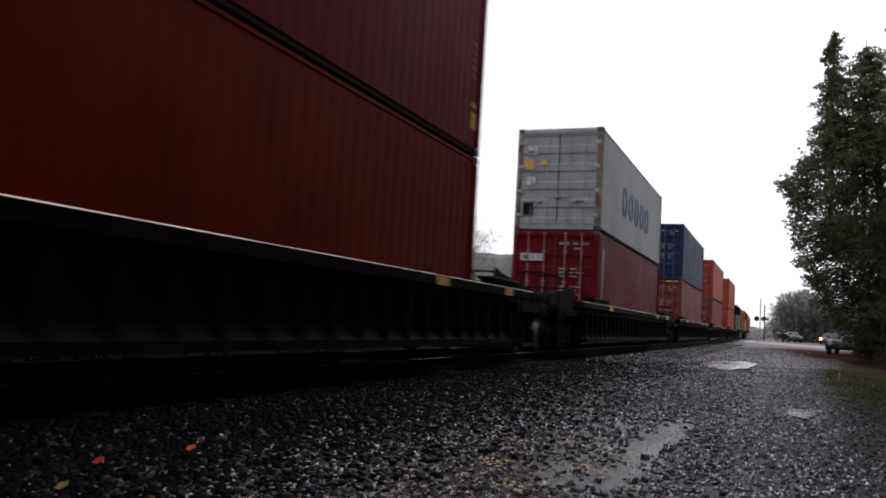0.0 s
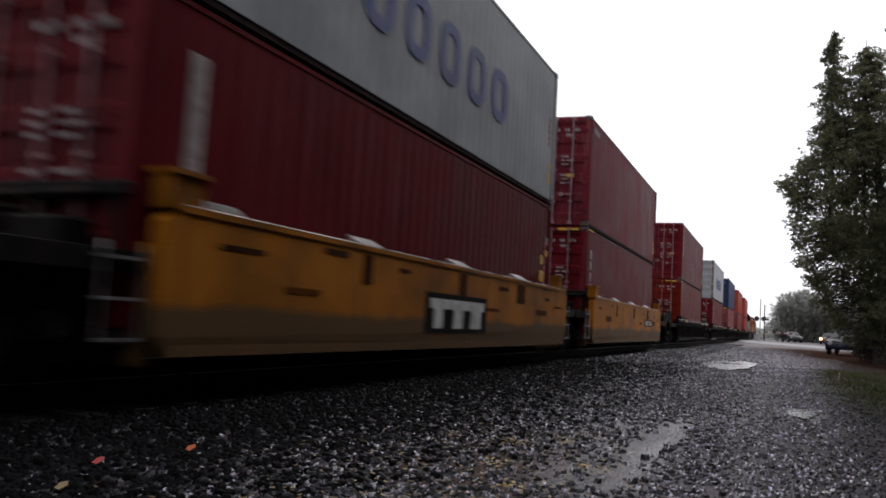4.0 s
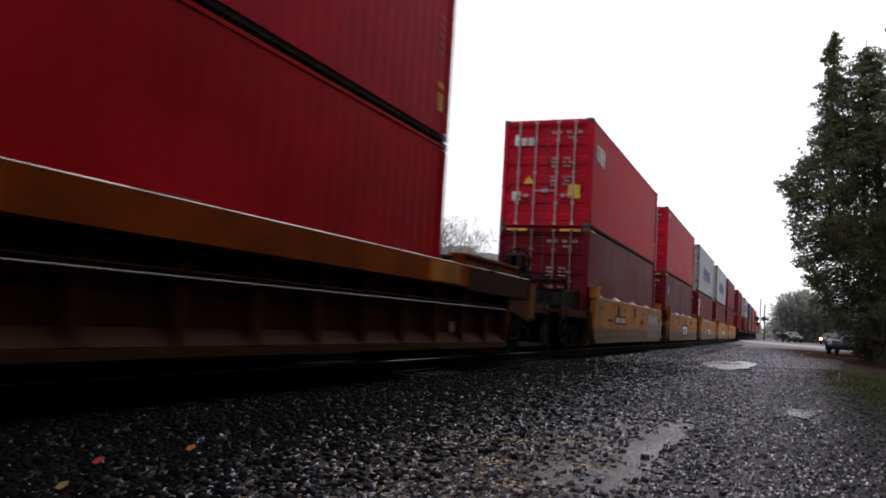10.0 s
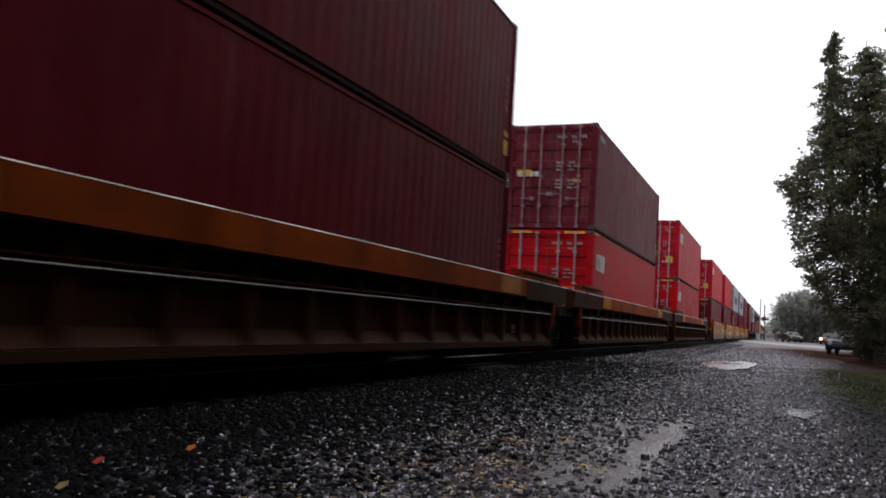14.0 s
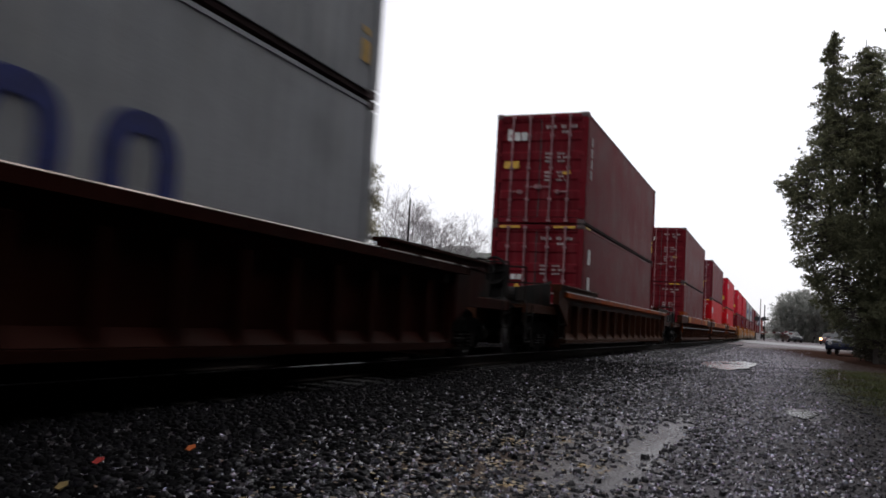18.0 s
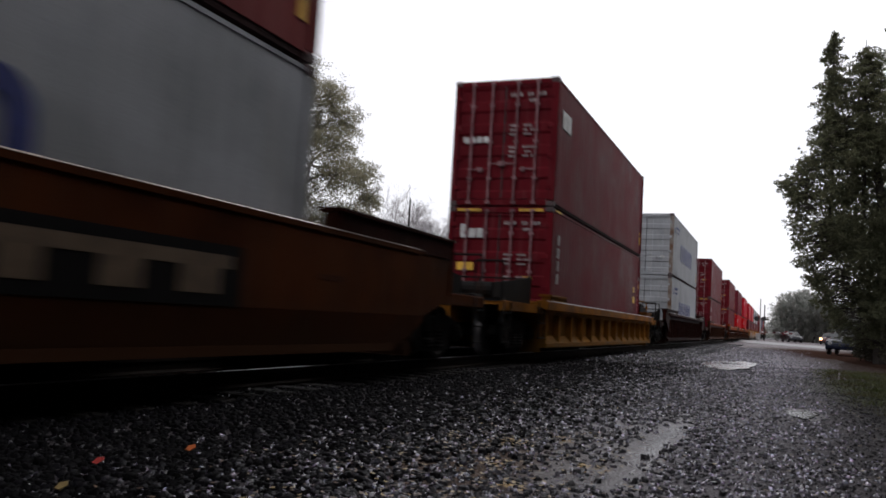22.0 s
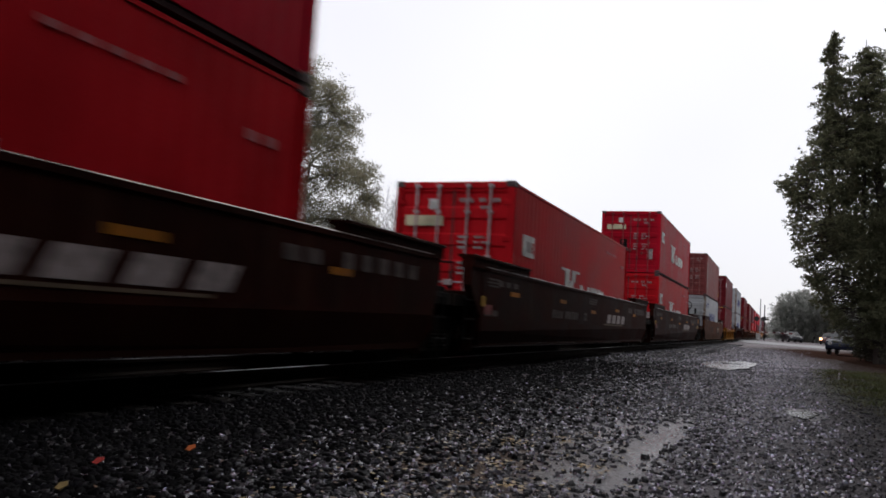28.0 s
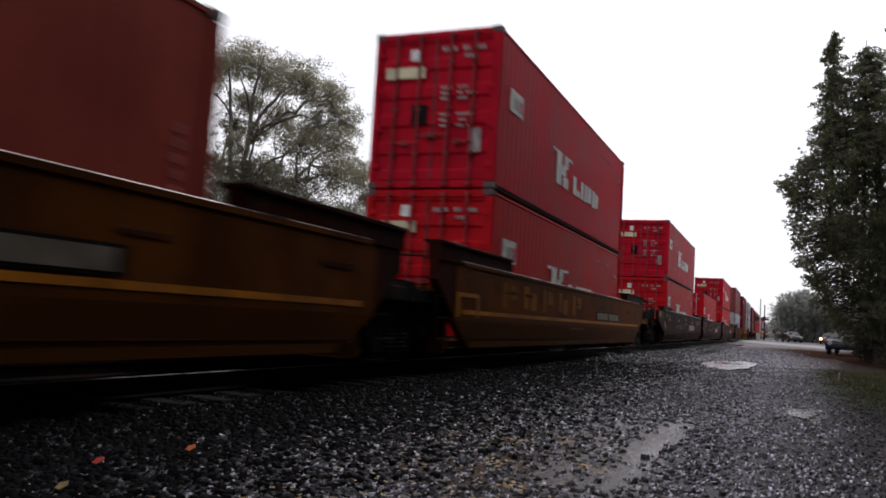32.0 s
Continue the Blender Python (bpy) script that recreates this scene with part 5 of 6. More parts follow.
    l.new(sp.outputs["Result"], sp2.inputs[2])
    drier = n.new("ShaderNodeMapRange")
    drier.inputs["To Min"].default_value, drier.inputs["To Max"].default_value = 1.0, 0.0
    l.new(most(far_dark, litter, needles), drier.inputs["Value"])
    gloss = n.new("ShaderNodeMath")
    gloss.operation = "MULTIPLY"
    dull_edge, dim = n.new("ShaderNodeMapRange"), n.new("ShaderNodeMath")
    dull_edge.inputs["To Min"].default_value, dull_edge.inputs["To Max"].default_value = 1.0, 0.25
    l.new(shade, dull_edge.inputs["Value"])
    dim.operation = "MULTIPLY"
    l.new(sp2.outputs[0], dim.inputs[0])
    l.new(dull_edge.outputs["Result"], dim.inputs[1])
    l.new(dim.outputs[0], gloss.inputs[0])
    l.new(drier.outputs["Result"], gloss.inputs[1])
    l.new(gloss.outputs[0], b.inputs["Specular IOR Level"])
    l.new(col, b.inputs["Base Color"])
    rg = n.new("ShaderNodeMapRange")
    rg.inputs["To Min"].default_value, rg.inputs["To Max"].default_value = 0.5, 0.22
    l.new(mud, rg.inputs["Value"])
    l.new(rg.outputs["Result"], b.inputs["Roughness"])
    bp = n.new("ShaderNodeBump")
    bp.inputs["Distance"].default_value = 0.03
    calm = n.new("ShaderNodeMapRange")
    calm.inputs["To Min"].default_value, calm.inputs["To Max"].default_value = 0.8, 0.12
    l.new(mud, calm.inputs["Value"])
    l.new(calm.outputs["Result"], bp.inputs["Strength"])
    l.new(vo.outputs["Distance"], bp.inputs["Height"])
    l.new(bp.outputs["Normal"], b.inputs["Normal"])
    return m


gx = np.unique(np.concatenate([-np.geomspace(9, 1500, 26), np.arange(-8.2, -7.2, 0.08), np.arange(-9, 9.01, 0.22), np.geomspace(9, 1500, 26)]))
gy = np.unique(np.concatenate([-np.geomspace(4, 800, 18), np.arange(-4, 40, 0.3), np.geomspace(40, 2500, 60)]))
X, Y = np.meshgrid(gx, gy)
V = np.stack([X, Y, ground_z(X, Y)], -1).reshape(-1, 3)
i, j = np.meshgrid(np.arange(len(gx) - 1), np.arange(len(gy) - 1))
a = (j * len(gx) + i).ravel()
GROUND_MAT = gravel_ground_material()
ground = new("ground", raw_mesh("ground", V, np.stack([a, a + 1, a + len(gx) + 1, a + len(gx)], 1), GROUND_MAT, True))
tagged(ground, "wet dark gravel ground beside the railway, muddy in places", "ground", kind="structure")


def stones(name, count, xr, yr, size, mat, seed, label, near_bias=1.0, thin=((-99, 99), (0, 0)), back=0.0):
    """Loose broken stones lying on the ground: squashed, twisted lumps of twelve triangles each or so."""
    r = np.random.default_rng(seed)
    x = r.uniform(*xr, count)
    y = yr[0] * (yr[1] / yr[0]) ** (r.uniform(0, 1, count) ** near_bias)
    y = y - back
    dip = lambda cx, cy, rx, ry: np.exp(-(((x - cx) / rx) ** 2 + ((y - cy) / ry) ** 2) ** 1.5)
    rut = 0.84 * dip(-0.82 + 0.04 * np.sin(3 * y), 6.5, 0.16, 2.3) + 0.62 * dip(-1.2, 6.7, 0.40, 1.4) + 0.7 * dip(-1.06, 4.75, 0.30, 0.5) + 0.85 * dip(0.28, 10.2, 0.24, 0.55) + 0.35 * dip(-1.7, 4.9, 0.5, 1.3)
    keep = (r.uniform(0, 1, count) > 1.05 * rut) & (r.uniform(0, 1, count) > np.interp(x, thin[0], thin[1]))
    x, y = x[keep], y[keep]
    count = len(x)
    base = np.array([(-1, -1, -1), (1, -1, -1), (1, 1, -1), (-1, 1, -1), (-.8, -.8, 1), (.8, -.8, 1), (.8, .8, 1), (-.8, .8, 1)], float) * 0.5
    quads = np.array([(0, 1, 5, 4), (1, 2, 6, 5), (2, 3, 7, 6), (3, 0, 4, 7), (4, 5, 6, 7)])
    v = base[None] * (1 + r.uniform(-0.45, 0.35, (count, 8, 3)))
    s = r.uniform(size[0], size[1], (count, 1)) * r.uniform(0.7, 1.3, (count, 3))
    s[:, 2] *= 0.7
    v = v * s[:, None, :]
    yaw, tip = r.uniform(0, 6.28, count), r.uniform(-0.6, 0.6, count)
    c, sn = np.cos(tip)[:, None], np.sin(tip)[:, None]
    v = np.stack([v[..., 0], v[..., 1] * c - v[..., 2] * sn, v[..., 1] * sn + v[..., 2] * c], -1)
    c, sn = np.cos(yaw)[:, None], np.sin(yaw)[:, None]
    v = np.stack([v[..., 0] * c - v[..., 1] * sn, v[..., 0] * sn + v[..., 1] * c, v[..., 2]], -1)
    v += np.stack([x, y, ground_z(x, y) + s[:, 2] * 0.22], -1)[:, None, :]
    f = (quads[None] + 8 * np.arange(count)[:, None, None]).reshape(-1, 4)
    return tagged(new(name, raw_mesh(name, v.reshape(-1, 3), f, mat)), label, "gravel", kind="stuff")


def stone_material(name, dark, light, rough=0.42, shine=0.6, share=0.80, dull=0.08, steps=((0.75, 0.40), (0.93, 1.0))):
    m = bpy.data.materials.new(name)
    m.use_nodes = True
    n, l = m.node_tree.nodes, m.node_tree.links
    b = n["Principled BSDF"]
    geo, ramp, tc, no, mx = n.new("ShaderNodeNewGeometry"), n.new("ShaderNodeValToRGB"), n.new("ShaderNodeTexCoord"), n.new("ShaderNodeTexNoise"), n.new("ShaderNodeMix")
    ramp.color_ramp.elements[0].color, ramp.color_ramp.elements[1].color = (*dark, 1), (*light, 1)
    ramp.color_ramp.elements[1].color = (*[2.2 * p for p in light], 1)
    for at, f in steps:
        e = ramp.color_ramp.elements.new(at)
        e.color = (*[f * p + (1 - f) * q for p, q in zip(light, dark)], 1)
    l.new(geo.outputs["Random Per Island"], ramp.inputs["Fac"])
    no.inputs["Scale"].default_value = 45
    l.new(tc.outputs["Object"], no.inputs["Vector"])
    mx.data_type, mx.blend_type = "RGBA", "MULTIPLY"
    mx.inputs[0].default_value = 0.6
    l.new(ramp.outputs["Color"], mx.inputs[6])
    l.new(no.outputs["Color"], mx.inputs[7])
    l.new(mx.outputs[2], b.inputs["Base Color"])
    for lo, hi, at, sock in ((0.72 if dull < 0.2 else 0.55, rough - 0.12, share, "Roughness"), (dull, shine, share, "Specular IOR Level")):
        mr = n.new("ShaderNodeMapRange")
        mr.inputs["From Min"].default_value, mr.inputs["From Max"].default_value = at - 0.03, at + 0.05
        mr.inputs["To Min"].default_value, mr.inputs["To Max"].default_value = lo, hi
        l.new(geo.outputs["Random Per Island"], mr.inputs["Value"])
        l.new(mr.outputs["Result"], b.inputs[sock])
    bp = n.new("ShaderNodeBump")
    bp.inputs["Strength"].default_value, bp.inputs["Distance"].default_value = 0.5, 0.01
    l.new(no.outputs["Fac"], bp.inputs["Height"])
    l.new(bp.outputs["Normal"], b.inputs["Normal"])
    return m


# ballast near the track: the train's shade is in its near-black colour
STONE = stone_material("wet_shaded_ballast", (0.0012, 0.001, 0.0013), (0.0062, 0.0052, 0.0075), 0.30, 0.20, 0.92, 0.05)
EDGE_STONE = stone_material("wet_grey_stone", (0.004, 0.0035, 0.0045), (0.084, 0.075, 0.099), 0.26, 0.9, 0.74, 0.2, ((0.55, 0.14), (0.9, 0.8)))
GRIT = stone_material("wet_grit", (0.008, 0.007, 0.009), (0.300, 0.272, 0.345), 0.24, 1.0, 0.58, 0.34, ((0.52, 0.12), (0.72, 0.62), (0.9, 0.9)))
# grit with the trees' shade put into its colour
SHADED_GRIT = stone_material("shaded_grit", (0.006, 0.0055, 0.006), (0.052, 0.047, 0.051), 0.36, 0.5, 0.84, 0.10)
stones("ballast_stones", 40000, (-7.6, -1.4), (2.2, 24), (0.022, 0.050), STONE, 3, "broken wet ballast stones beside the track, coloured dark for the train's shade", 0.85, ((-2.8, -1.4), (0, 1)))
stones("edge_stones", 24000, (-3.8, -0.2), (2.2, 26), (0.016, 0.042), EDGE_STONE, 7, "small broken grey stones at the foot of the ballast", 0.85, ((-3.2, -1.8, -1.4, -0.2), (1, 0.1, 0.15, 1)))
stones("gravel", 40000, (-3.6, 1.0), (2.2, 26), (0.009, 0.030), GRIT, 4, "fine wet gravel on the lane beside the track", 0.8, ((-3.6, -1.6, 0.0, 1.0), (1, 0, 0, 1)))
stones("muddy_gravel", 16000, (0.0, 2.8), (2.2, 26), (0.008, 0.024), SHADED_GRIT, 24, "fine gravel at the lane's edge, coloured dark for the trees' shade", 0.8, ((0.0, 1.0), (1, 0)))
stones("gravel", 9000, (-3.0, 4.4), (6, 12.5), (0.010, 0.030), GRIT, 14, "wet gravel around the standpoint", 1.0, ((-3.0, -1.6), (1, 0)), 10.3)
stones("ballast_stones", 9000, (-7.6, -2.2), (6, 12.5), (0.026, 0.052), STONE, 15, "ballast stones beside the track, coloured dark for the train's shade", 1.0, ((-3.6, -2.2), (0, 1)), 10.3)
stones("far_gravel", 11000, (-3.4, 2.2), (20, 60), (0.02, 0.045), GRIT, 6, "fine wet gravel further along the lane", 0.9, ((-3.4, -1.2, 0.6, 2.2), (0, 0, 0.75, 1)))
stones("far_ballast_stones", 9000, (-7.6, -2.6), (20, 75), (0.04, 0.08), EDGE_STONE, 5, "broken grey ballast stones further along the track", 0.9)


# ---- fallen leaves ----
def fallen_leaves(name, count, xr, yr, mats, seed, label):
    r = np.random.default_rng(seed)
    for k, m in enumerate(mats):
        c = count // len(mats)
        x, y = r.uniform(*xr, c), yr[0] * (yr[1] / yr[0]) ** r.uniform(0, 1, c)
        s, yaw = r.uniform(0.009, 0.022, c), r.uniform(0, 6.28, c)
        shape = np.array([(-1, 0, .1), (-.3, -.55, 0), (.6, -.4, .15), (1.2, 0, .3), (.6, .4, .12), (-.3, .55, .02)])
        v = shape[None] * s[:, None, None]
        v[..., 2] *= r.uniform(0.2, 1.6, (c, 1))
        cs, sn = np.cos(yaw)[:, None], np.sin(yaw)[:, None]
        v = np.stack([v[..., 0] * cs - v[..., 1] * sn, v[..., 0] * sn + v[..., 1] * cs, v[..., 2]], -1)
        v += np.stack([x, y, ground_z(x, y) + 0.034], -1)[:, None, :]
        f = (np.array([(0, 1, 2, 5), (5, 2, 3, 4)])[None] + 6 * np.arange(c)[:, None, None]).reshape(-1, 4)
        tagged(new(name, raw_mesh(name, v.reshape(-1, 3), f, m)), label, "fallen leaves", kind="stuff")


LEAF_Y = material("yellow_leaf", (0.27, 0.19, 0.07), 0.5, scale=8)
LEAF_GOLD = material("golden_leaf", (0.34, 0.19, 0.025), 0.45, scale=8)
LEAF_O = material("orange_leaf", (0.42, 0.10, 0.02), 0.5, scale=8)
LEAF_B = material("brown_leaf", (0.11, 0.06, 0.03), 0.5, scale=8)
LEAF_R = material("red_leaf", (0.45, 0.04, 0.03), 0.5, scale=8)
fallen_leaves("fallen_leaves", 700, (-2.8, 1.4), (2.6, 14), (LEAF_Y, LEAF_B, LEAF_B), 8, "yellow and brown fallen leaves scattered on wet gravel")
fallen_leaves("fallen_leaves", 340, (-2.2, -0.9), (2.9, 6.4), (LEAF_Y, LEAF_B), 9, "yellow leaves gathered on the muddy edge")
for k, (x, y) in enumerate(((-1.66, 5.42), (-1.40, 5.82), (-1.52, 4.62), (-1.24, 4.05), (-1.0, 4.9))):
    fallen_leaves("fallen_leaves", 26, (x - 0.09, x + 0.09), (y - 0.14, y + 0.14), (LEAF_GOLD, LEAF_Y), 60 + k, "heap of golden fallen leaves on brown mud")
for nm, x, y, m, lb in (("fallen_leaf", -3.12, 3.16, LEAF_R, "bright red fallen leaf on the ballast"), ("fallen_leaf", -3.06, 3.78, LEAF_O, "orange fallen leaf on the ballast"),
                        ("fallen_leaf", -2.86, 2.70, LEAF_Y, "yellow-green fallen leaf on the ballast"), ("fallen_leaf", -1.30, 3.30, LEAF_O, "orange fallen leaf on the gravel"), ("fallen_leaf", -0.42, 3.95, LEAF_O, "small orange fallen leaf on the gravel")):
    s = Solid()
    pts = [(math.cos(q) * (0.034 if k % 2 else 0.026), math.sin(q) * (0.034 if k % 2 else 0.026)) for k, q in enumerate([2 * math.pi * q / 10 for q in range(10)])]
    s.prism(pts, "z", 0, 0.004)
    ob = tagged(new(nm, s.mesh(nm, m)), lb, "leaf")
    ob.matrix_world = pose(x, y, float(ground_z(x, y)) + 0.045, 18, -22, 40)


# ---- short grass at the lane's edge ----
def grass(name, count, xr, yr, mat, seed, label):
    r = np.random.default_rng(seed)
    x, y = r.uniform(*xr, count), r.uniform(*yr, count)
    keep = r.uniform(0, 1, count) < np.clip((x - xr[0]) / 0.9, 0, 1) * (0.35 + 0.65 * (np.sin(2.1 * x + 1.3 * y) * np.sin(1.7 * y) > -0.2))
    x, y = x[keep], y[keep]
    c = len(x)
    h, a = r.uniform(0.03, 0.09, c), r.uniform(0, 6.28, c)
    w, lean = 0.005, r.normal(0, 0.03, (c, 2))
    z = ground_z(x, y)
    v = np.stack([np.stack([x - w * np.cos(a), y - w * np.sin(a), z], -1), np.stack([x + w * np.cos(a), y + w * np.sin(a), z], -1),
                  np.stack([x + lean[:, 0], y + lean[:, 1], z + h], -1)], 1)
    return tagged(new(name, raw_mesh(name, v.reshape(-1, 3), np.arange(3 * c).reshape(-1, 3), mat)), label, "grass", kind="stuff")


GRASS = material("short_olive_grass", (0.060, 0.075, 0.022), 0.6, spec=0.2, scale=1.2, second=(0.075, 0.058, 0.024))
grass("grass", 26000, (0.75, 4.2), (11.0, 26.0), GRASS, 17, "short olive grass among leaves at the lane's edge")

# ---- puddles ----
def water_material():
    m = bpy.data.materials.new("puddle_water")
    m.use_nodes = True
    n, l = m.node_tree.nodes, m.node_tree.links
    b = n["Principled BSDF"]
    b.inputs["Base Color"].default_value = (0.03, 0.03, 0.032, 1)
    b.inputs["Roughness"].default_value = 0.2
    b.inputs["Specular IOR Level"].default_value = 0.6
    tc, no, bp = n.new("ShaderNodeTexCoord"), n.new("ShaderNodeTexNoise"), n.new("ShaderNodeBump")
    no.inputs["Scale"].default_value = 14
    bp.inputs["Strength"].default_value, bp.inputs["Distance"].default_value = 0.35, 0.01
    l.new(tc.outputs["Object"], no.inputs["Vector"])
    l.new(no.outputs["Fac"], bp.inputs["Height"])
    l.new(bp.outputs["Normal"], b.inputs["Normal"])
    return m


WATER = water_material()


def puddle(x, y, rx, ry, seed, label, z=0.018):
    r = random.Random(seed)
    ph = [r.uniform(0, 6.28) for _ in range(4)]
    pts = []
    for k in range(48):
        q = 2 * math.pi * k / 48
        w = 1 + 0.14 * math.sin(2 * q + ph[0]) + 0.10 * math.sin(3 * q + ph[1]) + 0.06 * math.sin(7 * q + ph[2]) + 0.04 * math.sin(11 * q + ph[3])
        pts.append((rx * w * math.cos(q), ry * w * math.sin(q)))
    s = Solid().prism(pts, "z", -0.03, 0)
    ob = tagged(new("puddle", s.mesh("puddle", WATER)), label, "puddle", "puddles", "structure")
    ob.matrix_world = pose(x, y, float(ground_z(np.float64(x), np.float64(y))) + z)


puddle(-1.2, 24.0, 0.60, 3.6, 1, "rain puddle on the gravel lane, mirroring the white sky", 0.022)
puddle(0.29, 10.1, 0.16, 0.46, 2, "small shallow puddle on the lane", 0.004)
puddle(1.02, 11.2, 0.065, 0.13, 5, "tiny puddle at the grass edge", 0.014)

# ---- railway track ----
track = thing("railway_track", "single railway track on dark ballast", "railway", kind="structure")
PROFILE = [(-0.075, 0), (0.075, 0), (0.075, 0.018), (0.012, 0.04), (0.012, 0.125), (0.036, 0.14), (0.036, 0.176), (-0.036, 0.176), (-0.036, 0.14), (-0.012, 0.125), (-0.012, 0.04), (-0.075, 0.018)]
for sx in (-0.753, 0.753):
    rail = part("rail", Solid().prism([(RUN_X + sx + p, RAIL_Z - 0.18 + q) for p, q in PROFILE], "y", -120, 900), RAIL_STEEL, track)
    part("rail_head", Solid().box(RUN_X + sx - 0.03, RUN_X + sx + 0.03, -120, 900, RAIL_Z - 0.004, RAIL_Z), RAIL_TOP, rail, "polished running surface")
tie = Solid().box(-1.29, 1.29, -0.115, 0.115, -0.17, 0.0, 0.012).mesh("tie", TIMBER)
for k in range(270):
    ob = part("tie", tie, TIMBER, track)
    ob.matrix_local = pose(RUN_X + 0.03 * math.sin(k * 2.3), -8 + k * 0.5, -0.004, 0, 0, 0.8 * math.sin(k * 1.7))

# ---- level crossing, far along the lane ----
ASPHALT = material("wet_asphalt", (0.10, 0.10, 0.105), 0.38, scale=1.5, fine=200, bump=0.05, spec=0.7)
road_v = [(-16, 127, 0.06), (-5.9, 104, 0.0), (4.9, 86, -0.02), (10.0, 80, -0.02), (13, 84, 0.10), (6.0, 98, 0.10), (-6.6, 116, 0.23), (-14, 127, 0.28)]
road_s = Solid()
road_s.v = road_v + [(x, y, z - 0.4) for x, y, z in road_v]
road_s.f = [(1, 2, 5, 6), (2, 3, 4, 5), (0, 1, 6, 7), (9, 10, 13, 14), (10, 11, 12, 13), (8, 9, 14, 15)] + [(k, (k + 1) % 8, (k + 1) % 8 + 8, k + 8) for k in range(8)]
road = new("road", road_s.mesh("road", ASPHALT))
tagged(road, "wet asphalt road over the railway, shining white under the sky", "road", kind="structure")
Z0 = 0.24


def crossing_signal(x, y):
    c = thing("crossing_signal", "level crossing signal mast with lamps and a gate arm", "crossing signal")
    dark = STEEL
    part("mast", Solid().tube((0, 0, 0), (0, 0, 5.3), 0.075, 0.06, 10), BARE, c)
    part("cabinet", Solid().box(-0.45, -0.08, -0.2, 0.2, 0, 0.9, 0.04), BARE, c)
    for s in (-1, 1):
        l = Solid().disc_stack((s * 0.42, -0.1, 2.75), "y", ((-0.08, 0.3), (-0.05, 0.3), (0.0, 0.15), (0.12, 0.12)), 16).box(s * 0.05, s * 0.42, -0.04, 0.04, 2.7, 2.8)
        part("lamp_head", l, GASKET, c)
    arm = Solid().box(0.1, 4.0, -0.2, -0.12, 1.05, 1.18, 0.01)
    part("gate_arm", arm, WHITE, c)
    for k in range(4):
        part("arm_stripe", Solid().box(0.5 + k * 0.95, 0.9 + k * 0.95, -0.204, -0.116, 1.046, 1.184), PAINT["maroon"], c)
    c.matrix_world = pose(x, y, Z0)
    return c


crossing_signal(-2.05, 109.8).location.z = 0.24
pole = thing("utility_pole", "slender pole beside the level crossing", "pole")
part("shaft", Solid().tube((0, 0, 0), (0, 0, 5.1), 0.09, 0.07, 8), TIMBER, pole)
part("crossarm", Solid().box(-0.5, 0.5, -0.05, 0.05, 3.0, 3.12), TIMBER, pole)
pole.matrix_world = pose(-1.75, 124, 0.2)


GLASS = material("car_glass", (0.015, 0.018, 0.02), 0.08, spec=0.4, bump=0)
HEAD = glow("lit_headlamp", (1.0, 0.50, 0.24), 13)
LAMP_OFF = material("unlit_headlamp", (0.5, 0.5, 0.5), 0.2)


def vehicle(name, label, paint, lit, high=1.45):
    """A parked car, its front towards -y."""
    c = thing(name, label, "car", "waiting cars")
    body = Solid().prism([(-2.2, 0.32), (-2.25, 0.62), (-2.1, 0.80), (-1.0, 0.92), (1.9, 0.96), (2.2, 0.85), (2.22, 0.4), (2.1, 0.3)], "x", -0.86, 0.86)
    part("body", body, paint, c)
    cab = Solid()
    low = [(-0.80, -1.05, 0.90), (0.80, -1.05, 0.90), (0.80, 1.75, 0.94), (-0.80, 1.75, 0.94)]
    up = [(-0.62, -0.35, high), (0.62, -0.35, high), (0.62, 1.2, high), (-0.62, 1.2, high)]
    cab.v, cab.f = low + up, [(0, 1, 5, 4), (1, 2, 6, 5), (2, 3, 7, 6), (3, 0, 4, 7), (4, 5, 6, 7)]
    part("cabin", cab, GLASS, c)
    part("roof", Solid().box(-0.63, 0.63, -0.36, 1.22, high - 0.01, high + 0.04, 0.02), paint, c)
    for s in (-1, 1):
        part("headlamp", Solid().disc_stack((s * 0.62, -2.2, 0.66), "y", ((-0.06, 0.08), (-0.04, 0.11), (0.03, 0.11)), 14), HEAD if lit else LAMP_OFF, c)
        for y in (-1.4, 1.4):
            w = part("wheel", Solid().disc_stack((s * 0.78, y, 0.32), "x", ((-0.1, 0.2), (-0.1, 0.31), (0.0, 0.32), (0.1, 0.31), (0.1, 0.2)), 18), GASKET, c)
            part("rim", Solid().disc_stack((s * 0.885, y, 0.32), "x", ((-0.01, 0.2), (0.01, 0.18)), 14), BARE, w)
        part("mirror", Solid().box(s * 0.84, s * 1.0, -0.85, -0.72, 0.95, 1.07, 0.02), paint, c)
    part("bumper", Solid().box(-0.84, 0.84, -2.28, -2.15, 0.35, 0.58, 0.04), paint, c)
    return c


DARK_CAR = material("dark_car_paint", (0.025, 0.025, 0.03), 0.3, scale=3, bump=0, spec=0.2)
NAVY_CAR = material("navy_car_paint", (0.010, 0.014, 0.032), 0.3, scale=3, bump=0, spec=0.15)
RED_CAR = material("dull_red_car_paint", (0.10, 0.03, 0.03), 0.3, scale=3, bump=0)
vehicle("car", "dark car waiting on the wet road at the crossing", DARK_CAR, False).matrix_world = pose(1.75, 117.5, Z0, 0, 0, 14)
vehicle("car", "car with lit headlamps waiting on the wet road", RED_CAR, True).matrix_world = pose(6.1, 112.4, Z0, 0, 0, -14)
vehicle("parked_car", "navy blue car parked under the trees", NAVY_CAR, False).matrix_world = pose(3.85, 53.5, 0.0, 0, 0, -12)


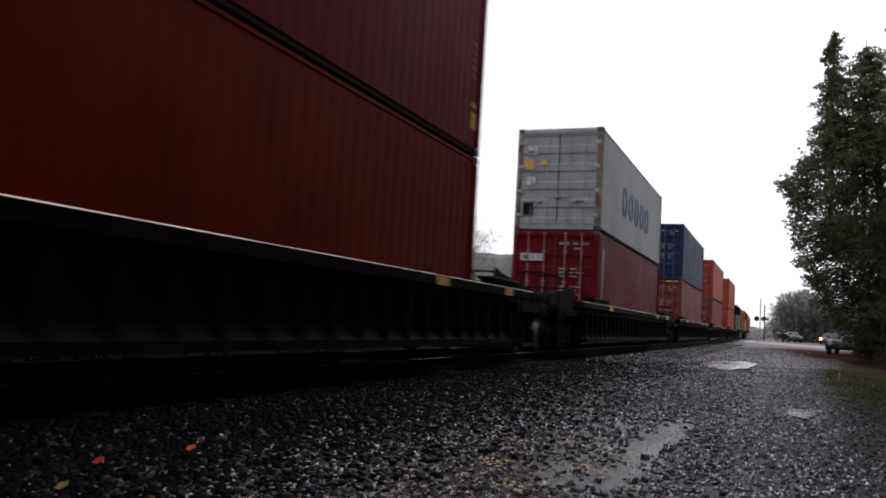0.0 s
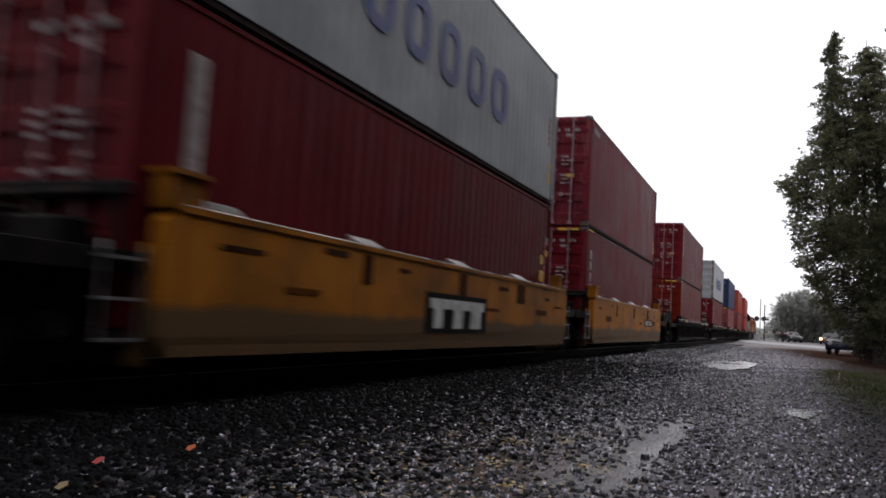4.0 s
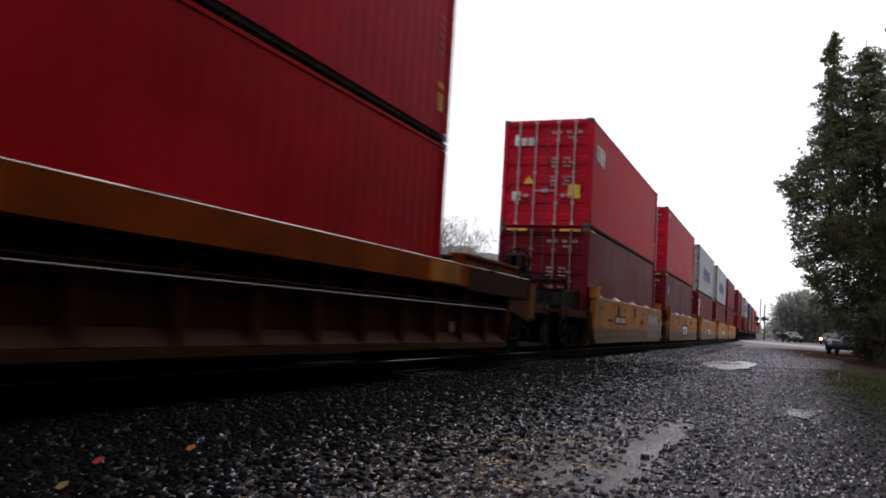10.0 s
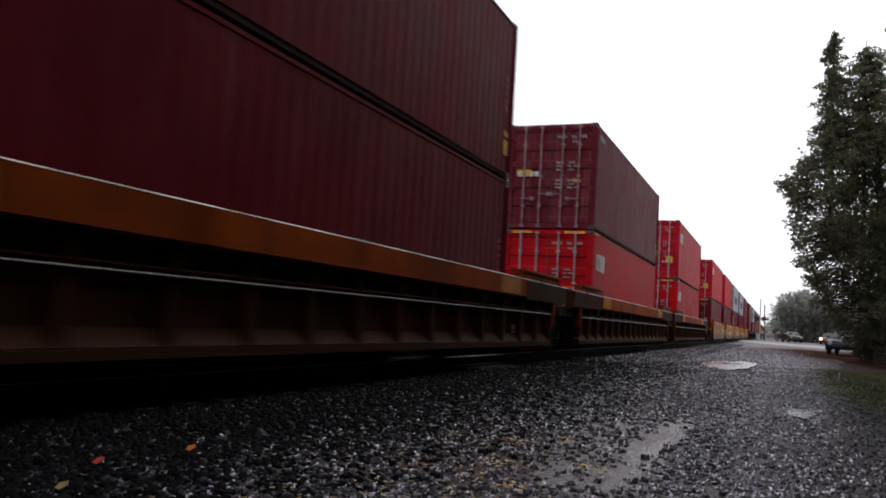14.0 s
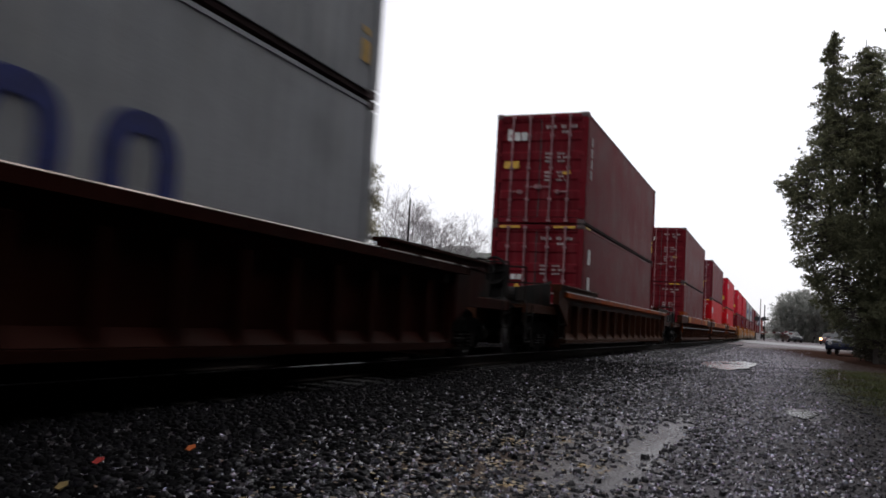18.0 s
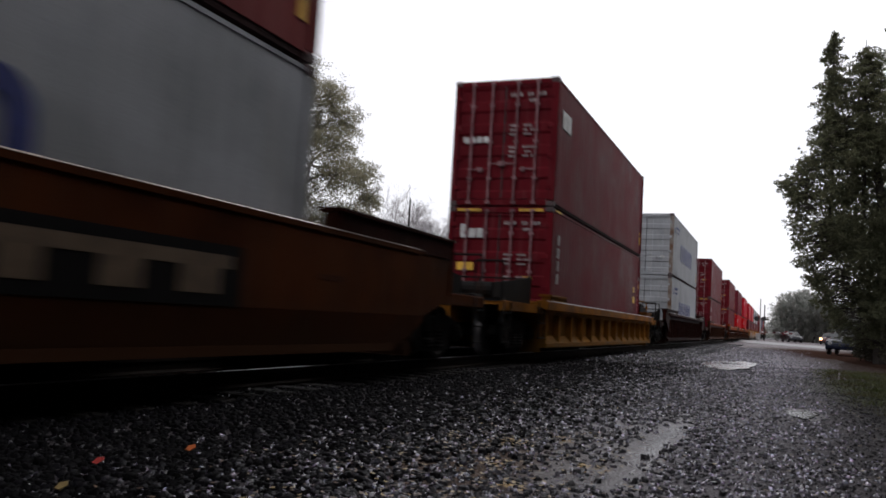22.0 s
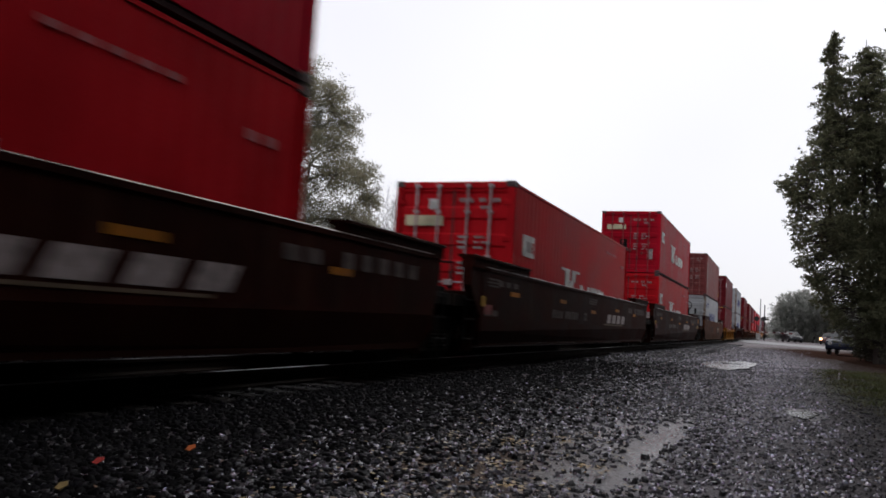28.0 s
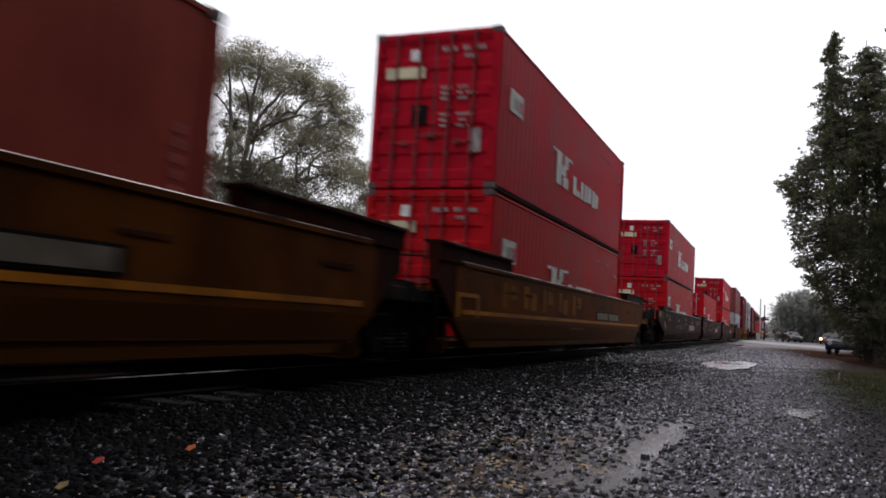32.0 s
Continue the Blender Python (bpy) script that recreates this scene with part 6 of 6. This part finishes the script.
# ---- trees ----
def leaf_material(name, a, b, through_light=0.5):
    m = bpy.data.materials.new(name)
    m.use_nodes = True
    n, l = m.node_tree.nodes, m.node_tree.links
    bs = n["Principled BSDF"]
    geo, ramp, tc, no, mx = n.new("ShaderNodeNewGeometry"), n.new("ShaderNodeValToRGB"), n.new("ShaderNodeTexCoord"), n.new("ShaderNodeTexNoise"), n.new("ShaderNodeMix")
    ramp.color_ramp.elements[0].color, ramp.color_ramp.elements[1].color = (*a, 1), (*b, 1)
    no.inputs["Scale"].default_value = 0.6
    l.new(tc.outputs["Object"], no.inputs["Vector"])
    mx.data_type = "FLOAT"
    mx.inputs[0].default_value = 0.5
    l.new(geo.outputs["Random Per Island"], mx.inputs[2])
    l.new(no.outputs["Fac"], mx.inputs[3])
    l.new(mx.outputs[0], ramp.inputs["Fac"])
    l.new(ramp.outputs["Color"], bs.inputs["Base Color"])
    bs.inputs["Roughness"].default_value, bs.inputs["Specular IOR Level"].default_value = 0.6, 0.15
    tr, add = n.new("ShaderNodeBsdfTranslucent"), n.new("ShaderNodeMixShader")
    l.new(ramp.outputs["Color"], tr.inputs["Color"])
    add.inputs[0].default_value = through_light
    l.new(bs.outputs[0], add.inputs[1])
    l.new(tr.outputs[0], add.inputs[2])
    l.new(add.outputs[0], n["Material Output"].inputs["Surface"])
    return m


def leaf_cloud(r, centre, radius, count, size, clump=45):
    """Small folded leaves round a twig end, thinning outwards with gaps."""
    p = r.normal(0, 1, (count, 3))
    p /= np.linalg.norm(p, axis=1)[:, None]
    p *= (r.uniform(0, 1, (count, 1)) ** 0.55) * radius
    hub = np.clip(r.normal(0, 0.52, (max(8, count // clump), 3)), -0.95, 0.95) * radius
    p = 0.27 * p + hub[r.integers(0, len(hub), count)]
    p[:, 2] *= 0.8
    p += np.asarray(centre)
    u = r.normal(0, 1, (count, 3))
    u /= np.linalg.norm(u, axis=1)[:, None]
    w = np.cross(u, r.normal(0, 1, (count, 3)))
    w /= np.linalg.norm(w, axis=1)[:, None]
    s = r.uniform(0.6, 1.3, (count, 1)) * size
    u, w = u * s, w * s * 0.45
    q = np.stack([p - u, p + w, p + u, p - w], 1)
    return q.reshape(-1, 3)


def limb(s, r, p, q, r0, r1, bend=0.12, steps=4):
    p, q = Vector(p), Vector(q)
    length = (q - p).length
    last, lr = p, r0
    for k in range(1, steps + 1):
        f = k / steps
        at = p.lerp(q, f) + Vector(r.normal(0, bend * length * 0.25, 3)) * (f < 1) + Vector((0, 0, 0.12 * length * math.sin(f * math.pi)))
        rad = r0 + (r1 - r0) * f
        s.tube(last, at, lr, rad, 6)
        last, lr = at, rad


def tree(name, label, at, right, blobs, trunk_u, fork_z, trunk_r, leaves, size, bark, leaf_mat, seed, depth=2.2, category="tree", twigs=5, spread=1.0, clump=45, sink=0.0, boughs=()):
    """blobs: (offset to the right, height, radius) of the leaf masses; right: the direction of that offset; depth: how far they spread in depth."""
    r = np.random.default_rng(seed)
    c = thing(name, label, category, "trees")
    rt = Vector((*right, 0)).normalized()
    back = Vector((-rt.y, rt.x, 0))
    wood, cloud = Solid(), []
    base, fork = rt * trunk_u, rt * (trunk_u + r.uniform(-0.3, 0.3)) + Vector((0, 0, fork_z))
    limb(wood, r, base, fork, trunk_r * 1.1, trunk_r * 0.6, 0.05, 4)
    for thick, line in boughs:             # main boughs: (offset, height) from the trunk outwards
        way = [rt * u + back * (0.12 * u * (-1) ** k) + Vector((0, 0, z)) for k, (u, z) in enumerate(line)]
        for k in range(len(way) - 1):
            f0, f1 = 1 - 0.75 * k / (len(way) - 1), 1 - 0.75 * (k + 1) / (len(way) - 1)
            limb(wood, r, way[k], way[k + 1], 0.6 * thick * f0, 0.6 * thick * f1, 0.07, 3)
    total = sum((b[2] * spread) ** 2 for b in blobs)
    nodes = [(fork, 0.0, trunk_r * 0.45)]
    spots = []
    for u, z, rad in blobs:
        spots.append((rt * u + back * r.uniform(-depth, depth) + Vector((0, 0, z)), rad * spread))
    spots.sort(key=lambda q: (q[0] - fork).length)
    for cen, rad in spots:
        start, way, thick = min(nodes, key=lambda q: (q[0] - cen).length + 0.55 * q[1])
        end_thick = max(thick * 0.55, 0.02)
        limb(wood, r, start, cen, max(thick * 0.72, 0.03), end_thick * 0.75, 0.14, 5)
        nodes.append((cen, way + (cen - start).length, end_thick))
        for _ in range(twigs):
            limb(wood, r, cen, cen + Vector(np.clip(r.normal(0, 0.55, 3), -0.8, 0.8) * rad), min(trunk_r * 0.09, 0.025), 0.009, 0.2, 3)
        cloud.append(leaf_cloud(r, cen, rad, int(leaves * rad ** 2 / total), size, clump))
    part("trunk", wood, bark, c)
    q = np.concatenate(cloud)
    part("crown", raw_mesh("crown", q, np.arange(len(q)).reshape(-1, 4), leaf_mat), leaf_mat, c)
    c.matrix_world = pose(at[0], at[1], float(ground_z(np.float64(at[0]), np.float64(at[1]))) - 0.05 - sink)
    return c


BARK = material("wet_bark", (0.060, 0.048, 0.040), 0.8, scale=4, stretch=(1, 1, 0.25), bump=0.6)
# this bark and the olive leaves are paled to carry the rainy haze
HAZY_BARK = material("hazed_bark", (0.15, 0.13, 0.12), 0.8, scale=4, stretch=(1, 1, 0.25), bump=0.5)
OLIVE = leaf_material("hazed_olive_leaves", (0.215, 0.220, 0.165), (0.315, 0.275, 0.190), 0.78)
DEEP = leaf_material("deep_green_leaves", (0.086, 0.098, 0.062), (0.198, 0.192, 0.112), 0.62)
# thicket leaves with the deep shade under the trees put into the colour
SHADE_LEAF = leaf_material("shaded_thicket_leaves", (0.022, 0.022, 0.014), (0.050, 0.042, 0.026), 0.3)
# leaves beyond the crossing, greyed and lightened to imitate haze
FARGREEN = leaf_material("hazed_far_leaves", (0.32, 0.33, 0.30), (0.36, 0.36, 0.335), 0.72)

VIEW_LEFT = (0.805, 0.593)      # across the line of sight from the lane to these trees
tree("tree", "tall olive-green tree leaning beyond the railway", (-29.6, 34.0), VIEW_LEFT,
     ((-3.7, 12.2, 1.39), (-2.6, 12.8, 1.26), (-1.4, 12, 1.12), (-5, 10.3, 1.18), (-5.5, 9.7, 0.72), (-3.7, 10.6, 1.31), (-2.6, 10.7, 1.31), (-4.4, 8.3, 0.7), (-3.3, 8.9, 0.8),
      (-2, 8.4, 1.0), (-3.9, 7.1, 0.8), (-2.7, 7, 0.9), (-1.2, 9.7, 0.97), (-1.5, 6.6, 1.0), (-4.9, 6.4, 0.6), (-0.4, 6.7, 0.9), (-3.2, 5.0, 1.2), (-1.2, 4.4, 1.3)),
     -0.3, 4.6, 0.32, 90000, 0.056, HAZY_BARK, OLIVE, 11, sink=0.6, spread=0.95, twigs=14, clump=26,
     boughs=((0.24, ((-0.3, 5.0), (-0.6, 8.3), (-0.9, 9.9), (-1.5, 11.3), (-2.2, 12.2), (-2.9, 13.3))), (0.13, ((-1.1, 10.5), (-2.3, 11.3), (-3.6, 12.0), (-4.8, 12.0))), (0.12, ((-1.0, 9.9), (-2.7, 10.5), (-4.2, 10.4))),
             (0.12, ((-0.7, 8.6), (-2.0, 9.3), (-3.4, 9.2), (-4.6, 8.6))), (0.10, ((-2.2, 12.0), (-1.4, 12.9))), (0.10, ((-0.6, 8.0), (-1.8, 8.0), (-3.2, 7.4)))))
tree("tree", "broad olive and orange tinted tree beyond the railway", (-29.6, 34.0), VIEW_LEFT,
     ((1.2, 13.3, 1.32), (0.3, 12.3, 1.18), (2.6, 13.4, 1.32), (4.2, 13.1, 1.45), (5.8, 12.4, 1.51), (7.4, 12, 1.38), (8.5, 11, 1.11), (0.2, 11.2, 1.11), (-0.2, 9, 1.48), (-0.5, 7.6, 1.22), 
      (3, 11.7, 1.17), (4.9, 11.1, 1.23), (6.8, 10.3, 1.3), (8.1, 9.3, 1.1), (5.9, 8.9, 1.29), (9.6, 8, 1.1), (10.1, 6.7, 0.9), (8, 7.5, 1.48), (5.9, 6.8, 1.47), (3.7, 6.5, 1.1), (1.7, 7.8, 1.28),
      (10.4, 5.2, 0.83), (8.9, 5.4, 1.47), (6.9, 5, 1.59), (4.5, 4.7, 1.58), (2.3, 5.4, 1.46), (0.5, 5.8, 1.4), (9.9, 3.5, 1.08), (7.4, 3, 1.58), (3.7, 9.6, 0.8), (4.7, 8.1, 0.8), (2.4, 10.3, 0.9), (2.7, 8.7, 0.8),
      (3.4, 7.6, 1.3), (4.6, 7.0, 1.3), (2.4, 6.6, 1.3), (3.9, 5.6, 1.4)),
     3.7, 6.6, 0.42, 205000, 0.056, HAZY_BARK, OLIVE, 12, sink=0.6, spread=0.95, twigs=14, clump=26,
     boughs=((0.26, ((2.6, 3.0), (2.4, 7.6), (2.25, 10.2), (2.0, 12.6), (1.6, 14.0))), (0.28, ((3.5, 5.0), (3.1, 7.9), (3.3, 9.8), (3.3, 11.3), (3.5, 12.9), (3.8, 14.0))), (0.12, ((3.2, 11.0), (2.9, 11.9), (2.4, 12.8))),
             (0.19, ((3.2, 9.0), (4.4, 10.2), (5.7, 11.2), (7.2, 12.0), (8.0, 12.6))), (0.17, ((3.4, 9.8), (4.5, 11.5), (5.4, 12.7), (5.7, 13.8))), (0.14, ((4.0, 9.8), (5.4, 10.6), (6.6, 11.0), (8.0, 11.1))),
             (0.12, ((0.7, 7.0), (0.6, 9.0), (0.4, 10.3), (-0.1, 11.3))), (0.15, ((3.5, 7.2), (5.0, 8.4), (6.8, 9.0), (8.6, 9.2))), (0.10, ((2.2, 10.6), (1.2, 11.6), (0.3, 12.3)))))


def bare_tree(name, label, at, height, spread, stems, mat, seed):
    """A leafless tree: stems that fork again and again into fine upright twigs."""
    r = np.random.default_rng(seed)
    c = thing(name, label, "tree", "trees")
    wood = Solid()
    todo = []
    for k in range(stems):
        lean = Vector((*r.normal(0, spread, 2), 1)).normalized()
        todo.append((Vector((*r.normal(0, 0.12 * height * spread * 3, 2), 0)), lean, height * r.uniform(0.26, 0.36), 0.16, 0))
    while todo:
        p, way, long, thick, level = todo.pop()
        q = p + way * long
        wood.tube(p, q, thick, thick * 0.66, 5 if level < 2 else 3)
        if level < 6:
            for _ in range(3 if level < 5 else 2):
                turn = Vector(r.normal(0, 0.34 + 0.05 * level, 3))
                todo.append((p.lerp(q, r.uniform(0.6, 1.0)), (way + turn + Vector((0, 0, 0.16))).normalized(), long * r.uniform(0.6, 0.86), max(thick * 0.56, 0.011), level + 1))
    part("trunk", wood, mat, c)
    c.matrix_world = pose(at[0], at[1], float(ground_z(np.float64(at[0]), np.float64(at[1]))) - 0.05)
    return c


TWIG = material("pale_bare_twigs", (0.34, 0.31, 0.32), 0.8, scale=3)
bare_tree("bare_tree", "pale leafless tree with fine upright twigs far behind the railway", (-42.2, 85.2), 15.0, 0.16, 3, TWIG, 13)
bare_tree("bare_tree", "pale leafless tree with fine upright twigs far behind the railway", (-39.0, 87.0), 14.4, 0.14, 3, TWIG, 14)
bare_tree("bare_tree", "small leafless tree far behind the railway", (-35.6, 88.6), 11.6, 0.16, 2, TWIG, 15)
far_pole = thing("utility_pole", "dark timber utility pole far behind the railway", "pole")
part("shaft", Solid().tube((0, 0, 0), (0, 0, 12.4), 0.13, 0.09, 8), TIMBER, far_pole)
part("insulator", Solid().disc_stack((0, 0, 12.4), "z", ((0, 0.09), (0.12, 0.09), (0.14, 0.05), (0.26, 0.05)), 8), STEEL, far_pole)
far_pole.matrix_world = pose(-38.0, 80.5, 1.1, 0, 0, 25)

def dense_tree(name, label, at, seed):
    """A broad dark tree with a lower drooping crown and two feathery conifer tops; its outline runs in and out with height."""
    r = np.random.default_rng(seed)
    c = thing(name, label, "tree", "trees")
    hs = (0.7, 1.6, 2.2, 3.3, 4.0, 5.0, 6.3, 7.6, 8.6, 9.5, 10.2)
    us = (-0.9, -1.3, -2.1, -2.2, -2.7, -2.9, -3.3, -3.5, -2.75, -2.05, -1.7)
    edge = lambda z: float(np.interp(z, hs, us))
    wood, cloud = Solid(), []
    limb(wood, r, (0.4, 0, -0.2), (0.2, 0, 9.0), 0.34, 0.12, 0.03, 6)
    for u, z0, z1 in ((-1.6, 6.0, 14.3), (-0.35, 6.0, 13.9), (1.3, 6.0, 13.2)):
        wood.tube((u, 0, z0), (u, 0, z1), 0.10, 0.012, 6)
    for _ in range(210):                    # the closed inside of the crown
        z = r.uniform(0.5, 9.6)
        lo = edge(z) + 1.45
        u = lo + (3.2 - lo) * r.uniform(0, 1) ** 1.2
        cloud.append(leaf_cloud(r, (u, r.uniform(-1.6, 1.6), z), r.uniform(0.6, 0.95), 560, 0.072, 12))
    for _ in range(330):                    # drooping sprays along its outline
        z = r.uniform(0.9, 10.4)
        u, d = edge(z) + abs(r.normal(0, 0.55)) + 0.02 + 0.25 * math.sin(5.1 * z) * math.sin(2.3 * z), r.uniform(-1.1, 1.1)
        cloud.append(leaf_cloud(r, (u, d, z), r.uniform(0.18, 0.42), 105, 0.052, 9))
        limb(wood, r, (u + r.uniform(0.6, 1.2), d * 0.6, z + r.uniform(-0.1, 0.4)), (u - 0.1, d, z - 0.15), 0.025, 0.008, 0.1, 3)
    for top, u0, low, wide, n in ((14.35, -1.6, 9.4, 1.05, 150), (13.5, -0.2, 9.2, 2.2, 230), (12.9, 1.5, 9.0, 2.2, 120)):
        for _ in range(n):                  # conifer boughs: flat fans that rise a little and grow longer downwards
            f = r.uniform(0, 1) ** 0.8
            z, reach = top - f * (top - low), min((0.22 if wide < 2 else 0.3) + 1.25 * f, 1.0) * wide * r.uniform(0.35, 1.0)
            q = r.uniform(0, 6.28)
            tip = Vector((u0 + reach * math.cos(q), reach * math.sin(q), z - 0.10 * reach))
            limb(wood, r, (u0, 0, z + 0.1), tip, 0.02, 0.006, 0.06, 2)
            for g in (0.3, 0.5, 0.7, 0.88, 1.0):
                cloud.append(leaf_cloud(r, (u0 + g * (tip.x - u0), g * tip.y, z + 0.1 * (1 - g) - 0.1 * g * reach - 0.05), 0.12 + 0.06 * reach, 46, 0.042, 12))
    part("trunk", wood, BARK, c)
    q = np.concatenate(cloud)
    part("crown", raw_mesh("crown", q, np.arange(len(q)).reshape(-1, 4), DEEP), DEEP, c)
    c.matrix_world = pose(at[0], at[1], float(ground_z(np.float64(at[0]), np.float64(at[1]))) - 0.05)
    return c


right_tree = dense_tree("tree", "dense dark green tree over the lane's edge", (3.6, 38.0), 21)
# copies right of the view, added to hold sky light off the train
for k, (x, y, q, s) in enumerate(((8.6, 33.0, 60, 1.05), (8.0, 25.0, 140, 1.0), (8.4, 45.0, 170, 1.1), (9.5, 54.0, 90, 1.0))):
    ob = copy_thing(right_tree, pose(x, y, -0.05, 0, 0, q))
    ob["label"] = "dense dark green tree out of view, added to block sky light"
tree("tree", "conifer branch tips of a tall tree beside the lane", (5.6, 25.0), (1.0, 0.0),
     ((-2.4, 10.7, 0.32), (-2.75, 9.75, 0.28), (-1.4, 10.4, 0.7), (-0.4, 11.2, 1.0)), 1.2, 8.0, 0.2, 6000, 0.06, BARK, DEEP, 23, depth=0.3)


def shrub(name, label, at, wide, deep, high, leaves, seed):
    """A low thicket: many short stems and small leaves coloured as if shaded, closed to the ground."""
    r = np.random.default_rng(seed)
    c = thing(name, label, "shrub", "shrubs under the trees")
    wood, cloud = Solid(), []
    n = max(10, int(9 * wide * deep))
    for _ in range(n):
        u, d = r.uniform(-wide / 2, wide / 2), r.uniform(-deep / 2, deep / 2)
        top = high * r.uniform(0.55, 1.0) * (1 - 0.35 * abs(2 * u / wide) ** 2)
        limb(wood, r, (u * 0.8, d * 0.8, 0), (u, d, top), 0.03, 0.008, 0.08, 3)
        for f in (0.25, 0.55, 0.85):
            cloud.append(leaf_cloud(r, (u, d, max(0.28, f * top)), r.uniform(0.28, 0.45), leaves // (3 * n), 0.06, 12))
    part("stem", wood, BARK, c)
    q = np.concatenate(cloud)
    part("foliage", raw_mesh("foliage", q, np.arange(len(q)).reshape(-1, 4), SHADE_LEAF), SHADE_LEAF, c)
    c.matrix_world = pose(at[0], at[1], float(ground_z(np.float64(at[0]), np.float64(at[1]))) - 0.03)
    return c


shrub("shrub", "thicket at the foot of the trees, its leaves coloured as in deep shade", (5.6, 41.5), 4.4, 4.0, 3.2, 20000, 71)
shrub("shrub", "thicket at the foot of the trees, its leaves coloured as in deep shade", (5.6, 33.5), 3.4, 4.0, 3.0, 16000, 72)
shrub("shrub", "thicket at the foot of the trees, its leaves coloured as in deep shade", (6.2, 48.5), 3.2, 3.0, 3.6, 15000, 73)

# woods beyond the crossing
far_blobs = [(u, z, rad) for u, z, rad in ((-3.2, 2.2, 1.6), (-2.6, 4.6, 1.6), (-1.6, 6.2, 1.5), (0.2, 7.0, 1.6), (1.8, 6.4, 1.6), (3.4, 5.6, 1.7), (5.2, 5.2, 1.7), (7.0, 4.8, 1.8),
                                           (-1.0, 3.2, 2.0), (1.4, 3.6, 2.2), (4.0, 3.0, 2.2), (6.6, 2.6, 2.2), (8.8, 4.0, 2.0), (10.5, 4.6, 2.2), (-2.2, 1.0, 1.2), (-0.6, 1.2, 1.4), (1.2, 1.2, 1.5), (3.0, 1.2, 1.5), (5.0, 1.2, 1.6), (-1.8, 3.4, 1.4), (0.4, 5.2, 1.6), (2.6, 5.0, 1.6), (7.2, 1.4, 1.6))]
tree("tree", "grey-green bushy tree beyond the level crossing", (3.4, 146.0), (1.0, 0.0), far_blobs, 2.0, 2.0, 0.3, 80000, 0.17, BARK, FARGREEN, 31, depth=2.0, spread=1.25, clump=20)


def ridge(name, label, d, lat0, lat1, low, peaks, mat, seed):
    """A far wooded ridge: an uneven crest of bushy tops."""
    r = np.random.default_rng(seed)
    n = 160
    t = np.linspace(0, 1, n)
    x = lat0 + (lat1 - lat0) * t
    top = np.interp(t, np.linspace(0, 1, len(peaks)), peaks) + r.normal(0, 0.9, n) + 1.2 * np.sin(t * 60) * r.uniform(0.3, 1, n)
    rows = []
    for f, back in ((0, 0), (0.35, 2), (0.7, 6), (0.92, 12), (1.0, 20)):
        rows.append(np.stack([x + r.normal(0, 0.8, n), np.full(n, d + back) + r.normal(0, 1.5, n), low + (top - low) * f], -1))
    v = np.concatenate(rows)
    i, j = np.meshgrid(np.arange(n - 1), np.arange(4))
    a = (j * n + i).ravel()
    ob = new(name, raw_mesh(name, v, np.stack([a, a + 1, a + n + 1, a + n], 1), mat))
    return tagged(ob, label, "hill", kind="structure")


# the mist over the ridges is painted into this pale colour
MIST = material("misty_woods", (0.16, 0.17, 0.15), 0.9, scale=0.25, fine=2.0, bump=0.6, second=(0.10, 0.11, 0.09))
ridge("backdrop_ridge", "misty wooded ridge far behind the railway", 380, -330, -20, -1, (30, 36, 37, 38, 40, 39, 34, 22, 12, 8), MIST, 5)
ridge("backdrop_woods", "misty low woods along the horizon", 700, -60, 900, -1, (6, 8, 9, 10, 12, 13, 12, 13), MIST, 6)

# unseen walls beside and behind the camera, added to keep sky light off the train
DARK_WALL = material("dark_light_blocker", (0.030, 0.026, 0.024), 0.8, spec=0.1, scale=1.5, stretch=(1, 1, 0.2))
tagged(new("wall_east", Solid().box(3.3, 3.6, -36, 21, -0.1, 11.5).mesh("wall_east", DARK_WALL)), "unseen dark wall beside the lane, added to block sky light", "wall", kind="structure")
tagged(new("wall_south", Solid().box(-2.0, 3.3, -14.3, -14, -0.1, 11.5).mesh("wall_south", DARK_WALL)), "unseen dark wall behind the viewer, added to block sky light", "wall", kind="structure")

motions()
